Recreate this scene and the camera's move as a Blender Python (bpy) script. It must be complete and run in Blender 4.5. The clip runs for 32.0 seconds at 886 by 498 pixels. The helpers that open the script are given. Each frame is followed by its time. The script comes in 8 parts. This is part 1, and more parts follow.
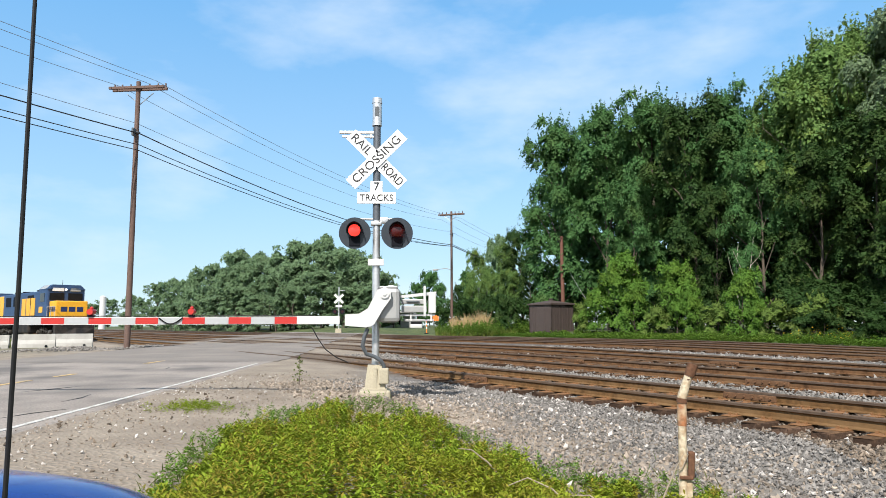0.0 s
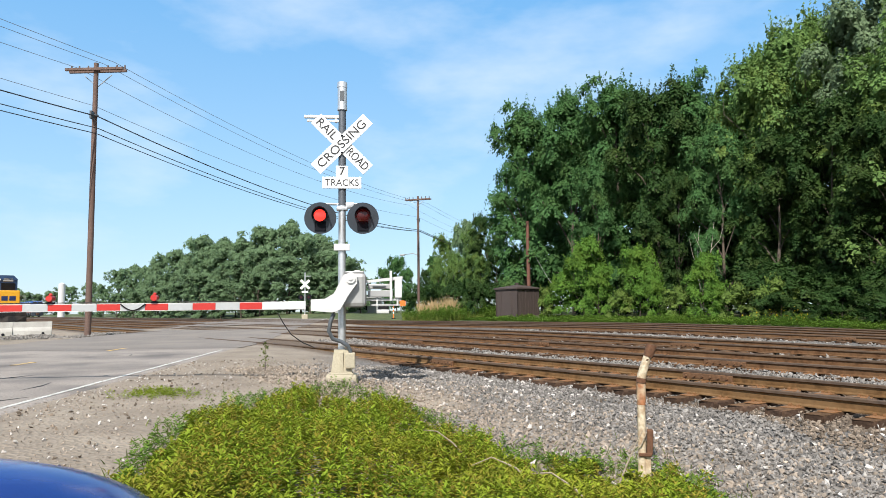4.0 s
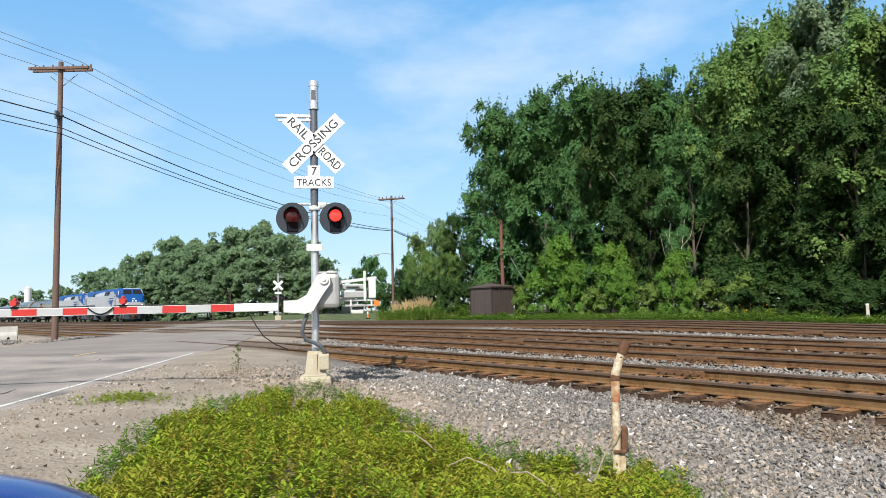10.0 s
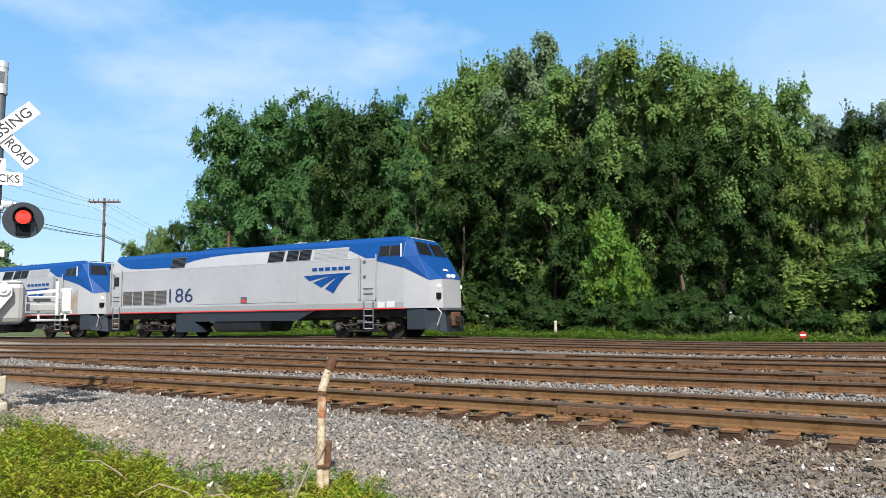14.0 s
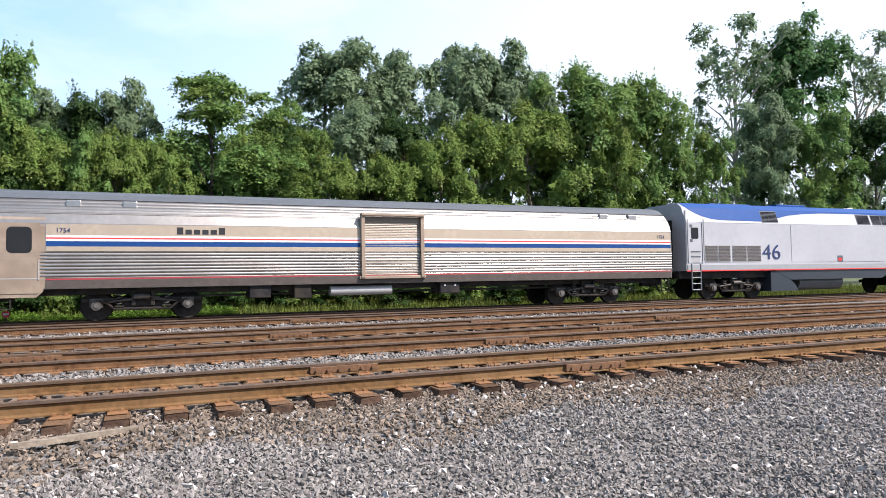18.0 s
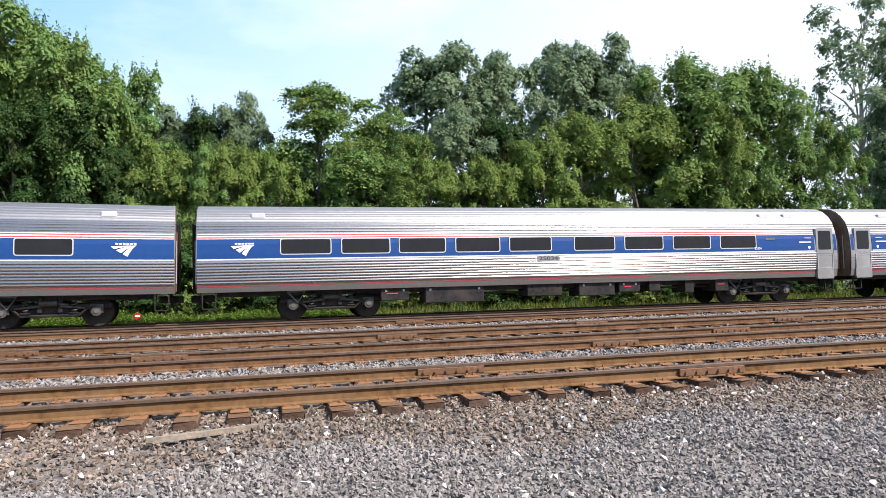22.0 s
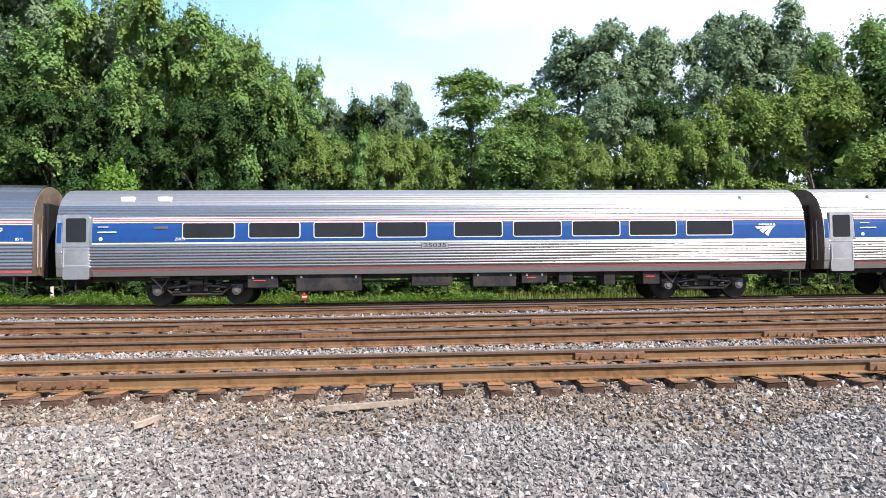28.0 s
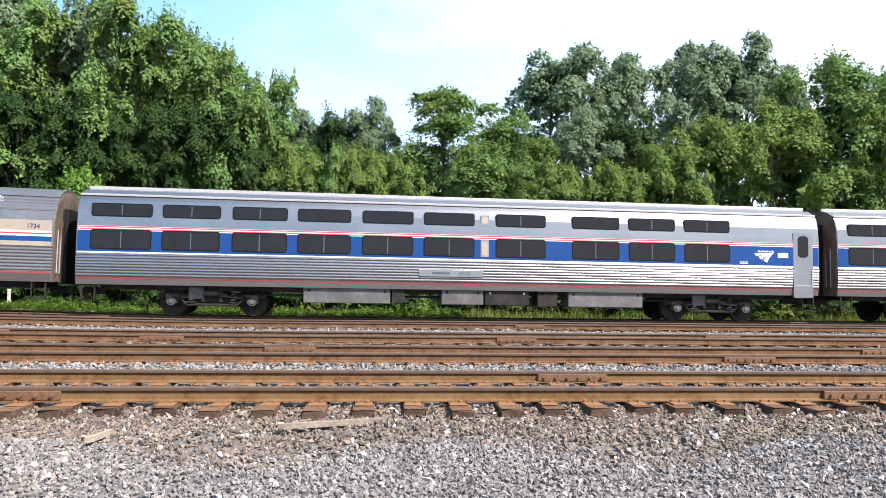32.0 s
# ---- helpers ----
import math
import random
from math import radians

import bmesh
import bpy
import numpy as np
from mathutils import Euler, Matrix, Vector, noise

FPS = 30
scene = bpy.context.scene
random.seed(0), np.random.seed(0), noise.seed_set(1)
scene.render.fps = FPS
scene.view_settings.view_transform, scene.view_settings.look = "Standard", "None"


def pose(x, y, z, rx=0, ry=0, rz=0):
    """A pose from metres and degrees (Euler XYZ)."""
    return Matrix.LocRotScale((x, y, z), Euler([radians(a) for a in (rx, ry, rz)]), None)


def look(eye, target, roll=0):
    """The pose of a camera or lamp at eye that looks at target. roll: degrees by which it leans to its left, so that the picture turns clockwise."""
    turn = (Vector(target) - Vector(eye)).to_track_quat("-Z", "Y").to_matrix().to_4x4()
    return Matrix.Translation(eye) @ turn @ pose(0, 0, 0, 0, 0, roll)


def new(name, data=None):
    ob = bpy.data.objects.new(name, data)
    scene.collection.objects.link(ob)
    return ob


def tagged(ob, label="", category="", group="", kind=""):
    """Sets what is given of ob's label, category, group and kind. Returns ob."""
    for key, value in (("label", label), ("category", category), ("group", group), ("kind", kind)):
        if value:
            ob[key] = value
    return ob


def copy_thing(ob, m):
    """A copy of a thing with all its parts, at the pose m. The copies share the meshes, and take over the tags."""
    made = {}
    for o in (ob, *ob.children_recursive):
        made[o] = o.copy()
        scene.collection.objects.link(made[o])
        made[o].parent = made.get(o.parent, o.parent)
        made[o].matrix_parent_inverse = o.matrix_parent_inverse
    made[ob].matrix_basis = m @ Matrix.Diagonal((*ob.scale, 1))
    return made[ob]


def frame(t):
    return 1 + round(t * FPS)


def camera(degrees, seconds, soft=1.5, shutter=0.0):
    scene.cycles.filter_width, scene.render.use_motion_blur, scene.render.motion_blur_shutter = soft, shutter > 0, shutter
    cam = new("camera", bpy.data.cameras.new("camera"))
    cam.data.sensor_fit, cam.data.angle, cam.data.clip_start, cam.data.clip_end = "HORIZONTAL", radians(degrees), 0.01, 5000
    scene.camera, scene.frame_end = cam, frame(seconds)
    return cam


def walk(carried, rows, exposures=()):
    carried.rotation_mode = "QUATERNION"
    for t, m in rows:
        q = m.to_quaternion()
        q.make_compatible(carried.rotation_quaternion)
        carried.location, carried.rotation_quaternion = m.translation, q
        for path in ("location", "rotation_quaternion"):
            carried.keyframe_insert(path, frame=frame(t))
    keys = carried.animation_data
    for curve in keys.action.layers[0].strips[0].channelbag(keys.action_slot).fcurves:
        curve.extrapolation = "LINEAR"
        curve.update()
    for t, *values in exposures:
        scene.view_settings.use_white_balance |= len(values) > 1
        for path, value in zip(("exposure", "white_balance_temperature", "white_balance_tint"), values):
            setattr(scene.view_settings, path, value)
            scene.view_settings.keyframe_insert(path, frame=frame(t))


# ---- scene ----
cam = camera(64.62, 32.0, soft=0.8)
PATH = [
    (0.0, pose(-0.316, -0.163, 1.052, 96.208, 0.198, 61.115)),
    (0.5, pose(-0.368, -0.123, 1.069, 94.471, -0.118, 61.146)),
    (1.0, pose(-0.282, -0.158, 1.040, 94.578, -0.029, 62.381)),
    (1.5, pose(-0.245, -0.177, 1.045, 94.123, 0.146, 61.154)),
    (2.0, pose(-0.256, -0.164, 1.047, 94.611, 0.673, 60.471)),
    (2.5, pose(-0.279, -0.176, 1.042, 94.756, 0.713, 58.638)),
    (3.0, pose(-0.308, -0.168, 1.035, 94.831, 0.793, 58.213)),
    (3.5, pose(-0.261, -0.176, 1.038, 95.020, 0.668, 58.357)),
    (5.5, pose(-0.293, -0.170, 1.045, 94.440, 0.554, 58.895)),
    (6.0, pose(-0.315, -0.164, 1.052, 94.657, 0.818, 59.735)),
    (6.5, pose(-0.313, -0.165, 1.049, 94.988, 0.927, 59.327)),
    (7.0, pose(-0.308, -0.163, 1.046, 94.769, 0.935, 58.683)),
    (7.5, pose(-0.287, -0.162, 1.049, 95.110, 1.015, 57.938)),
    (8.0, pose(-0.262, -0.164, 1.053, 94.919, 1.094, 58.045)),
    (8.5, pose(-0.283, -0.158, 1.047, 94.746, 1.324, 57.937)),
    (9.0, pose(-0.284, -0.155, 1.059, 94.670, 1.061, 57.221)),
    (9.5, pose(-0.269, -0.158, 1.049, 94.831, 1.005, 56.526)),
    (10.0, pose(-0.289, -0.154, 1.046, 94.873, 1.361, 56.369)),
    (10.5, pose(-0.285, -0.152, 1.048, 95.066, 1.217, 55.796)),
    (11.0, pose(-0.269, -0.149, 1.050, 94.972, 1.241, 54.915)),
    (11.5, pose(-0.257, -0.153, 1.045, 95.261, 0.983, 54.056)),
    (12.0, pose(-0.258, -0.152, 1.044, 95.267, 1.019, 52.463)),
    (12.5, pose(-0.231, -0.142, 1.049, 95.211, 0.717, 50.792)),
    (13.0, pose(-0.246, -0.138, 1.051, 95.733, 0.791, 48.513)),
    (13.5, pose(-0.214, -0.117, 1.055, 95.390, 0.932, 44.537)),
    (14.0, pose(-0.130, -0.078, 1.055, 95.647, 1.047, 34.610)),
    (14.5, pose(0.013, 0.139, 1.010, 96.016, 0.215, 18.295)),
    (15.0, pose(0.196, 0.063, 1.082, 93.676, -1.309, -1.105)),
    (15.5, pose(0.339, 0.252, 1.079, 94.668, 0.606, -14.596)),
    (17.5, pose(0.356, 0.133, 1.080, 93.132, 1.450, -22.951)),
    (18.0, pose(0.313, 0.127, 1.072, 92.642, 1.051, -23.405)),
    (18.5, pose(0.324, 0.117, 1.094, 91.994, 2.091, -21.092)),
    (19.0, pose(0.297, 0.143, 1.066, 92.799, 1.375, -20.649)),
    (19.5, pose(0.268, 0.146, 1.070, 92.617, 1.101, -19.792)),
    (20.0, pose(0.291, 0.150, 1.086, 92.616, 1.321, -19.852)),
    (20.5, pose(0.286, 0.145, 1.057, 91.571, 1.099, -19.102)),
    (21.0, pose(0.239, 0.192, 1.074, 90.865, 1.619, -18.732)),
    (21.5, pose(0.289, 0.141, 1.102, 92.498, 1.410, -18.871)),
    (22.0, pose(0.276, 0.152, 1.093, 92.896, 1.483, -15.092)),
    (22.5, pose(0.298, 0.141, 1.092, 92.537, 1.470, -13.802)),
    (23.0, pose(0.200, 0.170, 1.081, 92.769, 1.414, -14.525)),
    (23.5, pose(0.152, 0.177, 1.076, 92.295, 1.057, -8.977)),
    (24.0, pose(0.173, 0.115, 1.082, 92.611, 0.627, -3.211)),
    (24.5, pose(0.129, 0.138, 1.070, 91.591, 0.823, -0.680)),
    (26.5, pose(0.179, 0.181, 1.062, 91.563, 0.279, -1.733)),
    (27.0, pose(0.126, 0.184, 1.044, 92.123, 0.774, -2.451)),
    (27.5, pose(0.221, 0.171, 1.048, 91.204, 0.834, -2.399)),
    (28.0, pose(0.186, 0.180, 1.040, 92.029, 0.870, -2.918)),
    (28.5, pose(0.176, 0.170, 1.050, 91.465, 0.373, -5.933)),
    (29.0, pose(0.150, 0.173, 1.061, 91.937, 0.330, -5.188)),
    (29.5, pose(0.211, 0.174, 1.069, 92.544, 0.658, -3.549)),
    (30.0, pose(0.186, 0.182, 1.055, 92.143, 0.245, -3.446)),
    (30.5, pose(0.150, 0.188, 1.075, 92.303, 0.393, -3.231)),
    (31.0, pose(0.212, 0.168, 1.067, 92.418, 0.156, -2.349)),
    (31.5, pose(0.199, 0.177, 1.070, 92.644, 0.056, -2.155)),
    (32.0, pose(0.230, 0.181, 1.076, 93.277, -0.780, -5.425)),
]
walk(cam, PATH, exposures=[(0.0, 0.54, 6500, 11), (13.5, 0.52, 6500, 11), (14.2, 0.60, 6500, 12), (15.0, 0.94, 6300, 14), (15.5, 0.98, 6320, 16), (17.5, 0.87, 6420, 19), (22.0, 0.90, 6430, 20), (23.0, 0.95, 6400, 21), (24.0, 0.90, 6390, 20), (24.5, 0.92, 6380, 20), (26.5, 1.16, 6300, 19), (32.0, 1.17, 6300, 19)])

# ---- sky, sun ----
SUN_AZ = math.atan2(-0.725, 0.689)      # ground direction towards the sun
SUN_EL = radians(46.5)
world = bpy.data.worlds.new("sky")
scene.world = world
world.use_nodes = True
wn, wl = world.node_tree.nodes, world.node_tree.links
sky = wn.new("ShaderNodeTexSky")
sky.sky_type = "NISHITA"
sky.sun_disc = False
sky.sun_elevation = SUN_EL
sky.sun_rotation = math.pi / 2 - SUN_AZ
sky.air_density, sky.dust_density, sky.ozone_density = 1.0, 0.15, 3.0
coord = wn.new("ShaderNodeTexCoord")
stretch = wn.new("ShaderNodeMapping")
stretch.inputs["Scale"].default_value = (1.0, 1.0, 2.6)
stretch.inputs["Rotation"].default_value = (0.0, 0.0, radians(-16))
cloud = wn.new("ShaderNodeTexNoise")
cloud.inputs["Scale"].default_value, cloud.inputs["Detail"].default_value = 2.6, 6.0
cloud.inputs["Roughness"].default_value = 0.55
cover = wn.new("ShaderNodeValToRGB")
cover.color_ramp.elements[0].position, cover.color_ramp.elements[1].position = 0.50, 0.78
cover.color_ramp.elements[0].color = (0, 0, 0, 1)
cover.color_ramp.elements[1].color = (0.62, 0.62, 0.62, 1)
whiten = wn.new("ShaderNodeMixRGB")
whiten.inputs[2].default_value = (5.4, 5.9, 6.3, 1)
wl.new(coord.outputs["Generated"], stretch.inputs["Vector"])
wl.new(stretch.outputs["Vector"], cloud.inputs["Vector"])
wl.new(cloud.outputs["Fac"], cover.inputs["Fac"])
wl.new(cover.outputs["Color"], whiten.inputs["Fac"])
# summer haze: pale blue that deepens with height, with a thin bright veil towards the east
split = wn.new("ShaderNodeSeparateXYZ")
wl.new(coord.outputs["Generated"], split.inputs["Vector"])
haze = wn.new("ShaderNodeValToRGB")
for place, colour in ((0.0, (3.1, 4.3, 5.2)), (0.16, (2.35, 4.1, 5.65)), (0.42, (1.1, 3.1, 5.6)), (0.62, (1.5, 2.4, 3.5)), (1.0, (1.3, 1.8, 2.5))):
    e = haze.color_ramp.elements[0] if place == 0 else (haze.color_ramp.elements[-1] if place == 1 else haze.color_ramp.elements.new(place))
    e.color = (*colour, 1)
wl.new(split.outputs["Z"], haze.inputs["Fac"])
blend = wn.new("ShaderNodeMixRGB")
blend.inputs["Fac"].default_value = 0.75
wl.new(sky.outputs["Color"], blend.inputs[1])
wl.new(haze.outputs["Color"], blend.inputs[2])
east = wn.new("ShaderNodeMapRange")
east.inputs["From Min"].default_value, east.inputs["From Max"].default_value = -0.35, 0.55
east.inputs["To Max"].default_value = 0.72
veil = wn.new("ShaderNodeMixRGB")
veil.inputs[2].default_value = (5.6, 6.2, 6.6, 1)
wl.new(split.outputs["X"], east.inputs["Value"])
wl.new(east.outputs["Result"], veil.inputs["Fac"])
wl.new(blend.outputs["Color"], veil.inputs[1])
wl.new(veil.outputs["Color"], whiten.inputs[1])
wl.new(whiten.outputs["Color"], wn["Background"].inputs["Color"])
wn["Background"].inputs["Strength"].default_value = 0.125
sun = new("sun", bpy.data.lights.new("sun", "SUN"))
sun.data.energy, sun.data.angle, sun.data.color = 5.0, radians(0.6), (1.0, 0.95, 0.87)
sun.matrix_world = look((40 * math.cos(SUN_AZ), 40 * math.sin(SUN_AZ), 40 * math.tan(SUN_EL)), (0, 0, 0))

# ---- materials ----
def material(name, colour, rough=0.6, metal=0.0, vary=0.25, grain=30.0, bump=0.15, island=0.0, second=None, blotch=1.5, obj_random=0.0, sheen=None):
    """A procedural surface: two scales of colour variation, roughness variation and fine relief."""
    m = bpy.data.materials.new(name)
    m.use_nodes = True
    n, l = m.node_tree.nodes, m.node_tree.links
    b = n["Principled BSDF"]
    b.inputs["Roughness"].default_value, b.inputs["Metallic"].default_value = rough, metal
    tc = n.new("ShaderNodeTexCoord")
    fine = n.new("ShaderNodeTexNoise")
    fine.inputs["Scale"].default_value, fine.inputs["Detail"].default_value = grain, 4.0
    wide = n.new("ShaderNodeTexNoise")
    wide.inputs["Scale"].default_value, wide.inputs["Detail"].default_value = blotch, 5.0
    l.new(tc.outputs["Object"], fine.inputs["Vector"])
    l.new(tc.outputs["Object"], wide.inputs["Vector"])
    c = (*colour, 1)
    dark = (*[v * (1 - vary) for v in colour], 1)
    light = (*[min(1, v * (1 + vary)) for v in colour], 1)
    r1 = n.new("ShaderNodeValToRGB")
    r1.color_ramp.elements[0].position, r1.color_ramp.elements[1].position = 0.3, 0.7
    r1.color_ramp.elements[0].color, r1.color_ramp.elements[1].color = dark, light
    l.new(fine.outputs["Fac"], r1.inputs["Fac"])
    mix = n.new("ShaderNodeMixRGB")
    r2 = n.new("ShaderNodeValToRGB")
    r2.color_ramp.elements[0].position, r2.color_ramp.elements[1].position = 0.42, 0.68
    l.new(wide.outputs["Fac"], r2.inputs["Fac"])
    l.new(r2.outputs["Color"], mix.inputs["Fac"])
    l.new(r1.outputs["Color"], mix.inputs[1])
    mix.inputs[2].default_value = (*second, 1) if second else (*[v * (1 - vary * 0.6) for v in colour], 1)
    out = mix.outputs["Color"]
    if island or obj_random:
        if island:
            src, amount = n.new("ShaderNodeNewGeometry").outputs["Random Per Island"], island
        else:
            src, amount = n.new("ShaderNodeObjectInfo").outputs["Random"], obj_random
        mr = n.new("ShaderNodeMapRange")
        mr.inputs["To Min"].default_value, mr.inputs["To Max"].default_value = 1 - amount, 1 + amount
        l.new(src, mr.inputs["Value"])
        mul = n.new("ShaderNodeVectorMath")
        mul.operation = "SCALE"
        l.new(out, mul.inputs[0])
        l.new(mr.outputs["Result"], mul.inputs["Scale"])
        out = mul.outputs["Vector"]
    l.new(out, b.inputs["Base Color"])
    if bump:
        bm = n.new("ShaderNodeBump")
        bm.inputs["Strength"].default_value, bm.inputs["Distance"].default_value = bump, 0.02
        l.new(fine.outputs["Fac"], bm.inputs["Height"])
        l.new(bm.outputs["Normal"], b.inputs["Normal"])
    return m


def glowing(name, colour, strength, base=(0.1, 0.01, 0.01)):
    m = bpy.data.materials.new(name)
    m.use_nodes = True
    b = m.node_tree.nodes["Principled BSDF"]
    b.inputs["Base Color"].default_value = (*base, 1)
    b.inputs["Emission Color"].default_value = (*colour, 1)
    b.inputs["Emission Strength"].default_value = strength
    b.inputs["Roughness"].default_value = 0.25
    return m


def leafy(name, colour, island=0.40, translucency=0.45, warm=(0.16, 0.17, 0.02)):
    """Foliage: matt leaves that pass some light, every leaf a little different."""
    m = bpy.data.materials.new(name)
    m.use_nodes = True
    n, l = m.node_tree.nodes, m.node_tree.links
    b = n["Principled BSDF"]
    b.inputs["Roughness"].default_value = 0.6
    b.inputs["Specular IOR Level"].default_value = 0.12
    rnd = n.new("ShaderNodeNewGeometry").outputs["Random Per Island"]
    ramp = n.new("ShaderNodeValToRGB")
    ramp.color_ramp.elements[0].color = (*[v * (1 - island) for v in colour], 1)
    ramp.color_ramp.elements[1].color = (*[v * (1 + island) for v in colour], 1)
    l.new(rnd, ramp.inputs["Fac"])
    tc = n.new("ShaderNodeTexCoord")
    wide = n.new("ShaderNodeTexNoise")
    wide.inputs["Scale"].default_value, wide.inputs["Detail"].default_value = 0.55, 3.0
    l.new(tc.outputs["Object"], wide.inputs["Vector"])
    r2 = n.new("ShaderNodeValToRGB")
    r2.color_ramp.elements[0].position, r2.color_ramp.elements[1].position = 0.45, 0.75
    r2.color_ramp.elements[1].color = (0.55, 0.55, 0.55, 1)
    l.new(wide.outputs["Fac"], r2.inputs["Fac"])
    mix = n.new("ShaderNodeMixRGB")
    l.new(r2.outputs["Color"], mix.inputs["Fac"])
    l.new(ramp.outputs["Color"], mix.inputs[1])
    mix.inputs[2].default_value = (*warm, 1)
    l.new(mix.outputs["Color"], b.inputs["Base Color"])
    tr = n.new("ShaderNodeBsdfTranslucent")
    l.new(mix.outputs["Color"], tr.inputs["Color"])
    ms = n.new("ShaderNodeMixShader")
    ms.inputs["Fac"].default_value = translucency
    l.new(b.outputs["BSDF"], ms.inputs[1])
    l.new(tr.outputs["BSDF"], ms.inputs[2])
    l.new(ms.outputs["Shader"], n["Material Output"].inputs["Surface"])
    return m


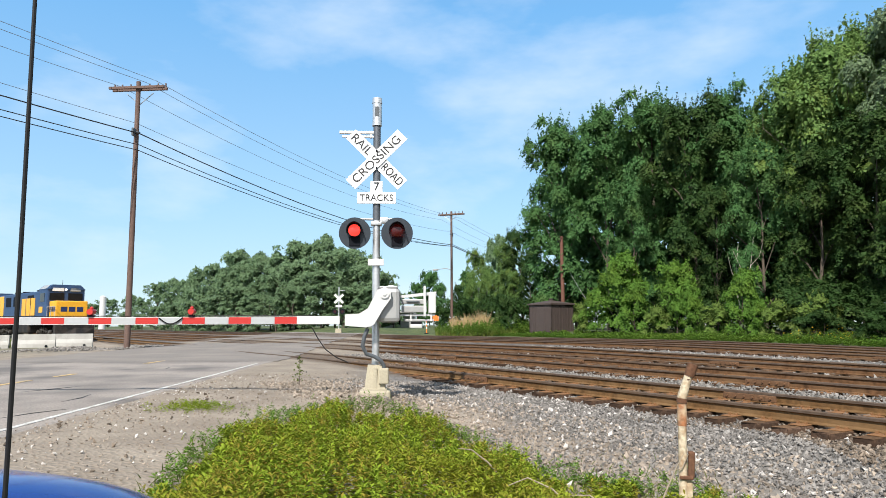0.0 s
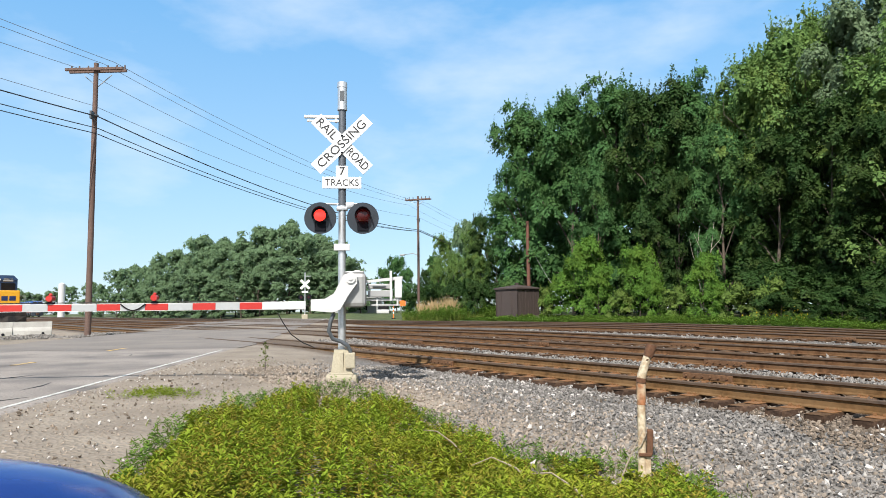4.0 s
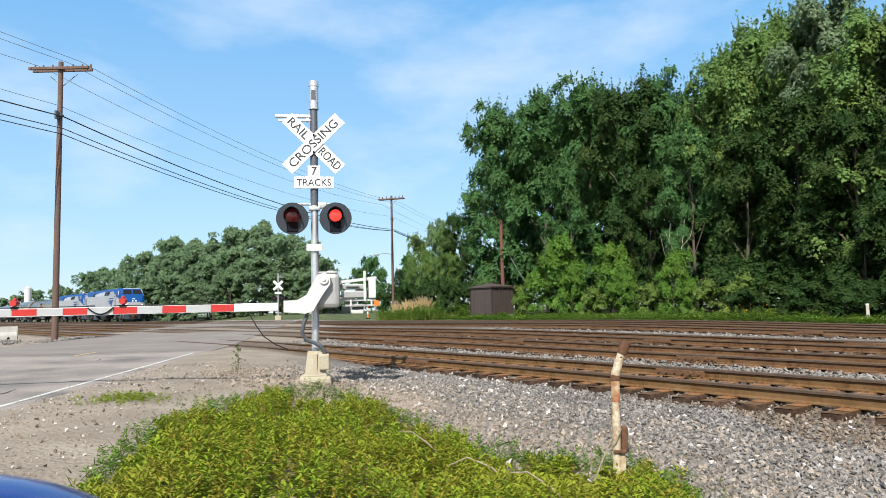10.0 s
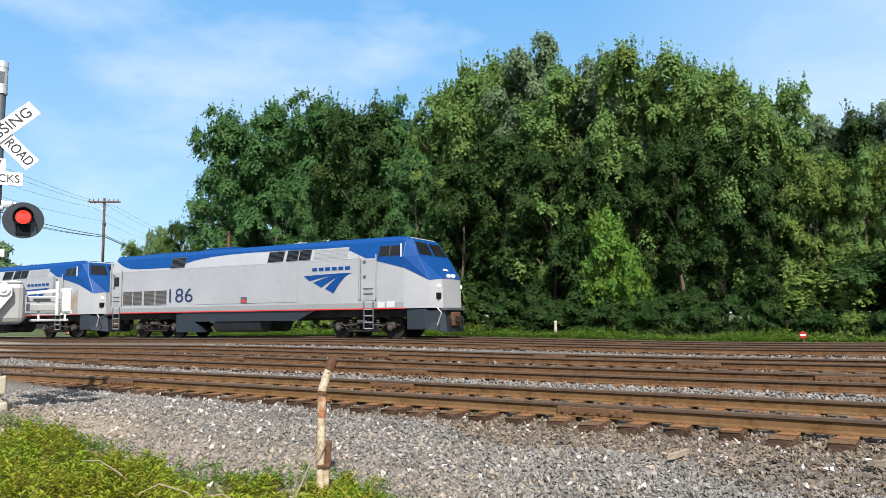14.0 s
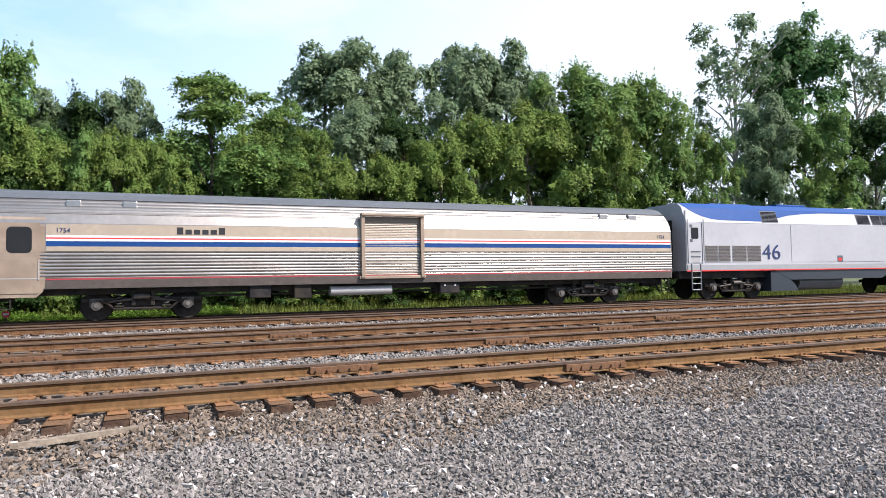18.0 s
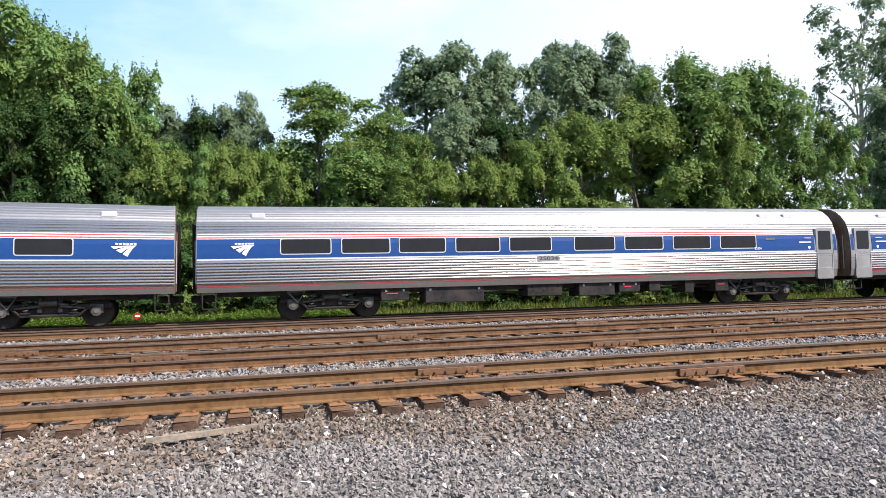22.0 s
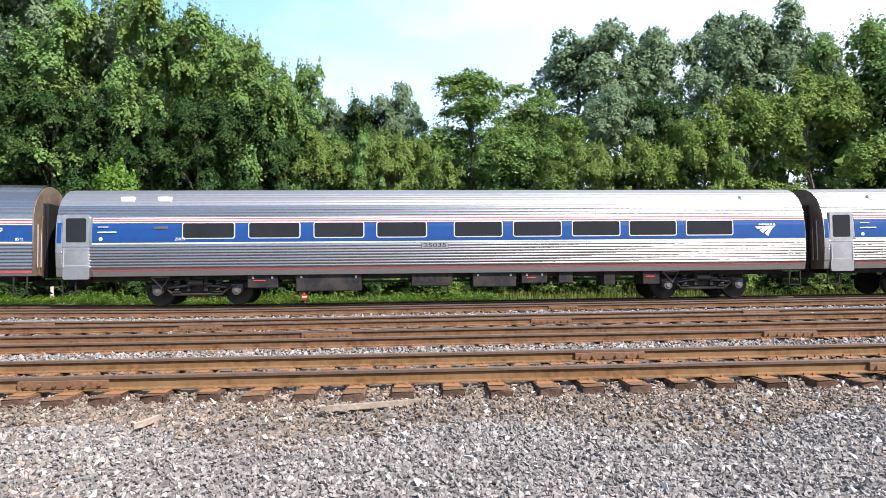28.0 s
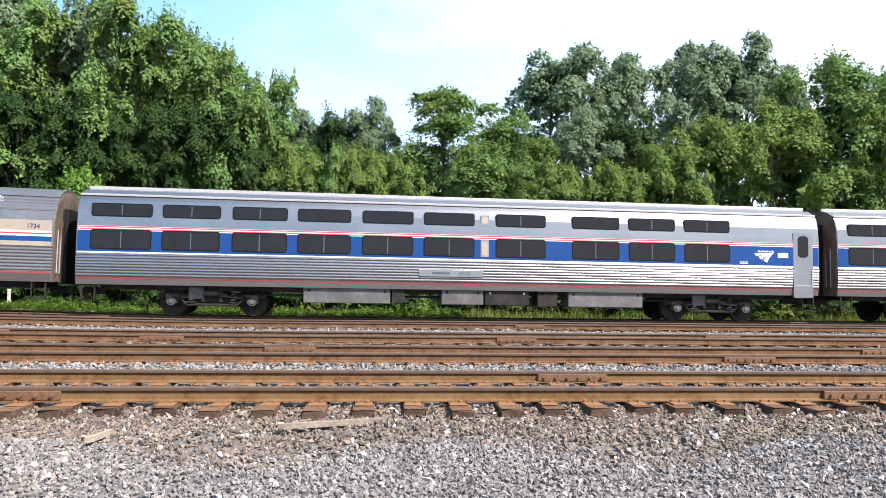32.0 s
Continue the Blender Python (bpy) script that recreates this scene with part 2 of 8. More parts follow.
M = {
    "steel": material("stainless_steel", (0.37, 0.362, 0.355), 0.27, 1.0, 0.06, 8.0, 0.02, blotch=0.6),
    # body steel's copy for the roof, lighter and rougher to paint sun glare
    "steel_roof": material("sun_brightened_stainless_roof", (0.40, 0.395, 0.39), 0.42, 0.95, 0.07, 8.0, 0.02, blotch=0.6),
    "window_rim": material("pale_window_rim", (0.50, 0.50, 0.50), 0.4, 0.2, 0.05, 6.0, 0.0),
    "door_skin": material("brushed_door_steel", (0.40, 0.385, 0.365), 0.34, 0.85, 0.12, 5.0, 0.02, second=(0.33, 0.315, 0.295), blotch=1.0),
    "red_faded": material("faded_red_line_paint", (0.33, 0.035, 0.04), 0.45, 0.0, 0.12, 5.0, 0.0),
    "plank_wood": material("grey_weathered_plank", (0.20, 0.165, 0.125), 0.9, 0.0, 0.3, 25.0, 0.35, second=(0.12, 0.095, 0.07), blotch=2.0),
    # grey-brown door darkened in colour for the shade of its roof recess
    "door_steel": material("recess_shade_door_steel", (0.20, 0.175, 0.145), 0.5, 0.5, 0.12, 6.0, 0.03),
    "steel_dull": material("weathered_stainless", (0.33, 0.31, 0.285), 0.36, 0.95, 0.08, 6.0, 0.03, second=(0.28, 0.26, 0.235), blotch=0.8),
    "end_tan": material("weathered_end_panel", (0.17, 0.135, 0.10), 0.55, 0.3, 0.25, 5.0, 0.1, second=(0.10, 0.07, 0.05), blotch=1.2),
    "sooty_sill": material("sooty_brown_sill", (0.085, 0.07, 0.06), 0.6, 0.2, 0.25, 6.0, 0.05),
    "steel_flat": material("smooth_stainless", (0.35, 0.34, 0.325), 0.34, 0.9, 0.05, 6.0, 0.01, blotch=0.5),
    "white_paint": material("white_paint", (0.546, 0.546, 0.538), 0.35, 0.0, 0.05, 12.0, 0.03),
    "loco_silver": material("silver_white_paint", (0.345, 0.35, 0.365), 0.38, 0.1, 0.04, 5.0, 0.0, second=(0.40, 0.405, 0.42), blotch=0.4),
    "loco_skirt": material("grey_skirt_paint", (0.25, 0.26, 0.265), 0.45, 0.0, 0.06, 5.0, 0.0),
    "slate": material("slate_grey_paint", (0.115, 0.13, 0.15), 0.5, 0.0, 0.12, 6.0, 0.03),
    "skirt_grey": material("dull_grey_box_paint", (0.125, 0.12, 0.112), 0.55, 0.3, 0.25, 6.0, 0.06, second=(0.085, 0.08, 0.074), blotch=1.6),
    "stone_rust": material("rust_stained_stone", (0.125, 0.085, 0.058), 0.92, 0.0, 0.25, 40.0, 0.2, island=0.5),
    "silver_paint": material("silver_paint", (0.279, 0.281, 0.284), 0.30, 0.9, 0.05, 5.0, 0.02, second=(0.32, 0.32, 0.32), blotch=0.5),
    "blue_band": material("blue_stripe_paint", (0.008, 0.046, 0.165), 0.42, 0.0, 0.08, 5.0, 0.0),
    "loco_blue": material("bright_blue_paint", (0.003, 0.050, 0.200), 0.45, 0.0, 0.08, 5.0, 0.0),
    "navy": material("navy_paint", (0.015, 0.03, 0.10), 0.4, 0.0, 0.15, 5.0, 0.02),
    "red_stripe": material("red_stripe_paint", (0.55, 0.03, 0.03), 0.4, 0.0, 0.08, 5.0, 0.0),
    "red": material("reflective_red", (0.43, 0.026, 0.02), 0.4, 0.0, 0.1, 10.0, 0.02),
    "grey_sheet": material("white_sheeting", (0.36, 0.375, 0.38), 0.45, 0.0, 0.06, 20.0, 0.02),
    "dark_glass": material("dark_window_glass", (0.014, 0.014, 0.015), 0.10, 0.0, 0.2, 3.0, 0.0),
    "black": material("black_paint", (0.007, 0.008, 0.012), 0.75, 0.0, 0.3, 12.0, 0.05),
    "underframe": material("sooty_underframe_steel", (0.022, 0.021, 0.022), 0.65, 0.2, 0.4, 9.0, 0.2, second=(0.05, 0.042, 0.036)),
    "truck_grey": material("dirty_bogie_steel", (0.026, 0.024, 0.023), 0.6, 0.2, 0.4, 9.0, 0.2, second=(0.042, 0.035, 0.028)),
    "bogie_light": material("dusty_bogie_casting", (0.070, 0.062, 0.055), 0.6, 0.2, 0.4, 9.0, 0.2, second=(0.05, 0.04, 0.032)),
    "dark_grey": material("dark_grey_paint", (0.075, 0.085, 0.095), 0.45, 0.0, 0.15, 6.0, 0.05),
    "grille": material("brown_grey_grille", (0.075, 0.063, 0.055), 0.7, 0.1, 0.2, 12.0, 0.1),
    "light_grey": material("light_grey_metal", (0.34, 0.34, 0.335), 0.45, 0.2, 0.1, 10.0, 0.05),
    "dust": material("brown_road_dust", (0.27, 0.21, 0.15), 0.75, 0.0, 0.25, 9.0, 0.05, second=(0.34, 0.30, 0.25), blotch=1.4),
    "tan_door": material("weathered_tan_door_paint", (0.29, 0.225, 0.165), 0.55, 0.25, 0.15, 6.0, 0.05, second=(0.22, 0.165, 0.12), blotch=1.5),
    "tan_band": material("tan_weathered_band", (0.40, 0.33, 0.25), 0.5, 0.4, 0.1, 6.0, 0.02),
    "engine_blue": material("faded_engine_blue", (0.022, 0.055, 0.135), 0.5, 0.0, 0.2, 4.0, 0.02),
    "yellow": material("yellow_paint", (0.75, 0.36, 0.02), 0.45, 0.0, 0.12, 6.0, 0.03),
    "galv": material("galvanised_aluminium", (0.62, 0.63, 0.64), 0.42, 0.75, 0.1, 18.0, 0.06, second=(0.5, 0.5, 0.5)),
    "grey_concrete": material("weathered_grey_concrete", (0.40, 0.39, 0.365), 0.9, 0.0, 0.15, 30.0, 0.3, second=(0.30, 0.29, 0.265)),
    "concrete": material("pale_concrete", (0.38, 0.34, 0.25), 0.85, 0.0, 0.15, 40.0, 0.3),
    "sign": material("white_sign_face", (0.714, 0.714, 0.705), 0.5, 0.0, 0.03, 10.0, 0.0),
    "letter": material("black_lettering", (0.015, 0.015, 0.016), 0.5, 0.0, 0.1, 10.0, 0.0),
    "slate": material("slate_black_enamel", (0.020, 0.027, 0.036), 0.4, 0.0, 0.15, 8.0, 0.02),
    "shade_galv": material("aluminium_painted_shade", (0.11, 0.12, 0.135), 0.5, 0.5, 0.15, 14.0, 0.05),
    "rail_red": material("dark_rusty_rail_steel", (0.108, 0.056, 0.028), 0.85, 0.1, 0.4, 14.0, 0.2, second=(0.155, 0.088, 0.045), blotch=2.5),
    "rail": material("rusty_rail_steel", (0.128, 0.070, 0.030), 0.8, 0.1, 0.35, 14.0, 0.2, second=(0.180, 0.108, 0.052), blotch=2.5),
    "railhead": material("worn_rail_head", (0.085, 0.060, 0.045), 0.6, 0.0, 0.25, 10.0, 0.05, second=(0.10, 0.065, 0.04)),
    "joint": material("dark_rusty_joint_bar", (0.150, 0.076, 0.036), 0.8, 0.2, 0.35, 20.0, 0.25),
    "tie": material("creosoted_timber", (0.075, 0.047, 0.033), 0.9, 0.0, 0.4, 22.0, 0.5, second=(0.135, 0.075, 0.042), obj_random=0.35),
    "tie_top": material("rust_stained_timber", (0.112, 0.066, 0.037), 0.9, 0.0, 0.35, 24.0, 0.4, second=(0.090, 0.056, 0.038), obj_random=0.3),
    "plate": material("rusty_tie_plate", (0.24, 0.115, 0.045), 0.8, 0.1, 0.3, 20.0, 0.2),
    "asphalt": material("worn_asphalt", (0.255, 0.226, 0.202), 0.95, 0.0, 0.26, 35.0, 0.35, second=(0.125, 0.114, 0.107), blotch=0.55),
    "asphalt_dark": material("dark_crossing_asphalt", (0.175, 0.157, 0.142), 0.95, 0.0, 0.22, 35.0, 0.35, second=(0.215, 0.19, 0.168), blotch=0.5),
    "line": material("worn_white_line_paint", (0.54, 0.53, 0.50), 0.7, 0.0, 0.3, 30.0, 0.1, second=(0.34, 0.32, 0.29), blotch=5),
    "yline": material("worn_yellow_line_paint", (0.55, 0.36, 0.12), 0.7, 0.0, 0.2, 30.0, 0.1, second=(0.25, 0.21, 0.15), blotch=3),
    "tar": material("tar_seal", (0.03, 0.03, 0.03), 0.6, 0.0, 0.3, 30.0, 0.1),
    "stone": material("crushed_grey_stone", (0.196, 0.182, 0.168), 0.9, 0.0, 0.15, 40.0, 0.2, island=0.42),
    "stone_tan": material("dusty_tan_stone", (0.26, 0.215, 0.172), 0.92, 0.0, 0.2, 40.0, 0.2, island=0.4),
    "stone_brown": material("dusty_brown_stone", (0.172, 0.137, 0.106), 0.92, 0.0, 0.25, 40.0, 0.2, island=0.5),
    "pale_stone": material("pale_pebble", (0.45, 0.42, 0.39), 0.85, 0.0, 0.12, 40.0, 0.1, island=0.2),
    "wood_pole": material("weathered_pole_timber", (0.12, 0.075, 0.06), 0.85, 0.0, 0.3, 15.0, 0.3),
    "brown_pole": material("reddish_pole_timber", (0.14, 0.06, 0.04), 0.85, 0.0, 0.3, 15.0, 0.3),
    "dead_wood": material("bleached_dead_wood", (0.30, 0.245, 0.18), 0.85, 0.0, 0.2, 25.0, 0.3),
    "rust_post": material("peeling_white_and_rust", (0.50, 0.42, 0.30), 0.8, 0.0, 0.3, 30.0, 0.3, second=(0.30, 0.19, 0.10), blotch=14.0),
    "rust_streak": material("streaked_rust", (0.27, 0.11, 0.045), 0.85, 0.0, 0.35, 25.0, 0.3, second=(0.50, 0.38, 0.25), blotch=11),
    "rust": material("deep_rust", (0.125, 0.058, 0.030), 0.85, 0.2, 0.35, 25.0, 0.3),
    "hut": material("brown_ribbed_cladding", (0.058, 0.042, 0.037), 0.7, 0.0, 0.15, 10.0, 0.1),
    "car_paint": material("blue_car_paint", (0.012, 0.05, 0.25), 0.16, 0.35, 0.06, 60.0, 0.0),
    "rubber": material("black_rubber", (0.015, 0.015, 0.015), 0.6, 0.0, 0.2, 30.0, 0.1),
    "wire": material("black_cable", (0.025, 0.025, 0.028), 0.6, 0.0, 0.1, 5.0, 0.0),
    "wire_thin": material("grey_wire", (0.22, 0.24, 0.27), 0.5, 0.3, 0.1, 5.0, 0.0),
    "bark": material("grey_brown_bark", (0.10, 0.078, 0.06), 0.9, 0.0, 0.3, 12.0, 0.5),
    "pale_bark": material("pale_dead_bark", (0.42, 0.37, 0.31), 0.85, 0.0, 0.2, 12.0, 0.3),
    "orange": material("orange_sheeting", (0.8, 0.2, 0.03), 0.6, 0.0, 0.1, 5.0, 0.0),
    "insulator": material("glazed_insulator", (0.10, 0.07, 0.06), 0.25, 0.0, 0.1, 5.0, 0.0),
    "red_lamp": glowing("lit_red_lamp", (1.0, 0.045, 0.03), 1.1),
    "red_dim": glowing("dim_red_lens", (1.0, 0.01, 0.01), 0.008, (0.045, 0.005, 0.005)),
    "headlight": glowing("headlight_lens", (1.0, 0.93, 0.8), 1.2, (0.7, 0.7, 0.7)),
    "leaf_dark": leafy("dark_maple_leaves", (0.0698, 0.1628, 0.0533), 0.2, 0.36, warm=(0.09, 0.14, 0.03)),
    # deep green, darkened further to hold the shade low in the wood
    "leaf_deep_shade": leafy("deep_green_shaded_leaves", (0.0333, 0.0735, 0.0194), 0.2, 0.3, warm=(0.085, 0.11, 0.025)),
    "leaf_mid": leafy("green_leaves", (0.1317, 0.2284, 0.065), 0.2, 0.36),
    "leaf_olive": leafy("olive_leaves", (0.151, 0.2313, 0.0528), 0.2, 0.36, warm=(0.175, 0.185, 0.05)),
    "leaf_light": leafy("fresh_leaves", (0.1108, 0.2255, 0.0365), 0.22, 0.35, warm=(0.155, 0.205, 0.024)),
    # far leaves made paler and bluer: haze put into their base colour
    "leaf_far_haze": leafy("hazy_distant_leaves", (0.20, 0.30, 0.165), 0.18, 0.5, warm=(0.185, 0.265, 0.125)),
    "leaf_grey": leafy("grey_green_leaves", (0.168, 0.2408, 0.1323), 0.18, 0.42, warm=(0.17, 0.22, 0.11)),
    "leaf_weed": leafy("bright_weed_leaves", (0.185, 0.255, 0.022), 0.45, 0.35, (0.33, 0.29, 0.03)),
    "verge_leaf": leafy("light_green_verge_leaves", (0.11, 0.20, 0.03), 0.4, 0.3, (0.15, 0.20, 0.03)),
    "weed_top": leafy("yellow_brown_weed_tips", (0.25, 0.21, 0.030), 0.45, 0.35, (0.20, 0.24, 0.03)),
    "yellow_flower": leafy("yellow_wildflowers", (0.55, 0.40, 0.03), 0.3, 0.3, (0.35, 0.33, 0.04)),
    "dry_grass": leafy("dry_reed", (0.42, 0.31, 0.16), 0.25, 0.2, (0.45, 0.36, 0.2)),
    "grass": leafy("grass_blades", (0.115, 0.150, 0.035), 0.4, 0.3),
}
# soot, old paint and rust hardly shine
for key, shine in (("black", 0.12), ("dark_glass", 0.22), ("underframe", 0.12), ("truck_grey", 0.08), ("railhead", 0.2), ("rail", 0.1), ("rail_red", 0.1), ("tie", 0.1), ("tie_top", 0.1), ("rubber", 0.2), ("stone", 0.2), ("stone_brown", 0.2), ("asphalt", 0.25), ("asphalt_dark", 0.25), ("blue_band", 0.22), ("loco_blue", 0.22)):
    M[key].node_tree.nodes["Principled BSDF"].inputs["Specular IOR Level"].default_value = shine
# ---- mesh tools ----
class Shape:
    """Collects vertices and faces for one mesh part."""
    def __init__(self):
        self.v, self.f = [], []

    def add(self, verts, faces):
        k = len(self.v)
        self.v += [tuple(p) for p in verts]
        self.f += [tuple(i + k for i in q) for q in faces]
        return self

    def box(self, x0, x1, y0, y1, z0, z1, bevel=0.0, m=None):
        b = min(bevel, abs(x1 - x0) / 3, abs(y1 - y0) / 3, abs(z1 - z0) / 3)
        if b <= 0:
            vs = [(x, y, z) for z in (z0, z1) for y in (y0, y1) for x in (x0, x1)]
            fs = [(0, 2, 3, 1), (4, 5, 7, 6), (0, 1, 5, 4), (1, 3, 7, 5), (3, 2, 6, 7), (2, 0, 4, 6)]
        else:
            bm = bmesh.new()
            bmesh.ops.create_cube(bm, size=1.0)
            for q in bm.verts:
                q.co = Vector(((x0 + x1) / 2 + q.co.x * (x1 - x0), (y0 + y1) / 2 + q.co.y * (y1 - y0), (z0 + z1) / 2 + q.co.z * (z1 - z0)))
            bmesh.ops.bevel(bm, geom=bm.edges[:], offset=b, segments=2, affect="EDGES", profile=0.5)
            bm.verts.index_update()
            vs, fs = [q.co.copy() for q in bm.verts], [[q.index for q in p.verts] for p in bm.faces]
            bm.free()
        if m is not None:
            vs = [m @ Vector(p) for p in vs]
        return self.add(vs, fs)

    def rod(self, a, b, r0, r1=None, n=12, caps=True):
        a, b = Vector(a), Vector(b)
        r1 = r0 if r1 is None else r1
        d = (b - a).normalized()
        u = d.orthogonal().normalized()
        w = d.cross(u)
        vs = [a + (u * math.cos(2 * math.pi * i / n) + w * math.sin(2 * math.pi * i / n)) * r0 for i in range(n)]
        vs += [b + (u * math.cos(2 * math.pi * i / n) + w * math.sin(2 * math.pi * i / n)) * r1 for i in range(n)]
        fs = [(i, (i + 1) % n, n + (i + 1) % n, n + i) for i in range(n)]
        if caps:
            fs += [tuple(range(n))[::-1], tuple(range(n, 2 * n))]
        return self.add(vs, fs)

    def tube(self, pts, r, n=8):
        """A round bar along a bent line; r may be a list."""
        pts = [Vector(p) for p in pts]
        rs = r if isinstance(r, (list, tuple)) else [r] * len(pts)
        u = None
        vs = []
        for i, p in enumerate(pts):
            d = (pts[min(i + 1, len(pts) - 1)] - pts[max(i - 1, 0)]).normalized()
            u = d.orthogonal().normalized() if u is None else (u - d * u.dot(d)).normalized()
            w = d.cross(u)
            vs += [p + (u * math.cos(2 * math.pi * k / n) + w * math.sin(2 * math.pi * k / n)) * rs[i] for k in range(n)]
        fs = [(i * n + k, i * n + (k + 1) % n, (i + 1) * n + (k + 1) % n, (i + 1) * n + k) for i in range(len(pts) - 1) for k in range(n)]
        fs += [tuple(range(n))[::-1], tuple(range((len(pts) - 1) * n, len(pts) * n))]
        return self.add(vs, fs)

    def bar(self, profile, x0, x1, closed=True, caps=True):
        """A profile of (y, z) points drawn out along x."""
        n = len(profile)
        vs = [(x0, *p) for p in profile] + [(x1, *p) for p in profile]
        fs = [(i, (i + 1) % n, n + (i + 1) % n, n + i) for i in range(n if closed else n - 1)]
        if caps:
            fs += [tuple(range(n))[::-1], tuple(range(n, 2 * n))]
        return self.add(vs, fs)

    def plate(self, outline, y0, y1):
        """An outline of (x, z) points with thickness from y0 to y1."""
        n = len(outline)
        vs = [(x, y0, z) for x, z in outline] + [(x, y1, z) for x, z in outline]
        fs = [(i, (i + 1) % n, n + (i + 1) % n, n + i) for i in range(n)] + [tuple(range(n))[::-1], tuple(range(n, 2 * n))]
        return self.add(vs, fs)

    def ball(self, c, r, n=10, squash=1.0):
        vs, fs, rings = [], [], n // 2
        for i in range(rings + 1):
            a = math.pi * i / rings
            for k in range(n):
                vs.append((c[0] + r * math.sin(a) * math.cos(2 * math.pi * k / n), c[1] + r * math.sin(a) * math.sin(2 * math.pi * k / n), c[2] + r * squash * math.cos(a)))
        for i in range(rings):
            for k in range(n):
                fs.append((i * n + k, (i + 1) * n + k, (i + 1) * n + (k + 1) % n, i * n + (k + 1) % n))
        return self.add(vs, fs)

    def mesh(self, name, mat, smooth=False):
        me = bpy.data.meshes.new(name)
        me.from_pydata(self.v, [], self.f)
        bm = bmesh.new()
        bm.from_mesh(me)
        bmesh.ops.recalc_face_normals(bm, faces=bm.faces)
        bm.to_mesh(me)
        bm.free()
        me.materials.append(mat)
        if smooth:
            me.polygons.foreach_set("use_smooth", [True] * len(me.polygons))
            me.set_sharp_from_angle(angle=radians(38))
        return me


def part(name, shape, mat, parent=None, label="", smooth=False):
    """One mesh object, a part of its parent."""
    me = shape.mesh(name, M[mat], smooth) if isinstance(shape, Shape) else shape
    ob = new(name, me)
    ob.parent = parent
    return tagged(ob, label)


def thing(name, label, category, group="", kind="", at=None):
    e = new(name)
    e.empty_display_size = 0.3
    if at is not None:
        e.matrix_world = at
    return tagged(e, label, category, group, kind)


def quick_mesh(name, verts, faces, mat, smooth=False):
    """A mesh straight from number arrays (all faces with the same count of corners)."""
    verts, faces = np.asarray(verts, np.float32), np.asarray(faces, np.int32)
    me = bpy.data.meshes.new(name)
    k = faces.shape[1]
    me.vertices.add(len(verts))
    me.vertices.foreach_set("co", verts.ravel())
    me.loops.add(faces.size)
    me.loops.foreach_set("vertex_index", faces.ravel())
    me.polygons.add(len(faces))
    me.polygons.foreach_set("loop_start", np.arange(0, faces.size, k, dtype=np.int32))
    me.polygons.foreach_set("use_smooth", np.full(len(faces), smooth))
    me.update(calc_edges=True)
    me.materials.append(mat)
    return me


def letters(text, size, mat, parent, m, name="lettering", label="", width=0.0, bold=0.0):
    """Flat raised lettering from the built-in font, turned into a mesh; reads along local x, stands along local y."""
    cu = bpy.data.curves.new(name, "FONT")
    cu.body, cu.size, cu.extrude, cu.align_x, cu.align_y = text, size, 0.003, "CENTER", "CENTER"
    cu.offset = bold
    tmp = bpy.data.objects.new(name, cu)
    me = bpy.data.meshes.new_from_object(tmp)
    bpy.data.objects.remove(tmp)
    bpy.data.curves.remove(cu)
    if width:
        xs = [q.co.x for q in me.vertices]
        k = width / (max(xs) - min(xs))
        for q in me.vertices:
            q.co.x *= k
    me.materials.clear()
    me.materials.append(M[mat])
    ob = new(name, me)
    ob.parent = parent
    ob.matrix_local = m
    return tagged(ob, label)


SIDE = Matrix(((1, 0, 0, 0), (0, 0, -1, 0), (0, 1, 0, 0), (0, 0, 0, 1)))     # text on a face that looks to -y


def bend(x):
    """How far the tracks swing off the straight, west of the crossing."""
    x = np.asarray(x, float)
    a = -0.092 * (x + 6) ** 2 / 40
    b = -0.092 * (-x - 16)
    return np.where(x > -6, 0.0, np.where(x > -26, a, b))


def bend_far(x):
    """The same for the far tracks, which swing earlier."""
    x = np.asarray(x, float)
    a = -0.1 * (4 - x) ** 2 / 32
    b = -0.8 - 0.1 * (-12 - x)
    c = -5.6 - 0.09 * (-60 - x)
    return np.where(x > 4, 0.0, np.where(x > -12, a, np.where(x > -60, b, c)))


SWING = {"a": 0.0, "b": 0.3, "c": 0.6, "d": 0.95, "e": 1.0}


def swing(x, key):
    k = SWING[key]
    return float(bend(x)) * (1 - k) + float(bend_far(x)) * k


ROAD_P, ROAD_D = Vector((-12.0, 0.9)), Vector((-0.9015, 0.4327))
ROAD_L = Vector((-0.4327, -0.9015))


def road_uv(x, y):
    """Metres along the road and to the left of its white edge line."""
    dx, dy = x - ROAD_P.x, y - ROAD_P.y
    return dx * ROAD_D.x + dy * ROAD_D.y, dx * ROAD_L.x + dy * ROAD_L.y


def road_xy(s, o):
    return ROAD_P.x + s * ROAD_D.x + o * ROAD_L.x, ROAD_P.y + s * ROAD_D.y + o * ROAD_L.y


def smooth_step(a, b, x):
    t = np.clip((np.asarray(x, float) - a) / (b - a), 0, 1)
    return t * t * (3 - 2 * t)


def lift(x, y):
    """The far tracks and the crossing climb a little towards the west."""
    yy = np.asarray(y, float) - bend(x)
    return np.interp(yy, (9.6, 12.5, 16.6, 22.5, 25.7), (0.0, 0.15, 0.22, 0.30, 0.33)) * smooth_step(-3, -24, x)


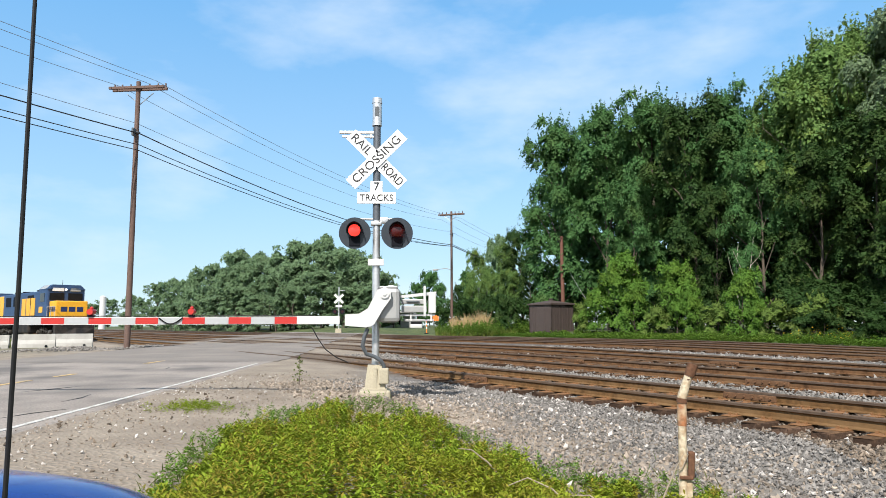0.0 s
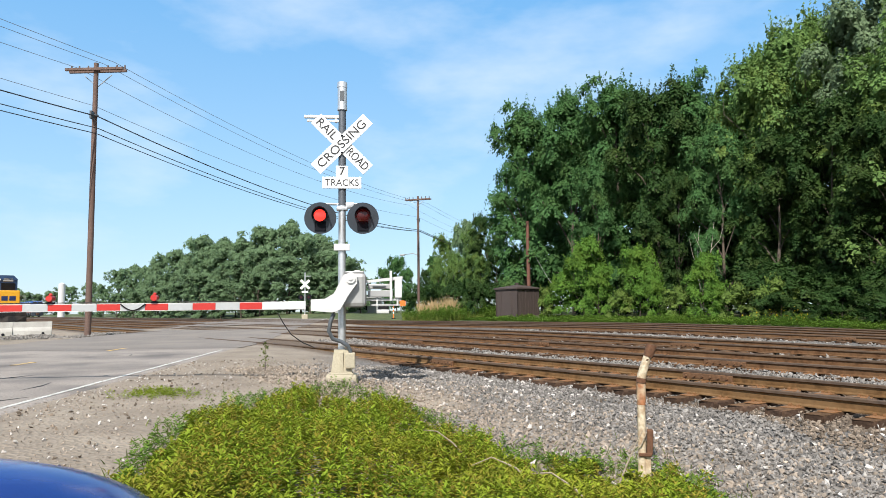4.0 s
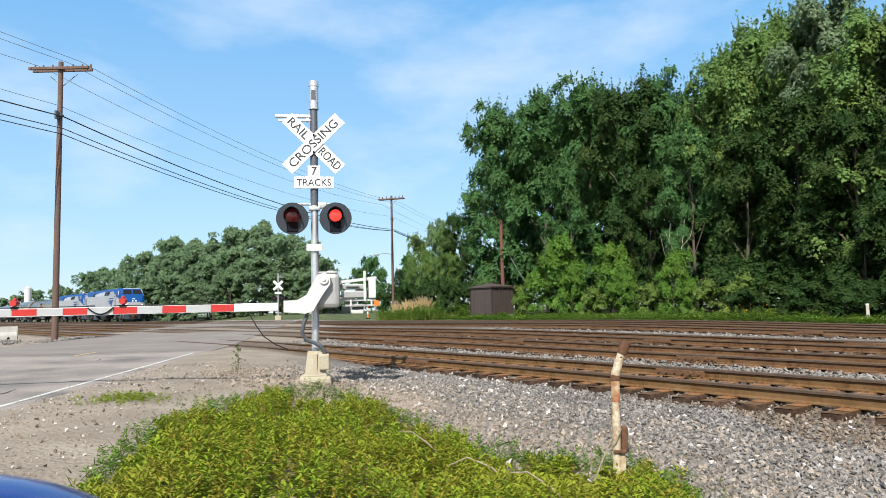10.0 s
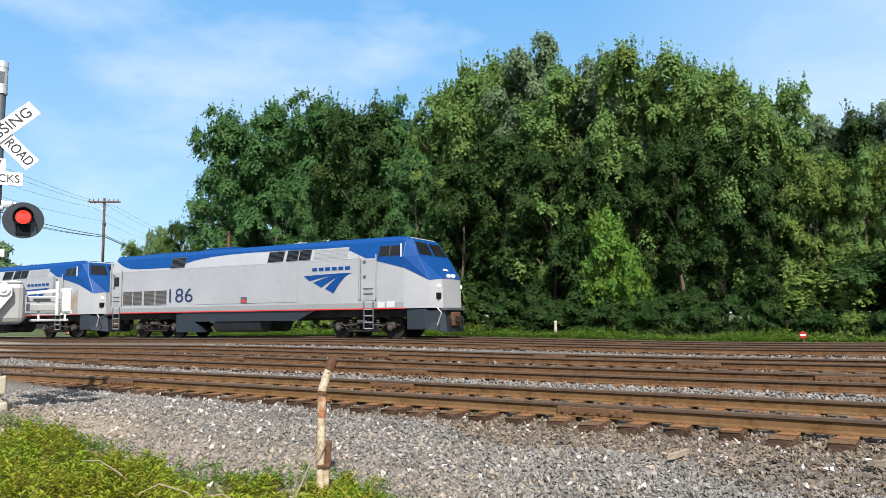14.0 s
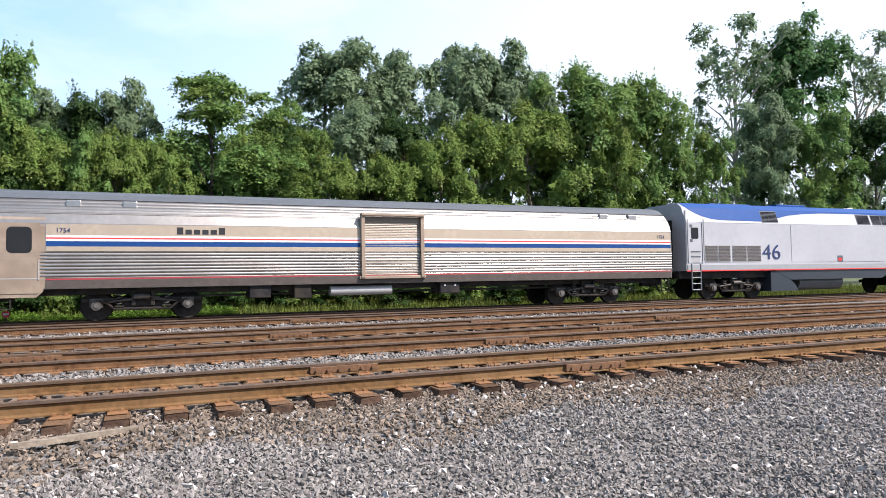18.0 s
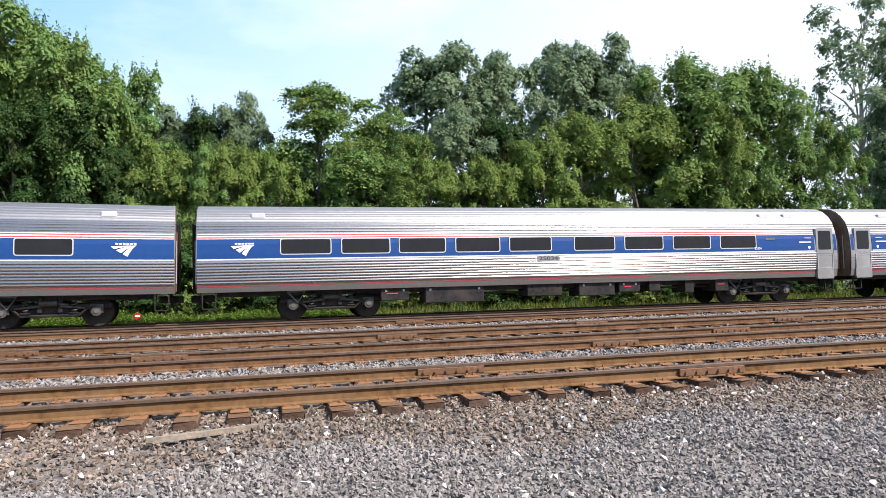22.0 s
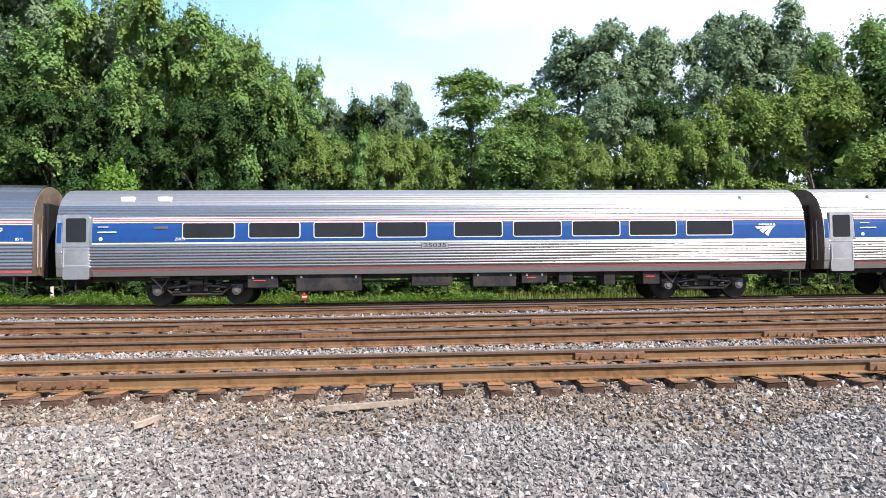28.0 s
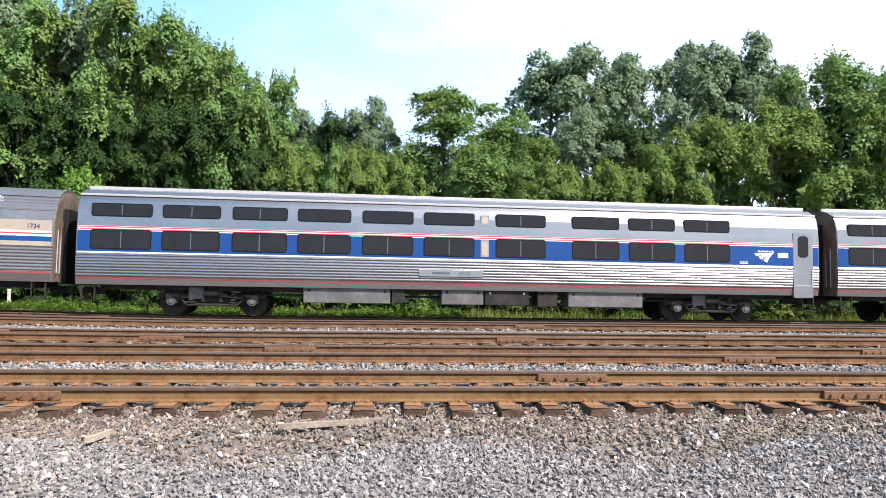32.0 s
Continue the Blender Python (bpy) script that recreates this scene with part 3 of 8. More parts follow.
def ground_z(x, y):
    """The height of the ground sheet."""
    x, y = np.asarray(x, float), np.asarray(y, float)
    yy = y - bend(x)
    z = -0.44 + 0.212 * smooth_step(4.6, 6.9, yy) + 0.06 * smooth_step(7.2, 7.9, yy)
    s, o = road_uv(x, y)
    out = np.maximum(np.maximum(-1.3 - o, o - 8.6), 0)
    z = z + (-0.014 - z) * (1 - smooth_step(0.0, 4.5, out))
    z = z + 0.17 * np.exp(-((x + 11.2) / 3.0) ** 2 - ((y - 4.5) / 1.5) ** 2) * smooth_step(0.5, 2.5, out)
    z = z + 0.45 * smooth_step(29.5, 36, yy)
    z = z + (-0.05 - z) * smooth_step(-20, -34, x) * smooth_step(8.2, 9.2, o) * (1 - smooth_step(3.5, 5.5, yy))
    z = z + 0.06 * np.sin(x * 1.3 + 0.7 * y) * np.sin(y * 1.1 - 0.4 * x) * smooth_step(0.2, 2.5, out) * (1 - smooth_step(6.2, 7.0, yy)) * 0.5
    return z + lift(x, y)

# ---- ground, road, tracks ----
def ground_material():
    """Dirt, gravel dust and grass, by the lie of the land."""
    m = bpy.data.materials.new("ground_dirt_gravel_grass")
    m.use_nodes = True
    n, l = m.node_tree.nodes, m.node_tree.links
    b = n["Principled BSDF"]
    b.inputs["Roughness"].default_value = 0.95
    tc = n.new("ShaderNodeTexCoord")
    vor = n.new("ShaderNodeTexVoronoi")
    vor.inputs["Scale"].default_value = 22.0
    noi = n.new("ShaderNodeTexNoise")
    noi.inputs["Scale"].default_value, noi.inputs["Detail"].default_value = 0.9, 8.0
    att = n.new("ShaderNodeAttribute")
    att.attribute_name = "cover"
    for q in (vor, noi):
        l.new(tc.outputs["Object"], q.inputs["Vector"])
    sep = n.new("ShaderNodeSeparateColor")
    l.new(att.outputs["Color"], sep.inputs["Color"])
    # pebble tones darkened to paint the shade in gaps between loose stones
    pebble = n.new("ShaderNodeValToRGB")
    pebble.color_ramp.elements[0].color, pebble.color_ramp.elements[1].color = (0.05, 0.046, 0.042, 1), (0.20, 0.185, 0.17, 1)
    l.new(vor.outputs["Color"], pebble.inputs["Fac"])
    dirt = n.new("ShaderNodeValToRGB")
    dirt.color_ramp.elements[0].position, dirt.color_ramp.elements[1].position = 0.35, 0.7
    dirt.color_ramp.elements[0].color, dirt.color_ramp.elements[1].color = (0.21, 0.165, 0.12, 1), (0.33, 0.275, 0.21, 1)
    l.new(noi.outputs["Fac"], dirt.inputs["Fac"])
    mix1 = n.new("ShaderNodeMixRGB")
    l.new(sep.outputs["Red"], mix1.inputs["Fac"])
    l.new(dirt.outputs["Color"], mix1.inputs[1])
    l.new(pebble.outputs["Color"], mix1.inputs[2])
    green = n.new("ShaderNodeValToRGB")
    green.color_ramp.elements[0].position, green.color_ramp.elements[1].position = 0.35, 0.7
    green.color_ramp.elements[0].color, green.color_ramp.elements[1].color = (0.035, 0.055, 0.015, 1), (0.09, 0.11, 0.035, 1)
    l.new(noi.outputs["Fac"], green.inputs["Fac"])
    mix2 = n.new("ShaderNodeMixRGB")
    l.new(sep.outputs["Green"], mix2.inputs["Fac"])
    l.new(mix1.outputs["Color"], mix2.inputs[1])
    l.new(green.outputs["Color"], mix2.inputs[2])
    # rust tones, darkened as well for the shade below the rails
    rusty = n.new("ShaderNodeValToRGB")
    rusty.color_ramp.elements[0].color, rusty.color_ramp.elements[1].color = (0.035, 0.022, 0.014, 1), (0.15, 0.10, 0.062, 1)
    l.new(vor.outputs["Color"], rusty.inputs["Fac"])
    mix3 = n.new("ShaderNodeMixRGB")
    l.new(sep.outputs["Blue"], mix3.inputs["Fac"])
    l.new(mix2.outputs["Color"], mix3.inputs[1])
    l.new(rusty.outputs["Color"], mix3.inputs[2])
    l.new(mix3.outputs["Color"], b.inputs["Base Color"])
    bp = n.new("ShaderNodeBump")
    bp.inputs["Strength"].default_value, bp.inputs["Distance"].default_value = 0.6, 0.03
    l.new(vor.outputs["Distance"], bp.inputs["Height"])
    l.new(bp.outputs["Normal"], b.inputs["Normal"])
    return m


def axis_steps(a, b, fine, far):
    out = list(np.arange(a, b + fine / 2, fine))
    step, lo, hi = fine, a, b
    while hi < far:
        step *= 1.35
        hi += step
        lo -= step
        out = [lo] + out + [hi]
    return np.array(out)


def cover_at(x, y):
    """How much loose stone and how much grass lies at a place."""
    yy = y - bend(x)
    stone = smooth_step(4.2, 5.6, yy + 0.05 * x) * (1 - smooth_step(28.0, 30.0, yy))
    right = smooth_step(-4.5, -2.5, x)
    stone = np.maximum(stone, right * (1 - smooth_step(28.0, 30.0, yy)))
    s, o = road_uv(x, y)
    out = np.maximum(np.maximum(-1.3 - o, o - 8.6), 0)
    stone = np.maximum(stone * smooth_step(0.5, 3.0, out), 0.3)
    grass = smooth_step(28.6, 30.5, yy)
    grass = np.maximum(grass, smooth_step(9.0, 14.0, o) * smooth_step(-20, -60, x) * (yy < 3) * 0.8)
    return stone, grass


gx, gy = axis_steps(-36.0, 26.0, 0.3, 2600.0), axis_steps(-8.0, 42.0, 0.3, 2600.0)
X, Y = np.meshgrid(gx, gy)
Z = ground_z(X, Y)
nx, ny = len(gx), len(gy)
idx = np.arange(nx * ny).reshape(ny, nx)
quads = np.stack([idx[:-1, :-1], idx[:-1, 1:], idx[1:, 1:], idx[1:, :-1]], -1).reshape(-1, 4)
ground_mesh = quick_mesh("ground", np.stack([X.ravel(), Y.ravel(), Z.ravel()], 1), quads, ground_material(), True)
stone_c, grass_c = cover_at(X.ravel(), Y.ravel())
# rust and brake dust lie in the track beds, their colour darkened too for shade under the rails
dust = 0 * stone_c
for mid in (8.49, 12.47, 16.59, 22.48, 25.68):
    dust = np.maximum(dust, 0.85 * (1 - smooth_step(1.0, 1.5, np.abs(Y.ravel() - bend(X.ravel()) - mid))))
att = ground_mesh.color_attributes.new("cover", "FLOAT_COLOR", "POINT")
att.data.foreach_set("color", np.stack([stone_c, grass_c, dust, 1 + 0 * grass_c], 1).astype(np.float32).ravel())
tagged(new("ground", ground_mesh), "dusty dirt, gravel and grass beside the railway", "ground", kind="structure")


def strip(name, s0, s1, o0, o1, z, mat, parent=None, label="", step=1.0, ragged=0.0, taper=0.0):
    n = max(2, int((s1 - s0) / step))
    vs, fs, foot = [], [], []
    for i in range(n + 1):
        s = s0 + (s1 - s0) * i / n
        for k, o in enumerate((o0, o1)):
            j = ragged * noise.noise((s * 0.9, o, 3.1)) + ragged * 0.5 * noise.noise((s * 3.7, o, 1.7))
            x, y = road_xy(s, o + j)
            vs += [(x, y, z + float(lift(x, y)))]
            fx, fy = road_xy(s, o + j + (taper if k else -taper))
            foot += [(fx, fy, z + float(lift(x, y)) - 0.06)]
        if i:
            k = 2 * i
            fs.append((k - 2, k - 1, k + 1, k))
    # a short downturned edge gives the strip its depth
    m = len(vs)
    vs += foot
    for i in range(n):
        a, b = 2 * i, 2 * i + 2
        fs += [(a, b, m + b, m + a), (a + 1, m + a + 1, m + b + 1, b + 1)]
    return part(name, Shape().add(vs, fs), mat, parent, label)


road = thing("road", "worn grey two-lane asphalt road over the tracks", "road", kind="structure")
strip("asphalt", -40, 260, -0.16, 8.6, -0.004, "asphalt", road, step=0.35, ragged=0.13, taper=0.3)
strip("crossing_asphalt", 10.5, 62, -0.32, 8.55, 0.0005, "asphalt_dark", road, "darker asphalt over the tracks", step=0.6, ragged=0.16)
strip("edge_line", -40, 9.2, -0.036, 0.036, 0.002, "line", road, step=0.8, ragged=0.012)
strip("edge_line", 48, 200, -0.06, 0.06, 0.002, "line", road, step=2.0)
for s0, s1 in ((1.6, 3.4), (4.4, 5.3), (9.6, 11.2), (-4.6, -2.2)):
    strip("centre_line", s0, s1, 3.16, 3.28, 0.002, "yline", road, step=0.4, ragged=0.03)
rng = random.Random(11)
for k in range(11):
    s, o = rng.uniform(-6, 16), rng.uniform(0.5, 7.5)
    p = [Vector((*road_xy(s, o), 0.0))]
    a = rng.uniform(-0.5, 0.5) + (math.pi / 2 if k % 3 == 0 else 0)
    for i in range(2):
        a += rng.uniform(-0.4, 0.4)
        s, o = s + 0.55 * math.cos(a), min(8.2, max(0.2, o + 0.55 * math.sin(a)))
        p.append(Vector((*road_xy(s, o), 0.0)))
    part("tar_seam", Shape().tube([q + Vector((0, 0, -0.010)) for q in p], [0.008, 0.018, 0.010], 5), "tar", road)

RAIL_Y = {"a": (7.74, 9.24), "b": (11.72, 13.22), "c": (15.84, 17.34), "d": (21.73, 23.23), "e": (24.93, 26.43)}
# rail section: foot, web, head
RAIL_SECTION = [(-0.065, -0.122), (0.065, -0.122), (0.065, -0.110), (0.013, -0.094), (0.009, -0.020), (0.034, -0.006), (0.034, 0.022),
                (0.026, 0.03), (-0.026, 0.03), (-0.034, 0.022), (-0.034, -0.006), (-0.009, -0.020), (-0.013, -0.094), (-0.065, -0.110)]


def rail_mesh(y, x0, x1, key):
    xs = [x for x in sorted(set([x0, x1] + list(np.arange(-26, 5, 2.0)) + [-60, -120, -200, -320])) if x0 <= x <= x1]
    n, vs, fs = len(RAIL_SECTION), [], []
    for i, x in enumerate(xs):
        vs += [(x, y + swing(x, key) + a, b + float(lift(x, y + swing(x, key)))) for a, b in RAIL_SECTION]
        if i:
            fs += [((i - 1) * n + k, (i - 1) * n + (k + 1) % n, i * n + (k + 1) % n, i * n + k) for k in range(n)]
    fs += [tuple(range(n)), tuple(range((len(xs) - 1) * n, len(xs) * n))]
    me = Shape().add(vs, fs).mesh("rail", M["rail" if key == "a" else "rail_red"], False)
    me.materials.append(M["railhead"])
    for p in me.polygons:
        if p.normal.z > 0.5 and p.center.z > -0.012 or abs(p.normal.y) > 0.5 and p.index % n in (5, 6, 8, 9):
            p.material_index = 1
    return me


def tie_mesh(seed):
    r = random.Random(seed)
    s = Shape().box(-0.115, 0.115, -1.18, 1.18, -0.322, -0.129, 0.012)
    s.v = [(x + r.uniform(-0.008, 0.008), y + r.uniform(-0.02, 0.02), z + r.uniform(-0.006, 0.006)) for x, y, z in s.v]
    me = s.mesh("tie", M["tie"])
    me.materials.append(M["tie_top"])
    for p in me.polygons:
        if p.normal.z > 0.8:
            p.material_index = 1
    return me


TIES = [tie_mesh(k) for k in range(4)]
PLATE = Shape().box(-0.09, 0.09, -0.24, 0.20, -0.130, -0.119, 0.004).box(-0.07, -0.04, -0.12, -0.09, -0.120, -0.092, 0).box(0.04, 0.07, 0.09, 0.12, -0.120, -0.092, 0).box(0.03, 0.06, -0.12, -0.09, -0.120, -0.095, 0).mesh("tie_plate", M["plate"])
jb = Shape().box(-0.46, 0.46, -0.056, -0.014, -0.102, -0.010, 0.008)
for k in range(6):
    jb.rod((-0.38 + 0.152 * k, -0.082, -0.056), (-0.38 + 0.152 * k, -0.053, -0.056), 0.018, 0.018, 6)
JOINT = jb.mesh("joint_bar", M["joint"])
tracks = {}
rng = random.Random(5)
JOINTS = {("a", 0): (-3.40, 5.72, -13.0), ("a", 1): (2.80, -7.6, -18.5), ("b", 0): (-9.0, 6.6, -20.0), ("b", 1): (-1.3, 10.2, -16.0),
          ("c", 0): (3.4, -4.3, 14.0, -13.0), ("c", 1): (9.0, -8.5), ("d", 0): (5.0, -12.0), ("e", 0): (1.0, -9.0)}
for key, (y0, y1) in RAIL_Y.items():
    tr = tracks[key] = thing("railway_track", "rusty steel rails on dark timber ties in ballast", "railway track", kind="structure")
    for k, y in enumerate((y0, y1)):
        part("rail", rail_mesh(y, -420.0, 420.0, key), "rail", tr)
        for x in JOINTS.get((key, k), ()):
            o = part("joint_bar", JOINT, "joint", tr, "bolted rusty joint bar")
            o.location = (x, y + swing(x, key), float(lift(x, y + swing(x, key))))
    step = 0.482 if key == "a" else 0.53
    x, x1 = (-22.6, 24.0) if key == "a" else ((-27.0, 26.0) if key in "bc" else (-24.0, 30.0))
    while x < x1:
        s, o = road_uv(x, (y0 + y1) / 2)
        if not -1.3 < o < 8.6:
            t = part("tie", TIES[rng.randrange(4)], "tie", tr)
            yb = swing(x, key)
            t.location = (x + rng.uniform(-0.03, 0.03), (y0 + y1) / 2 + yb + rng.uniform(-0.09, 0.09), rng.uniform(-0.012, 0.004) + float(lift(x, (y0 + y1) / 2 + yb)))
            t.rotation_euler = (0, 0, rng.uniform(-0.03, 0.03))
            if key in "ab":
                for y in (y0, y1):
                    q = part("tie_plate", PLATE, "plate", tr)
                    q.location = (t.location.x, y + yb, -0.002 + float(lift(x, y + yb)))
        x += step * rng.uniform(0.93, 1.07)

# ---- crossing signal ----
MAST = Vector((-10.96, 4.45, 0.0))
FACE = math.degrees(math.atan2(ROAD_D.y, ROAD_D.x)) - 90        # local -y looks back along the road


flashers = []          # the two lenses that flash in turn


def crossing_signal(at):
    s = thing("crossing_signal", "white railway crossing signal with crossbuck, red lights and lowered gate", "crossing signal", at=at)
    p = Shape().box(-0.25, 0.25, -0.25, 0.25, -0.45, 0.02, 0.04)
    part("foundation", p, "concrete", s, "weathered concrete foundation block")
    p = Shape()
    p.add([(-0.17, -0.17, 0.02), (0.17, -0.17, 0.02), (0.17, 0.17, 0.02), (-0.17, 0.17, 0.02), (-0.12, -0.12, 0.42), (0.12, -0.12, 0.42), (0.12, 0.12, 0.42), (-0.12, 0.12, 0.42)],
          [(0, 3, 2, 1), (4, 5, 6, 7), (0, 1, 5, 4), (1, 2, 6, 5), (2, 3, 7, 6), (3, 0, 4, 7)])
    p.box(-0.03, 0.03, -0.17, -0.12, 0.02, 0.38, 0.005).box(-0.19, 0.19, -0.19, 0.19, 0.018, 0.045, 0.008)
    part("base_casting", p, "concrete", s, "tapered beige base casting")
    part("junction_box", Shape().box(0.06, 0.22, -0.22, -0.02, 0.12, 0.37, 0.02), "concrete", s, "beige junction box on the base")
    part("mast", Shape().rod((0, 0, 0.38), (0, 0, 2.80), 0.062, 0.061, 20), "galv", s, "round aluminium mast", True)
    # upper length darker: shade and dark reflection are put into its colour
    part("upper_mast", Shape().rod((0, 0, 2.79), (0, 0, 4.45), 0.064, 0.062, 20), "shade_galv", s, "upper mast with its shade painted dark", True)
    part("bell_cap", Shape().rod((0, 0, 4.42), (0, 0, 4.8), 0.078, 0.078, 20).rod((0, 0, 4.79), (0, 0, 4.88), 0.085, 0.08, 20).rod((0, 0, 4.40), (0, 0, 4.44), 0.082, 0.082, 20), "galv", s, "cylindrical bell housing", True)
    part("bell_window", Shape().box(-0.035, 0.035, -0.083, -0.07, 4.55, 4.72, 0.02), "dark_grey", s)
    part("bell_bracket", Shape().box(-0.63, -0.02, -0.03, 0.03, 4.26, 4.31, 0.01).box(-0.58, -0.05, -0.045, -0.015, 4.19, 4.225, 0.005).box(-0.12, -0.08, -0.02, 0.02, 4.19, 4.30, 0), "white_paint", s, "white cantilever bracket")
    # crossbuck
    for ang, y, words in ((45, -0.085, ("CROSSING",)), (-45, -0.066, ("RAIL", "ROAD"))):
        m = pose(0, y, 3.81) @ Matrix.Rotation(radians(-ang), 4, "Y")
        blade = part("crossbuck_blade", Shape().box(-0.61, 0.61, -0.005, 0.005, -0.115, 0.115, 0.012, m), "sign", s, "white crossbuck blade with black letters")
        if len(words) == 1:
            letters(words[0], 0.20, "letter", s, m @ pose(0, -0.009, 0) @ SIDE, width=1.04, bold=-0.001)
        else:
            letters(words[0], 0.20, "letter", s, m @ pose(-0.36, -0.009, 0) @ SIDE, width=0.40, bold=-0.001)
            letters(words[1], 0.20, "letter", s, m @ pose(0.36, -0.009, 0) @ SIDE, width=0.42, bold=-0.001)
    for z in (3.66, 3.95):
        part("bolt", Shape().rod((0, -0.10, z), (0, -0.06, z), 0.018, 0.018, 8), "black", s)
    part("number_plate", Shape().box(-0.1, 0.1, -0.085, -0.065, 3.24, 3.44, 0.004), "sign", s, "small white plate with a number seven")
    letters("7", 0.19, "letter", s, pose(0, -0.089, 3.345) @ SIDE)
    part("tracks_plate", Shape().box(-0.32, 0.32, -0.088, -0.068, 3.06, 3.255, 0.004), "sign", s, "white plate that reads tracks")
    letters("TRACKS", 0.155, "letter", s, pose(0, -0.092, 3.155) @ SIDE, width=0.55, bold=-0.001)
    # flashing lights
    part("light_arm", Shape().rod((-0.36, 0, 2.81), (0.36, 0, 2.81), 0.022, 0.022, 10).box(-0.09, 0.09, -0.08, 0.08, 2.70, 2.76, 0.01).box(0.06, 0.2, -0.05, 0.05, 2.74, 2.84, 0.01), "galv", s, "cross arm with clamp", True)
    for k, x in enumerate((-0.345, 0.345)):
        disc = Shape().rod((x, -0.17, 2.555), (x, -0.155, 2.555), 0.26, 0.26, 32)
        lamp = part("signal_light", disc, "slate", s, "black round background with red lens", True)
        part("housing", Shape().rod((x, -0.155, 2.555), (x, 0.06, 2.555), 0.15, 0.11, 20).rod((x, 0, 2.6), (x, 0, 2.8), 0.03, 0.03, 8), "black", lamp, "", True)
        hood = Shape()
        n = 14
        vs, fs = [], []
        for i in range(n + 1):
            a = math.pi * (-0.08 + 1.16 * i / n)
            for r, y in ((0.125, -0.17), (0.125, -0.42 + 0.10 * abs(math.cos(a))), (0.133, -0.42 + 0.10 * abs(math.cos(a))), (0.133, -0.17)):
                vs.append((x + r * math.cos(a), y, 2.585 + r * math.sin(a)))
            if i:
                b = 4 * i
                fs += [(b - 4 + q, b - 4 + (q + 1) % 4, b + (q + 1) % 4, b + q) for q in range(4)]
        fs += [(0, 1, 2, 3), tuple(range(4 * n, 4 * n + 4))]
        part("hood", hood.add(vs, fs), "black", lamp, "", True)
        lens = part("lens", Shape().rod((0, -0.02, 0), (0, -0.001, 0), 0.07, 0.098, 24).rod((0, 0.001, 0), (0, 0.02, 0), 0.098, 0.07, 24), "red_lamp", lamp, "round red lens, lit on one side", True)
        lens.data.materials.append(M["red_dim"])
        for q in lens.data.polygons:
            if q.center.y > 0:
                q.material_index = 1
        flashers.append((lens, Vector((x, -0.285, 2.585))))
        part("lower_visor", Shape().box(x - 0.09, x + 0.09, -0.19, -0.165, 2.34, 2.5, 0.02), "black", lamp)
    part("sign_plate", Shape().box(-0.13, 0.13, -0.09, -0.07, 2.03, 2.14, 0.006), "white_paint", s, "small blank white plate")
    # gate machine
    part("gate_machine", Shape().box(0.02, 0.40, -0.20, 0.26, 1.10, 1.66, 0.07), "light_grey", s, "light grey rounded gate machine box")
    part("machine_lid", Shape().box(0.06, 0.36, -0.16, 0.22, 1.655, 1.69, 0.02).box(0.2, 0.3, -0.05, 0.05, 1.685, 1.71, 0.01), "light_grey", s)
    crank = Shape().plate([(0.04, 1.62), (0.16, 1.67), (0.25, 1.60), (0.25, 1.48), (0.12, 1.30), (-0.02, 1.06), (-0.14, 1.02), (-0.48, 1.05), (-0.48, 1.23), (-0.26, 1.24), (-0.12, 1.32)], -0.30, -0.21)
    part("gate_crank", crank, "white_paint", s, "white curved gate arm bracket")
    part("crank_hub", Shape().rod((0.15, -0.325, 1.555), (0.15, -0.2, 1.555), 0.075, 0.075, 18).rod((0.15, -0.34, 1.555), (0.15, -0.32, 1.555), 0.03, 0.03, 10), "white_paint", s, "", True)
    # counterweight frame behind the machine
    cw = part("counterweight_arm", Shape().add([(0.38, 0.08, 1.50), (0.38, 0.14, 1.50), (1.00, 0.14, 1.56), (1.00, 0.08, 1.56), (0.38, 0.08, 1.545), (0.38, 0.14, 1.545), (1.00, 0.14, 1.61), (1.00, 0.08, 1.61)], [(0, 3, 2, 1), (4, 5, 6, 7), (0, 1, 5, 4), (1, 2, 6, 5), (2, 3, 7, 6), (3, 0, 4, 7)]), "white_paint", s, "white counterweight frame")
    part("lower_bar", Shape().box(0.38, 0.98, 0.09, 0.15, 1.205, 1.24, 0.006), "white_paint", cw)
    part("tie_bar", Shape().box(0.46, 0.96, 0.09, 0.13, 1.115, 1.15, 0.006), "light_grey", cw)
    part("end_plate", Shape().box(0.87, 0.99, 0.05, 0.19, 1.25, 1.60, 0.012), "white_paint", cw)
    part("clamp_post", Shape().box(0.785, 0.825, 0.03, 0.08, 1.20, 1.70, 0.006), "white_paint", cw)
    for k, (x0, x1, z0, z1) in enumerate(((0.42, 0.80, 1.40, 1.485), (0.42, 0.84, 1.265, 1.375), (0.50, 0.72, 1.43, 1.455))):
        part("weight", Shape().box(x0, x1, 0.06 - 0.02 * k, 0.17 - 0.01 * k, z0, z1, 0.012), "light_grey" if k < 2 else "dark_grey", cw)
    for x in (0.56, 0.90):
        part("hanger", Shape().box(x, x + 0.03, 0.08, 0.11, 1.12, 1.28, 0.004), "white_paint", cw)
    # gate arm in red and white lengths
    arm = part("gate_arm", Shape().box(-1.24, -0.56, -0.285, -0.225, 1.073, 1.201, 0.008), "white_paint", s, "striped red and white gate arm")
    x, k = -1.24, 1
    while x > -8.6:
        h = 0.060 - 0.012 * (-x / 6)
        x2 = x - (0.35 if k % 2 else 0.37)
        part("stripe", Shape().box(x2, x, -0.275, -0.235, 1.137 - h, 1.137 + h, 0.004), "grey_sheet" if k % 2 == 0 else "red", arm)
        x, k = x2, k + 1
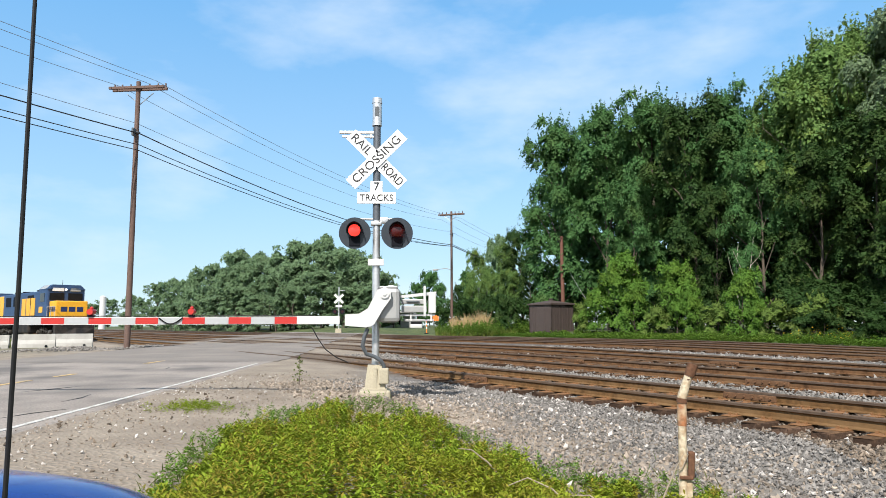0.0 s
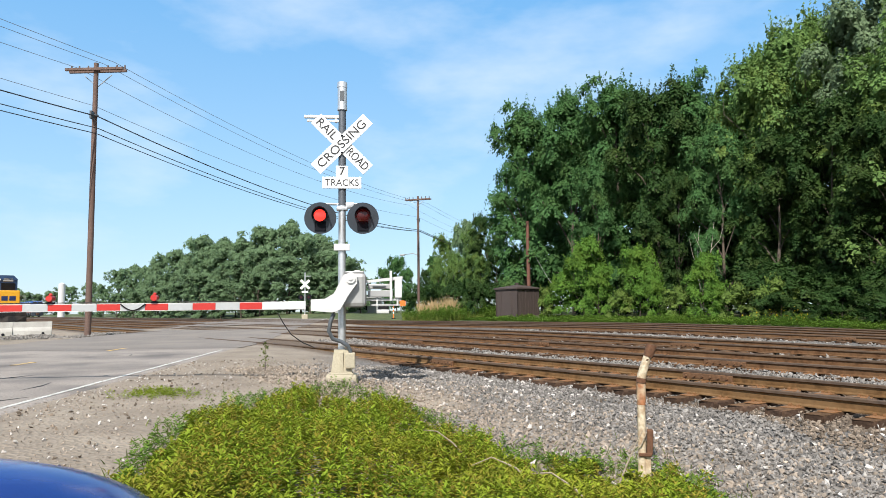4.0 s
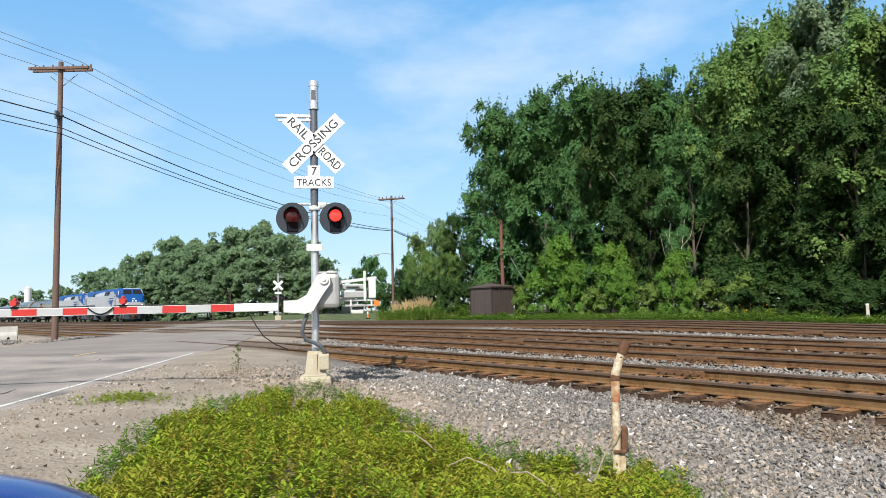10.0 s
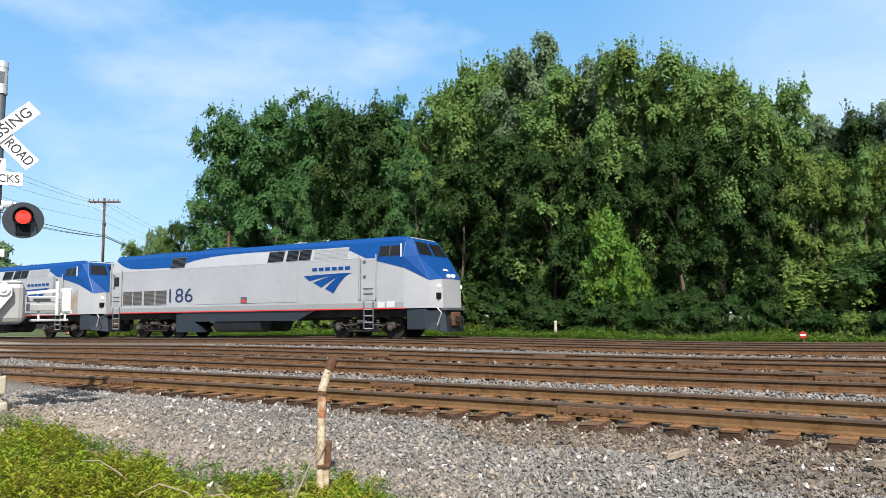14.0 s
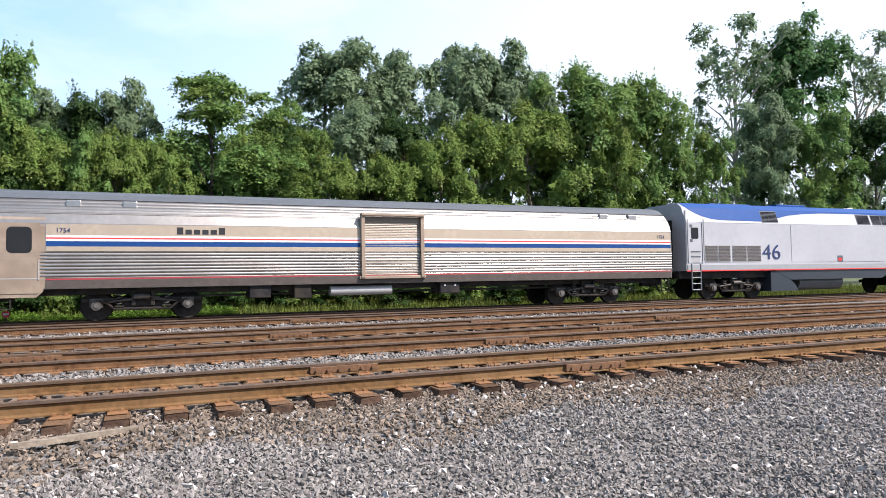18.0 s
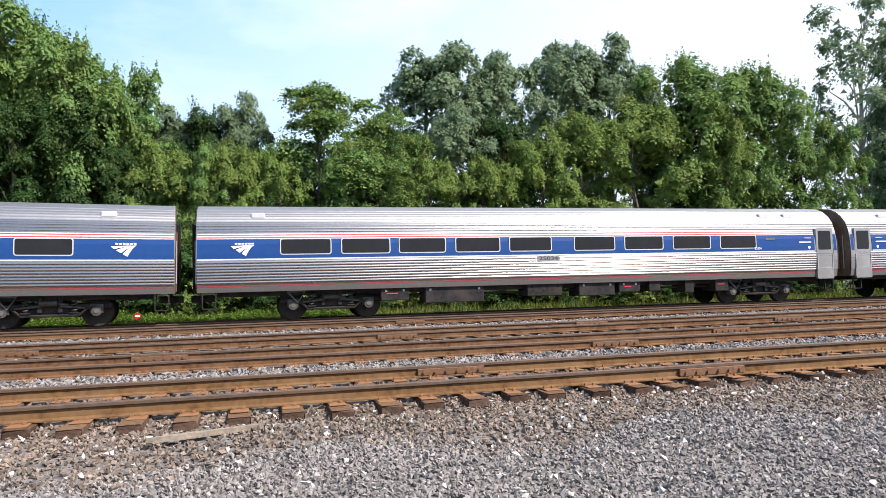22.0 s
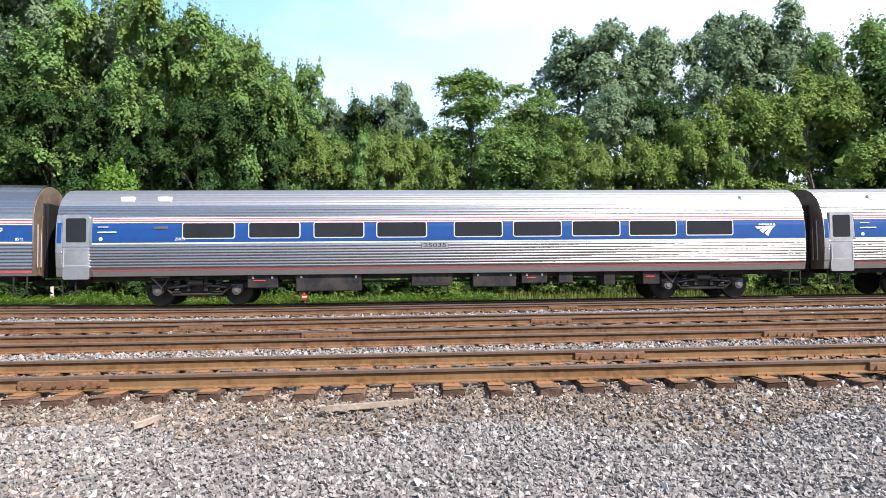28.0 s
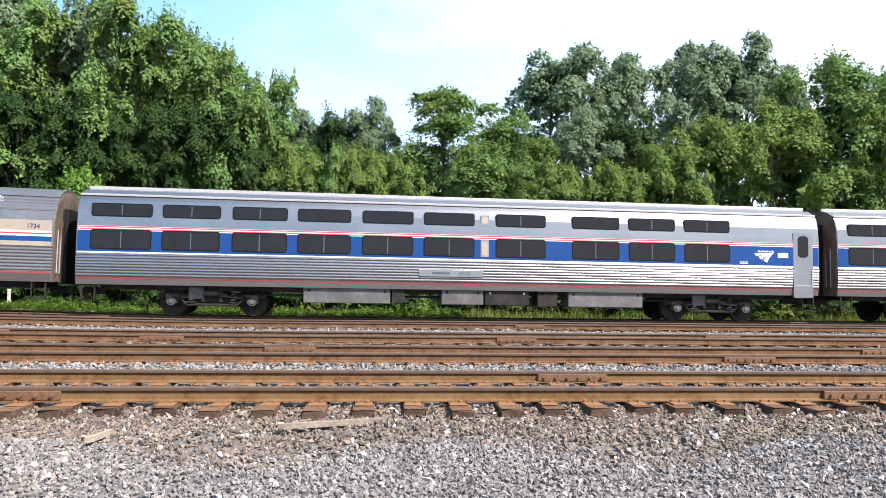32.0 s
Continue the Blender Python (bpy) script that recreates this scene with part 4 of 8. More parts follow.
    part("arm_edge", Shape().box(-8.6, -1.0, -0.274, -0.236, 1.188, 1.196, 0).box(-8.6, -1.0, -0.274, -0.236, 1.078, 1.086, 0), "white_paint", arm)
    for lx in (-2.89, -4.44, -5.92):
        lamp = part("gate_lamp", Shape().rod((lx, -0.32, 1.28), (lx, -0.19, 1.28), 0.048, 0.048, 16).box(lx - 0.02, lx + 0.02, -0.27, -0.24, 1.19, 1.25, 0), "red", arm, "small red gate lamp", True)
        part("lamp_cap", Shape().box(lx - 0.05, lx + 0.05, -0.30, -0.21, 1.195, 1.225, 0.01), "black", lamp)
        part("lamp_top", Shape().ball((lx, -0.255, 1.335), 0.03, 8), "red", lamp, "", True)
    part("arm_cable", Shape().tube([(-3.02 - 0.37 * i / 10, -0.29, 1.185 - 0.10 * math.sin(math.pi * i / 10)) for i in range(11)], 0.011, 6).tube([(-3.02, -0.26, 1.212), (-1.0, -0.26, 1.212)], 0.007, 5).tube([(-8.4, -0.26, 1.212), (-3.39, -0.26, 1.212)], 0.007, 5), "rubber", arm, "black looped lamp cable")
    part("loose_cable", Shape().tube([(-1.0, -0.27, 1.02), (-0.9, -0.3, 0.85), (-0.78, -0.32, 0.68), (-0.6, -0.33, 0.55), (-0.42, -0.3, 0.47)], 0.009, 6), "rubber", s, "thin hanging cable")
    part("conduit", Shape().tube([(-0.12, -0.2, 1.0), (-0.17, -0.22, 0.88), (-0.2, -0.22, 0.72), (-0.14, -0.2, 0.6), (0.0, -0.18, 0.55), (0.1, -0.16, 0.48), (0.14, -0.13, 0.4), (0.15, -0.13, 0.3)], 0.032, 10), "dark_grey", s, "grey flexible conduit", True)
    return s


signal = crossing_signal(Matrix.Translation((MAST.x, MAST.y, 0.0)) @ Matrix.Rotation(radians(FACE), 4, "Z"))

# ---- the passenger train ----
TRAIN_Y = 25.68


def side_y(z, prof):
    return float(np.interp(z, [p[0] for p in prof], [p[1] for p in prof]))


def fluted(prof, z_bands, pitch=0.095, depth=0.013):
    """Half section from the sill up to the crown, with half-round flutes between the given heights."""
    zs = sorted(set([p[0] for p in prof]))
    pts = []
    z0, z1 = zs[0], zs[-1]
    grid = sorted(set(zs + list(np.arange(z0, z1, pitch / 8))))
    for i, z in enumerate(grid):
        y = side_y(z, prof)
        if any(a <= z <= b for a, b in z_bands):
            y += 1.2 * depth * abs(math.sin(math.pi * z / pitch))
            pts.append((y, z))
        elif z in zs or i == 0 or any(abs(z - q) < pitch / 3 for band in z_bands for q in band):
            pts.append((y, z))
    return pts


def shell(pts, x0, x1):
    full = [(-y, z) for y, z in pts] + [(y, z) for y, z in reversed(pts) if y > 1e-4]
    return Shape().bar(full, x0, x1)


def band(prof, z0, z1, x0, x1, off=0.010, n=4):
    """A thin strip that follows the side nearest the road (-y)."""
    s = Shape()
    pts = [(-side_y(z0 + (z1 - z0) * i / n, prof) - off, z0 + (z1 - z0) * i / n) for i in range(n + 1)]
    back = [(-side_y(z, prof) + 0.03, z) for _, z in reversed(pts)]
    return s.bar(pts + back, x0, x1)


def rounded(x0, x1, z0, z1, r, n=4):
    out = []
    for cx, cz, a0 in ((x1 - r, z1 - r, 0), (x0 + r, z1 - r, 90), (x0 + r, z0 + r, 180), (x1 - r, z0 + r, 270)):
        out += [(cx + r * math.cos(radians(a0 + 90 * i / n)), cz + r * math.sin(radians(a0 + 90 * i / n))) for i in range(n + 1)]
    return out


def window(car, prof, x0, x1, z0, z1, rim="light_grey", split=False, name="window"):
    y = -max(side_y(z0, prof), side_y(z1, prof)) - 0.014
    w = part(name, Shape().plate(rounded(x0 - 0.035, x1 + 0.035, z0 - 0.035, z1 + 0.035, 0.09), y, y + 0.06), rim, car)
    part("pane", Shape().plate(rounded(x0, x1, z0, z1, 0.06), y - 0.006, y + 0.02), "dark_glass", w)
    if split:
        xm = (x0 + x1) / 2
        part("mullion", Shape().box(xm - 0.015, xm + 0.015, y - 0.012, y, z0 + 0.02, z1 - 0.02), "dark_grey", w)
    return w


def bogie(car, x, wheel_r=0.46, base=2.6):
    h = base / 2
    frame_ = Shape()
    for y0, y1 in ((-1.08, -0.96), (0.96, 1.08)):
        frame_.box(x - h - 0.45, x + h + 0.45, y0, y1, 0.56, 0.72, 0.04)
        frame_.box(x - 0.62, x + 0.62, y0, y1, 0.36, 0.60, 0.05)
    frame_.box(x - 0.3, x + 0.3, -1.1, 1.1, 0.40, 0.92, 0.05)
    for dx in (-0.35, 0.22):
        frame_.box(x + dx, x + dx + 0.13, -1.2, -1.05, 0.45, 0.95, 0.02)
    b = part("bogie", frame_, "truck_grey", car, "dark dirty bogie frame")
    for dx in (-h, h):
        for sy in (-1, 1):
            part("wheel", Shape().rod((x + dx, sy * 0.70, wheel_r), (x + dx, sy * 0.84, wheel_r), wheel_r, wheel_r, 28).rod((x + dx, sy * 0.68, wheel_r), (x + dx, sy * 0.71, wheel_r), wheel_r + 0.03, wheel_r + 0.03, 28), "truck_grey", b, "", True)
        part("axle_box", Shape().rod((x + dx, -1.20, wheel_r + 0.02), (x + dx, -0.9, wheel_r + 0.02), 0.15, 0.15, 14).box(x + dx - 0.20, x + dx + 0.20, -1.13, -0.94, wheel_r - 0.05, wheel_r + 0.24, 0.03), "bogie_light", b, "", True)
        part("axle_cap", Shape().rod((x + dx, -1.225, wheel_r + 0.02), (x + dx, -1.19, wheel_r + 0.02), 0.075, 0.075, 10), "skirt_grey", b)
        # coil spring: four turns, with its seat
        cx = x + dx * 0.52
        turns = [(cx + 0.085 * math.cos(q * 0.7), -1.12 + 0.085 * math.sin(q * 0.7), 0.46 + 0.36 * q / 36) for q in range(37)]
        part("spring", Shape().tube(turns, 0.022, 5), "bogie_light", b, "", True)
        for z in (0.42, 0.83):
            part("spring_seat", Shape().box(cx - 0.14, cx + 0.14, -1.2, -1.02, z, z + 0.045, 0.01), "truck_grey", b)
        part("damper", Shape().rod((x + dx * 0.22, -1.17, 0.66), (x + dx * 0.74, -1.17, 0.58), 0.045, 0.03, 8), "bogie_light", b, "", True)
        part("brake_shoe", Shape().box(x + dx * 0.60 - 0.05, x + dx * 0.60 + 0.05, -0.86, -0.68, 0.30, 0.62, 0.02).rod((x + dx * 0.60, -1.0, 0.55), (x + dx * 0.60, -0.7, 0.5), 0.03, 0.03, 6), "truck_grey", b)
    # equalising bar dips between the axles
    part("equaliser", Shape().tube([(x - h, -1.14, wheel_r + 0.16), (x - h * 0.78, -1.14, wheel_r + 0.10), (x - h * 0.62, -1.14, 0.36), (x + h * 0.62, -1.14, 0.36), (x + h * 0.78, -1.14, wheel_r + 0.10), (x + h, -1.14, wheel_r + 0.16)], 0.045, 6), "truck_grey", b)
    part("brake_cylinder", Shape().rod((x - 0.28, -1.22, 0.74), (x + 0.20, -1.22, 0.74), 0.09, 0.09, 12).rod((x + 0.2, -1.22, 0.74), (x + 0.5, -1.22, 0.70), 0.03, 0.03, 6), "bogie_light", b, "", True)
    return b


def vestibule_end(car, xe, sign, height, prof, half=0.62):
    """The dark folding gangway and coupling at a car's end."""
    s = Shape()
    for k in range(3):
        g = 0.03 * (k % 2)
        s.box(*sorted((xe + sign * 0.06 * k, xe + sign * 0.06 * (k + 1))), -half - 0.15 + g, half + 0.15 - g, 0.95, height - 0.55 - g, 0.02)
    part("gangway", s, "rubber", car, "black folding gangway")
    edge = [(-0.985 * y, 1.0 + (z - 1.0) * 0.985) for z, y in prof] + [(0.985 * y, 1.0 + (z - 1.0) * 0.985) for z, y in reversed(prof) if y > 1e-4]
    sheet = part("end_sheet", Shape().bar(edge, *sorted((xe - sign * 0.01, xe + sign * 0.018))), "end_tan", car, "weathered brown end panel")
    for yy in (-1.25, -0.98):
        part("grab_rail", Shape().rod((xe + sign * 0.05, yy, 1.3), (xe + sign * 0.05, yy, 2.7), 0.02, 0.02, 6), "light_grey", sheet)
    part("end_pipe", Shape().tube([(xe + sign * 0.04, -1.12, 1.05), (xe + sign * 0.05, -1.12, 2.2), (xe + sign * 0.05, -0.9, 3.0)], 0.03, 6), "rust", sheet)
    part("coupler", Shape().box(*sorted((xe - sign * 0.5, xe + sign * 0.28)), -0.14, 0.14, 0.66, 0.9, 0.03), "underframe", car)
    part("brake_hose", Shape().tube([(xe - sign * 0.1, -0.5, 0.85), (xe + sign * 0.08, -0.5, 0.5), (xe + sign * 0.22, -0.45, 0.42)], 0.03, 6), "rubber", car)
    part("step", Shape().box(*sorted((xe - sign * 0.15, xe - sign * 0.6)), -1.48, -1.2, 0.44, 0.47).box(*sorted((xe - sign * 0.15, xe - sign * 0.19)), -1.48, -1.44, 0.44, 1.0).box(*sorted((xe - sign * 0.56, xe - sign * 0.6)), -1.48, -1.44, 0.44, 1.0), "truck_grey", car)


def swoosh(car, x, z, y, k, mat, flat=1.0, word=(0.28, 0.40)):
    """Three curved blades that fan out under a row of bars: the line's plain mark."""
    h = k * flat
    logo = None
    for xa, za, xb, zb in ((-0.95, 0.16, -0.72, -0.06), (-0.58, -0.14, -0.26, -0.36), (-0.12, -0.42, 0.20, -0.62)):
        out = []
        for q in range(9):
            t = q / 8
            out.append((x + k * (xa + (0.85 - xa) * t), z + h * (za + (0.22 - za) * (1 - (1 - t) ** 1.9))))
        for q in range(9):
            t = 1 - q / 8
            out.append((x + k * (xb + (0.88 - xb) * t), z + h * (zb + (0.21 - zb) * (1 - (1 - t) ** 1.7))))
        blade = part("blade" if logo else "travel_mark", Shape().plate(out, y, y + 0.004), mat, logo or car, "" if logo else "curved three-bladed mark")
        logo = logo or blade
    n = 6
    for i in range(n):
        part("word_bar", Shape().box(x + k * (-0.62 + 1.5 * i / n), x + k * (-0.62 + 1.5 * (i + 0.74) / n), y - 0.002, y + 0.004, z + word[0] * h, z + word[1] * h), mat, logo)


def underside(car, prof, boxes, x0, x1, sill=1.0):
    part("underframe", Shape().box(x0 + 0.6, x1 - 0.6, -1.1, 1.1, 0.82, sill + 0.15, 0.03), "underframe", car)
    for k, (a, b, z0, mat) in enumerate(boxes):
        q = part("equipment_box", Shape().box(a, b, -1.42, -0.5, z0, 1.04, 0.025), mat, car)
        if b - a > 0.7:
            part("box_latch", Shape().box(a + 0.15, a + 0.22, -1.435, -1.42, 0.86, 0.93).box(b - 0.22, b - 0.15, -1.435, -1.42, 0.86, 0.93), "light_grey" if mat == "underframe" else "black", q)
    part("brake_pipe", Shape().rod((x0 + 4, -0.9, 0.72), (x1 - 4, -0.9, 0.72), 0.04, 0.04, 6), "underframe", car)


def side_door(car, prof, x0, x1, z1, mat="door_skin", edge=0.10):
    y = -max(side_y(1.6, prof), side_y(2.2, prof)) - 0.016
    d = part("side_door", Shape().plate(rounded(x0, x1, 0.90, z1, 0.06), y, y + 0.1), mat, car, "smooth steel vestibule door")
    part("door_window", Shape().plate(rounded(x0 + edge, x1 - edge, z1 - 0.90, z1 - 0.12, 0.06 if edge < 0.15 else 0.14), y - 0.006, y + 0.01), "dark_glass", d)
    part("door_trim", Shape().box(x0 + 0.02, x1 - 0.02, y - 0.004, y + 0.01, 1.33, 1.36), "light_grey", d)
    for gx_ in (x0 + 0.02, x1 - 0.05):
        part("door_rail", Shape().box(gx_, gx_ + 0.03, y - 0.02, y + 0.01, 1.3, 1.9), "light_grey", d)


AMFLEET = [(0.98, 1.50), (1.30, 1.56), (1.75, 1.59), (2.15, 1.595), (2.55, 1.57), (2.9, 1.505), (3.22, 1.40), (3.50, 1.20), (3.73, 0.92), (3.89, 0.57), (3.97, 0.0)]


def tube_coach(label, panes, number, flip=False):
    """A rounded stainless coach; local x from 0 at its rear end to 25.6 at its front end."""
    car = thing("passenger_coach", label, "train car", "cars of the passenger train")
    L = 25.6
    def fx(a, b):
        return (L - b, L - a) if flip else (a, b)
    body = part("body", shell(fluted(AMFLEET, [(1.22, 2.0), (2.95, 3.84)], 0.095, 0.015), 0, L), "steel", car, "fluted stainless body", False)
    body.data.materials.append(M["steel_roof"])
    for p in body.data.polygons:
        if p.center.z > 3.30 and abs(p.normal.x) < 0.5:
            p.material_index = 1
    d0, d1 = fx(0.22, 1.06)
    a, b = fx(1.14, L - 0.02)
    part("blue_stripe", band(AMFLEET, 2.07, 2.72, a, b, 0.012), "blue_band", car, "dark blue window stripe")
    part("white_stripe", band(AMFLEET, 2.72, 2.90, a, b, 0.012), "white_paint", car)
    part("white_line", band(AMFLEET, 2.025, 2.07, a, b, 0.012), "white_paint", car)
    part("red_line", band(AMFLEET, 2.75, 2.785, a, b, 0.016), "red_stripe", car)
    part("red_line", band(AMFLEET, 2.835, 2.868, a, b, 0.016), "red_stripe", car)
    part("red_line", band(AMFLEET, 1.165, 1.195, a, b, 0.012), "red_faded", car)
    part("sill", band(AMFLEET, 0.985, 1.155, a + 0.0, b, 0.008), "steel_flat", car)
    for p0, p1 in panes:
        window(car, AMFLEET, *fx(p0, p1), 2.22, 2.70, "window_rim")
    side_door(car, AMFLEET, d0, d1, 3.0)
    e0, e1 = fx(0.0, 0.19)
    part("corner_panel", band(AMFLEET, 1.0, 3.0, e0, e1, 0.018, 12), "door_skin", car, "smooth steel corner panel")
    c0, c1 = fx(0.03, 0.17)
    part("corner_stripe", band(AMFLEET, 2.07, 2.74, c0, c1, 0.024), "blue_band", car)
    part("destination_plate", Shape().box(*fx(3.1, 3.55), -1.60, -1.585, 2.52, 2.60, 0.004), "skirt_grey", car)
    for x in (1.9, 3.1, 23.4):
        q0, q1 = fx(x, x + 0.46)
        part("roof_vent", Shape().box(q0, q1, -1.27, -0.90, 3.42, 3.62, 0.04), "window_rim", car)
    lo = fx(23.65, 24.6)
    swoosh(car, sum(lo) / 2, 2.42, -1.612, 0.42, "sign")
    yy = -1.615
    lx = sum(fx(3.7, 4.2)) / 2
    letters(number, 0.13, "sign", car, pose(lx, yy, 2.18) @ SIDE, name="car_number")
    letters(number, 0.19, "letter", car, pose(12.4, -1.625, 1.92) @ SIDE, name="car_number", width=0.75)
    part("label_bar", Shape().box(*fx(1.32, 1.67), yy, yy + 0.003, 2.58, 2.60), "sign", car)
    part("label_bar", Shape().box(*fx(1.32, 1.92), yy, yy + 0.003, 2.40, 2.44), "sign", car)
    part("label_dot", Shape().rod((sum(fx(1.32, 1.52)) / 2, yy, 2.2), (sum(fx(1.32, 1.52)) / 2, yy + 0.003, 2.2), 0.06, 0.06, 12), "sign", car)
    part("number_plate", Shape().box(11.95, 12.85, -1.62, -1.59, 1.82, 2.02), "steel_flat", car)
    underside(car, AMFLEET, [(6.1, 7.1, 0.55, "underframe"), (7.7, 9.9, 0.42, "underframe"), (11.6, 13.0, 0.55, "truck_grey"), (13.7, 15.2, 0.5, "underframe"), (15.4, 16.3, 0.6, "underframe"), (16.7, 17.2, 0.6, "underframe"), (18.3, 18.7, 0.5, "truck_grey"), (19.7, 20.3, 0.52, "truck_grey")], 0, L)
    for x0, x1 in ((6.3, 6.7), (15.6, 15.9), (19.8, 20.1)):
        part("warning_plate", Shape().box(x0, x1, -1.43, -1.42, 0.78, 0.81), "red_stripe", car)
    for x in (4.4, L - 3.6):
        bg = bogie(car, x)
        part("side_brace", Shape().tube([(x - 1.5, -1.2, 0.95), (x - 0.9, -1.2, 0.95), (x - 1.15, -1.2, 0.58), (x - 1.5, -1.2, 0.95)], 0.035, 6), "skirt_grey", bg)
    vestibule_end(car, 0.0, -1, 3.86, AMFLEET)
    vestibule_end(car, L, 1, 3.86, AMFLEET)
    return car


VIEW = [(0.98, 1.50), (1.25, 1.55), (1.6, 1.575), (2.2, 1.58), (2.9, 1.575), (3.4, 1.54), (3.72, 1.46), (3.92, 1.32), (4.08, 1.02), (4.2, 0.5), (4.24, 0.0)]


def sleeper_coach(label, number):
    car = thing("sleeper_coach", label, "train car", "cars of the passenger train")
    L = 25.6
    part("body", shell(fluted(VIEW, [(1.24, 1.98)]), 0, L), "steel", car, "tall stainless body with a fluted belt")
    a, b = 0.02, L - 0.02
    part("upper_side", band(VIEW, 2.86, 3.66, a, b, 0.010, 6), "silver_paint", car, "smooth silver upper side")
    part("blue_stripe", band(VIEW, 2.04, 2.72, a, b, 0.012), "blue_band", car, "blue window stripe")
    part("white_stripe", band(VIEW, 2.72, 2.86, a, b, 0.012), "white_paint", car)
    part("white_line", band(VIEW, 1.99, 2.04, a, b, 0.012), "white_paint", car)
    for z in (2.75, 2.82):
        part("red_line", band(VIEW, z, z + 0.03, a, b, 0.016), "red_stripe", car)
    part("red_line", band(VIEW, 1.165, 1.195, a, b, 0.012), "red_faded", car)
    part("sill", band(VIEW, 0.985, 1.155, a, b, 0.008), "steel_flat", car)
    part("roof_rim", Shape().box(0, L, -1.40, -1.33, 3.86, 3.93, 0.01).box(0, L, -0.7, -0.6, 4.15, 4.26, 0.01), "light_grey", car)
    for x0, x1 in ((0.45, 2.28), (2.66, 4.44), (4.88, 6.6), (7.0, 8.7), (9.14, 10.8), (11.22, 12.9), (13.7, 15.4), (16.4, 18.05), (18.45, 20.1), (20.5, 22.15)):
        window(car, VIEW, x0, x1, 2.14, 2.72, "black", True)
        window(car, VIEW, x0, x1, 3.20, 3.57, "black", x0 % 1 > 0.4)
    for z0, z1 in ((2.12, 2.70), (3.22, 3.55)):
        y = -side_y(z0, VIEW) - 0.016
        slot = part("narrow_panel", Shape().plate(rounded(13.15, 13.44, z0, z1, 0.03), y, y + 0.04), "steel_flat", car, "narrow pale louvre panel")
        part("louvre", Shape().box(13.19, 13.40, y - 0.006, y + 0.01, z0 + 0.05, z1 - 0.05), "tan_band", slot)
    side_door(car, VIEW, 24.6, 25.35, 3.25, "silver_paint", 0.17)
    swoosh(car, 23.5, 2.40, -1.592, 0.42, "sign")
    part("route_sign", Shape().box(24.0, 24.4, -1.6, -1.58, 2.32, 2.5, 0.01), "white_paint", car)
    letters(number, 0.13, "sign", car, pose(22.7, -1.595, 2.12) @ SIDE, name="car_number")
    plate = part("name_plate", Shape().box(11.05, 13.25, -1.61, -1.57, 1.42, 1.66, 0.01), "steel_flat", car, "flat steel name plate")
    part("name_bar", Shape().box(11.5, 12.1, -1.614, -1.60, 1.51, 1.58), "dark_grey", car)
    letters(number, 0.15, "dark_grey", car, pose(12.6, -1.615, 1.54) @ SIDE, name="car_number")
    underside(car, VIEW, [(7.2, 10.1, 0.48, "skirt_grey"), (10.15, 10.6, 0.5, "underframe"), (11.85, 13.3, 0.48, "skirt_grey"), (13.35, 14.9, 0.48, "underframe"), (15.2, 15.9, 0.45, "truck_grey"), (16.3, 19.0, 0.46, "skirt_grey")], 0, L)
    for x in (4.2, L - 3.9):
        bg = bogie(car, x)
        part("bogie_cover", Shape().box(x - 0.75, x - 0.25, -1.22, -1.1, 0.55, 0.95, 0.03), "skirt_grey", bg)
    vestibule_end(car, 0.0, -1, 4.2, VIEW)
    vestibule_end(car, L, 1, 4.2, VIEW)
    return car


HERIT = [(1.02, 1.50), (1.3, 1.52), (2.0, 1.525), (3.0, 1.52), (3.25, 1.44), (3.5, 1.30), (3.75, 1.08), (3.95, 0.78), (4.08, 0.4), (4.12, 0.0)]


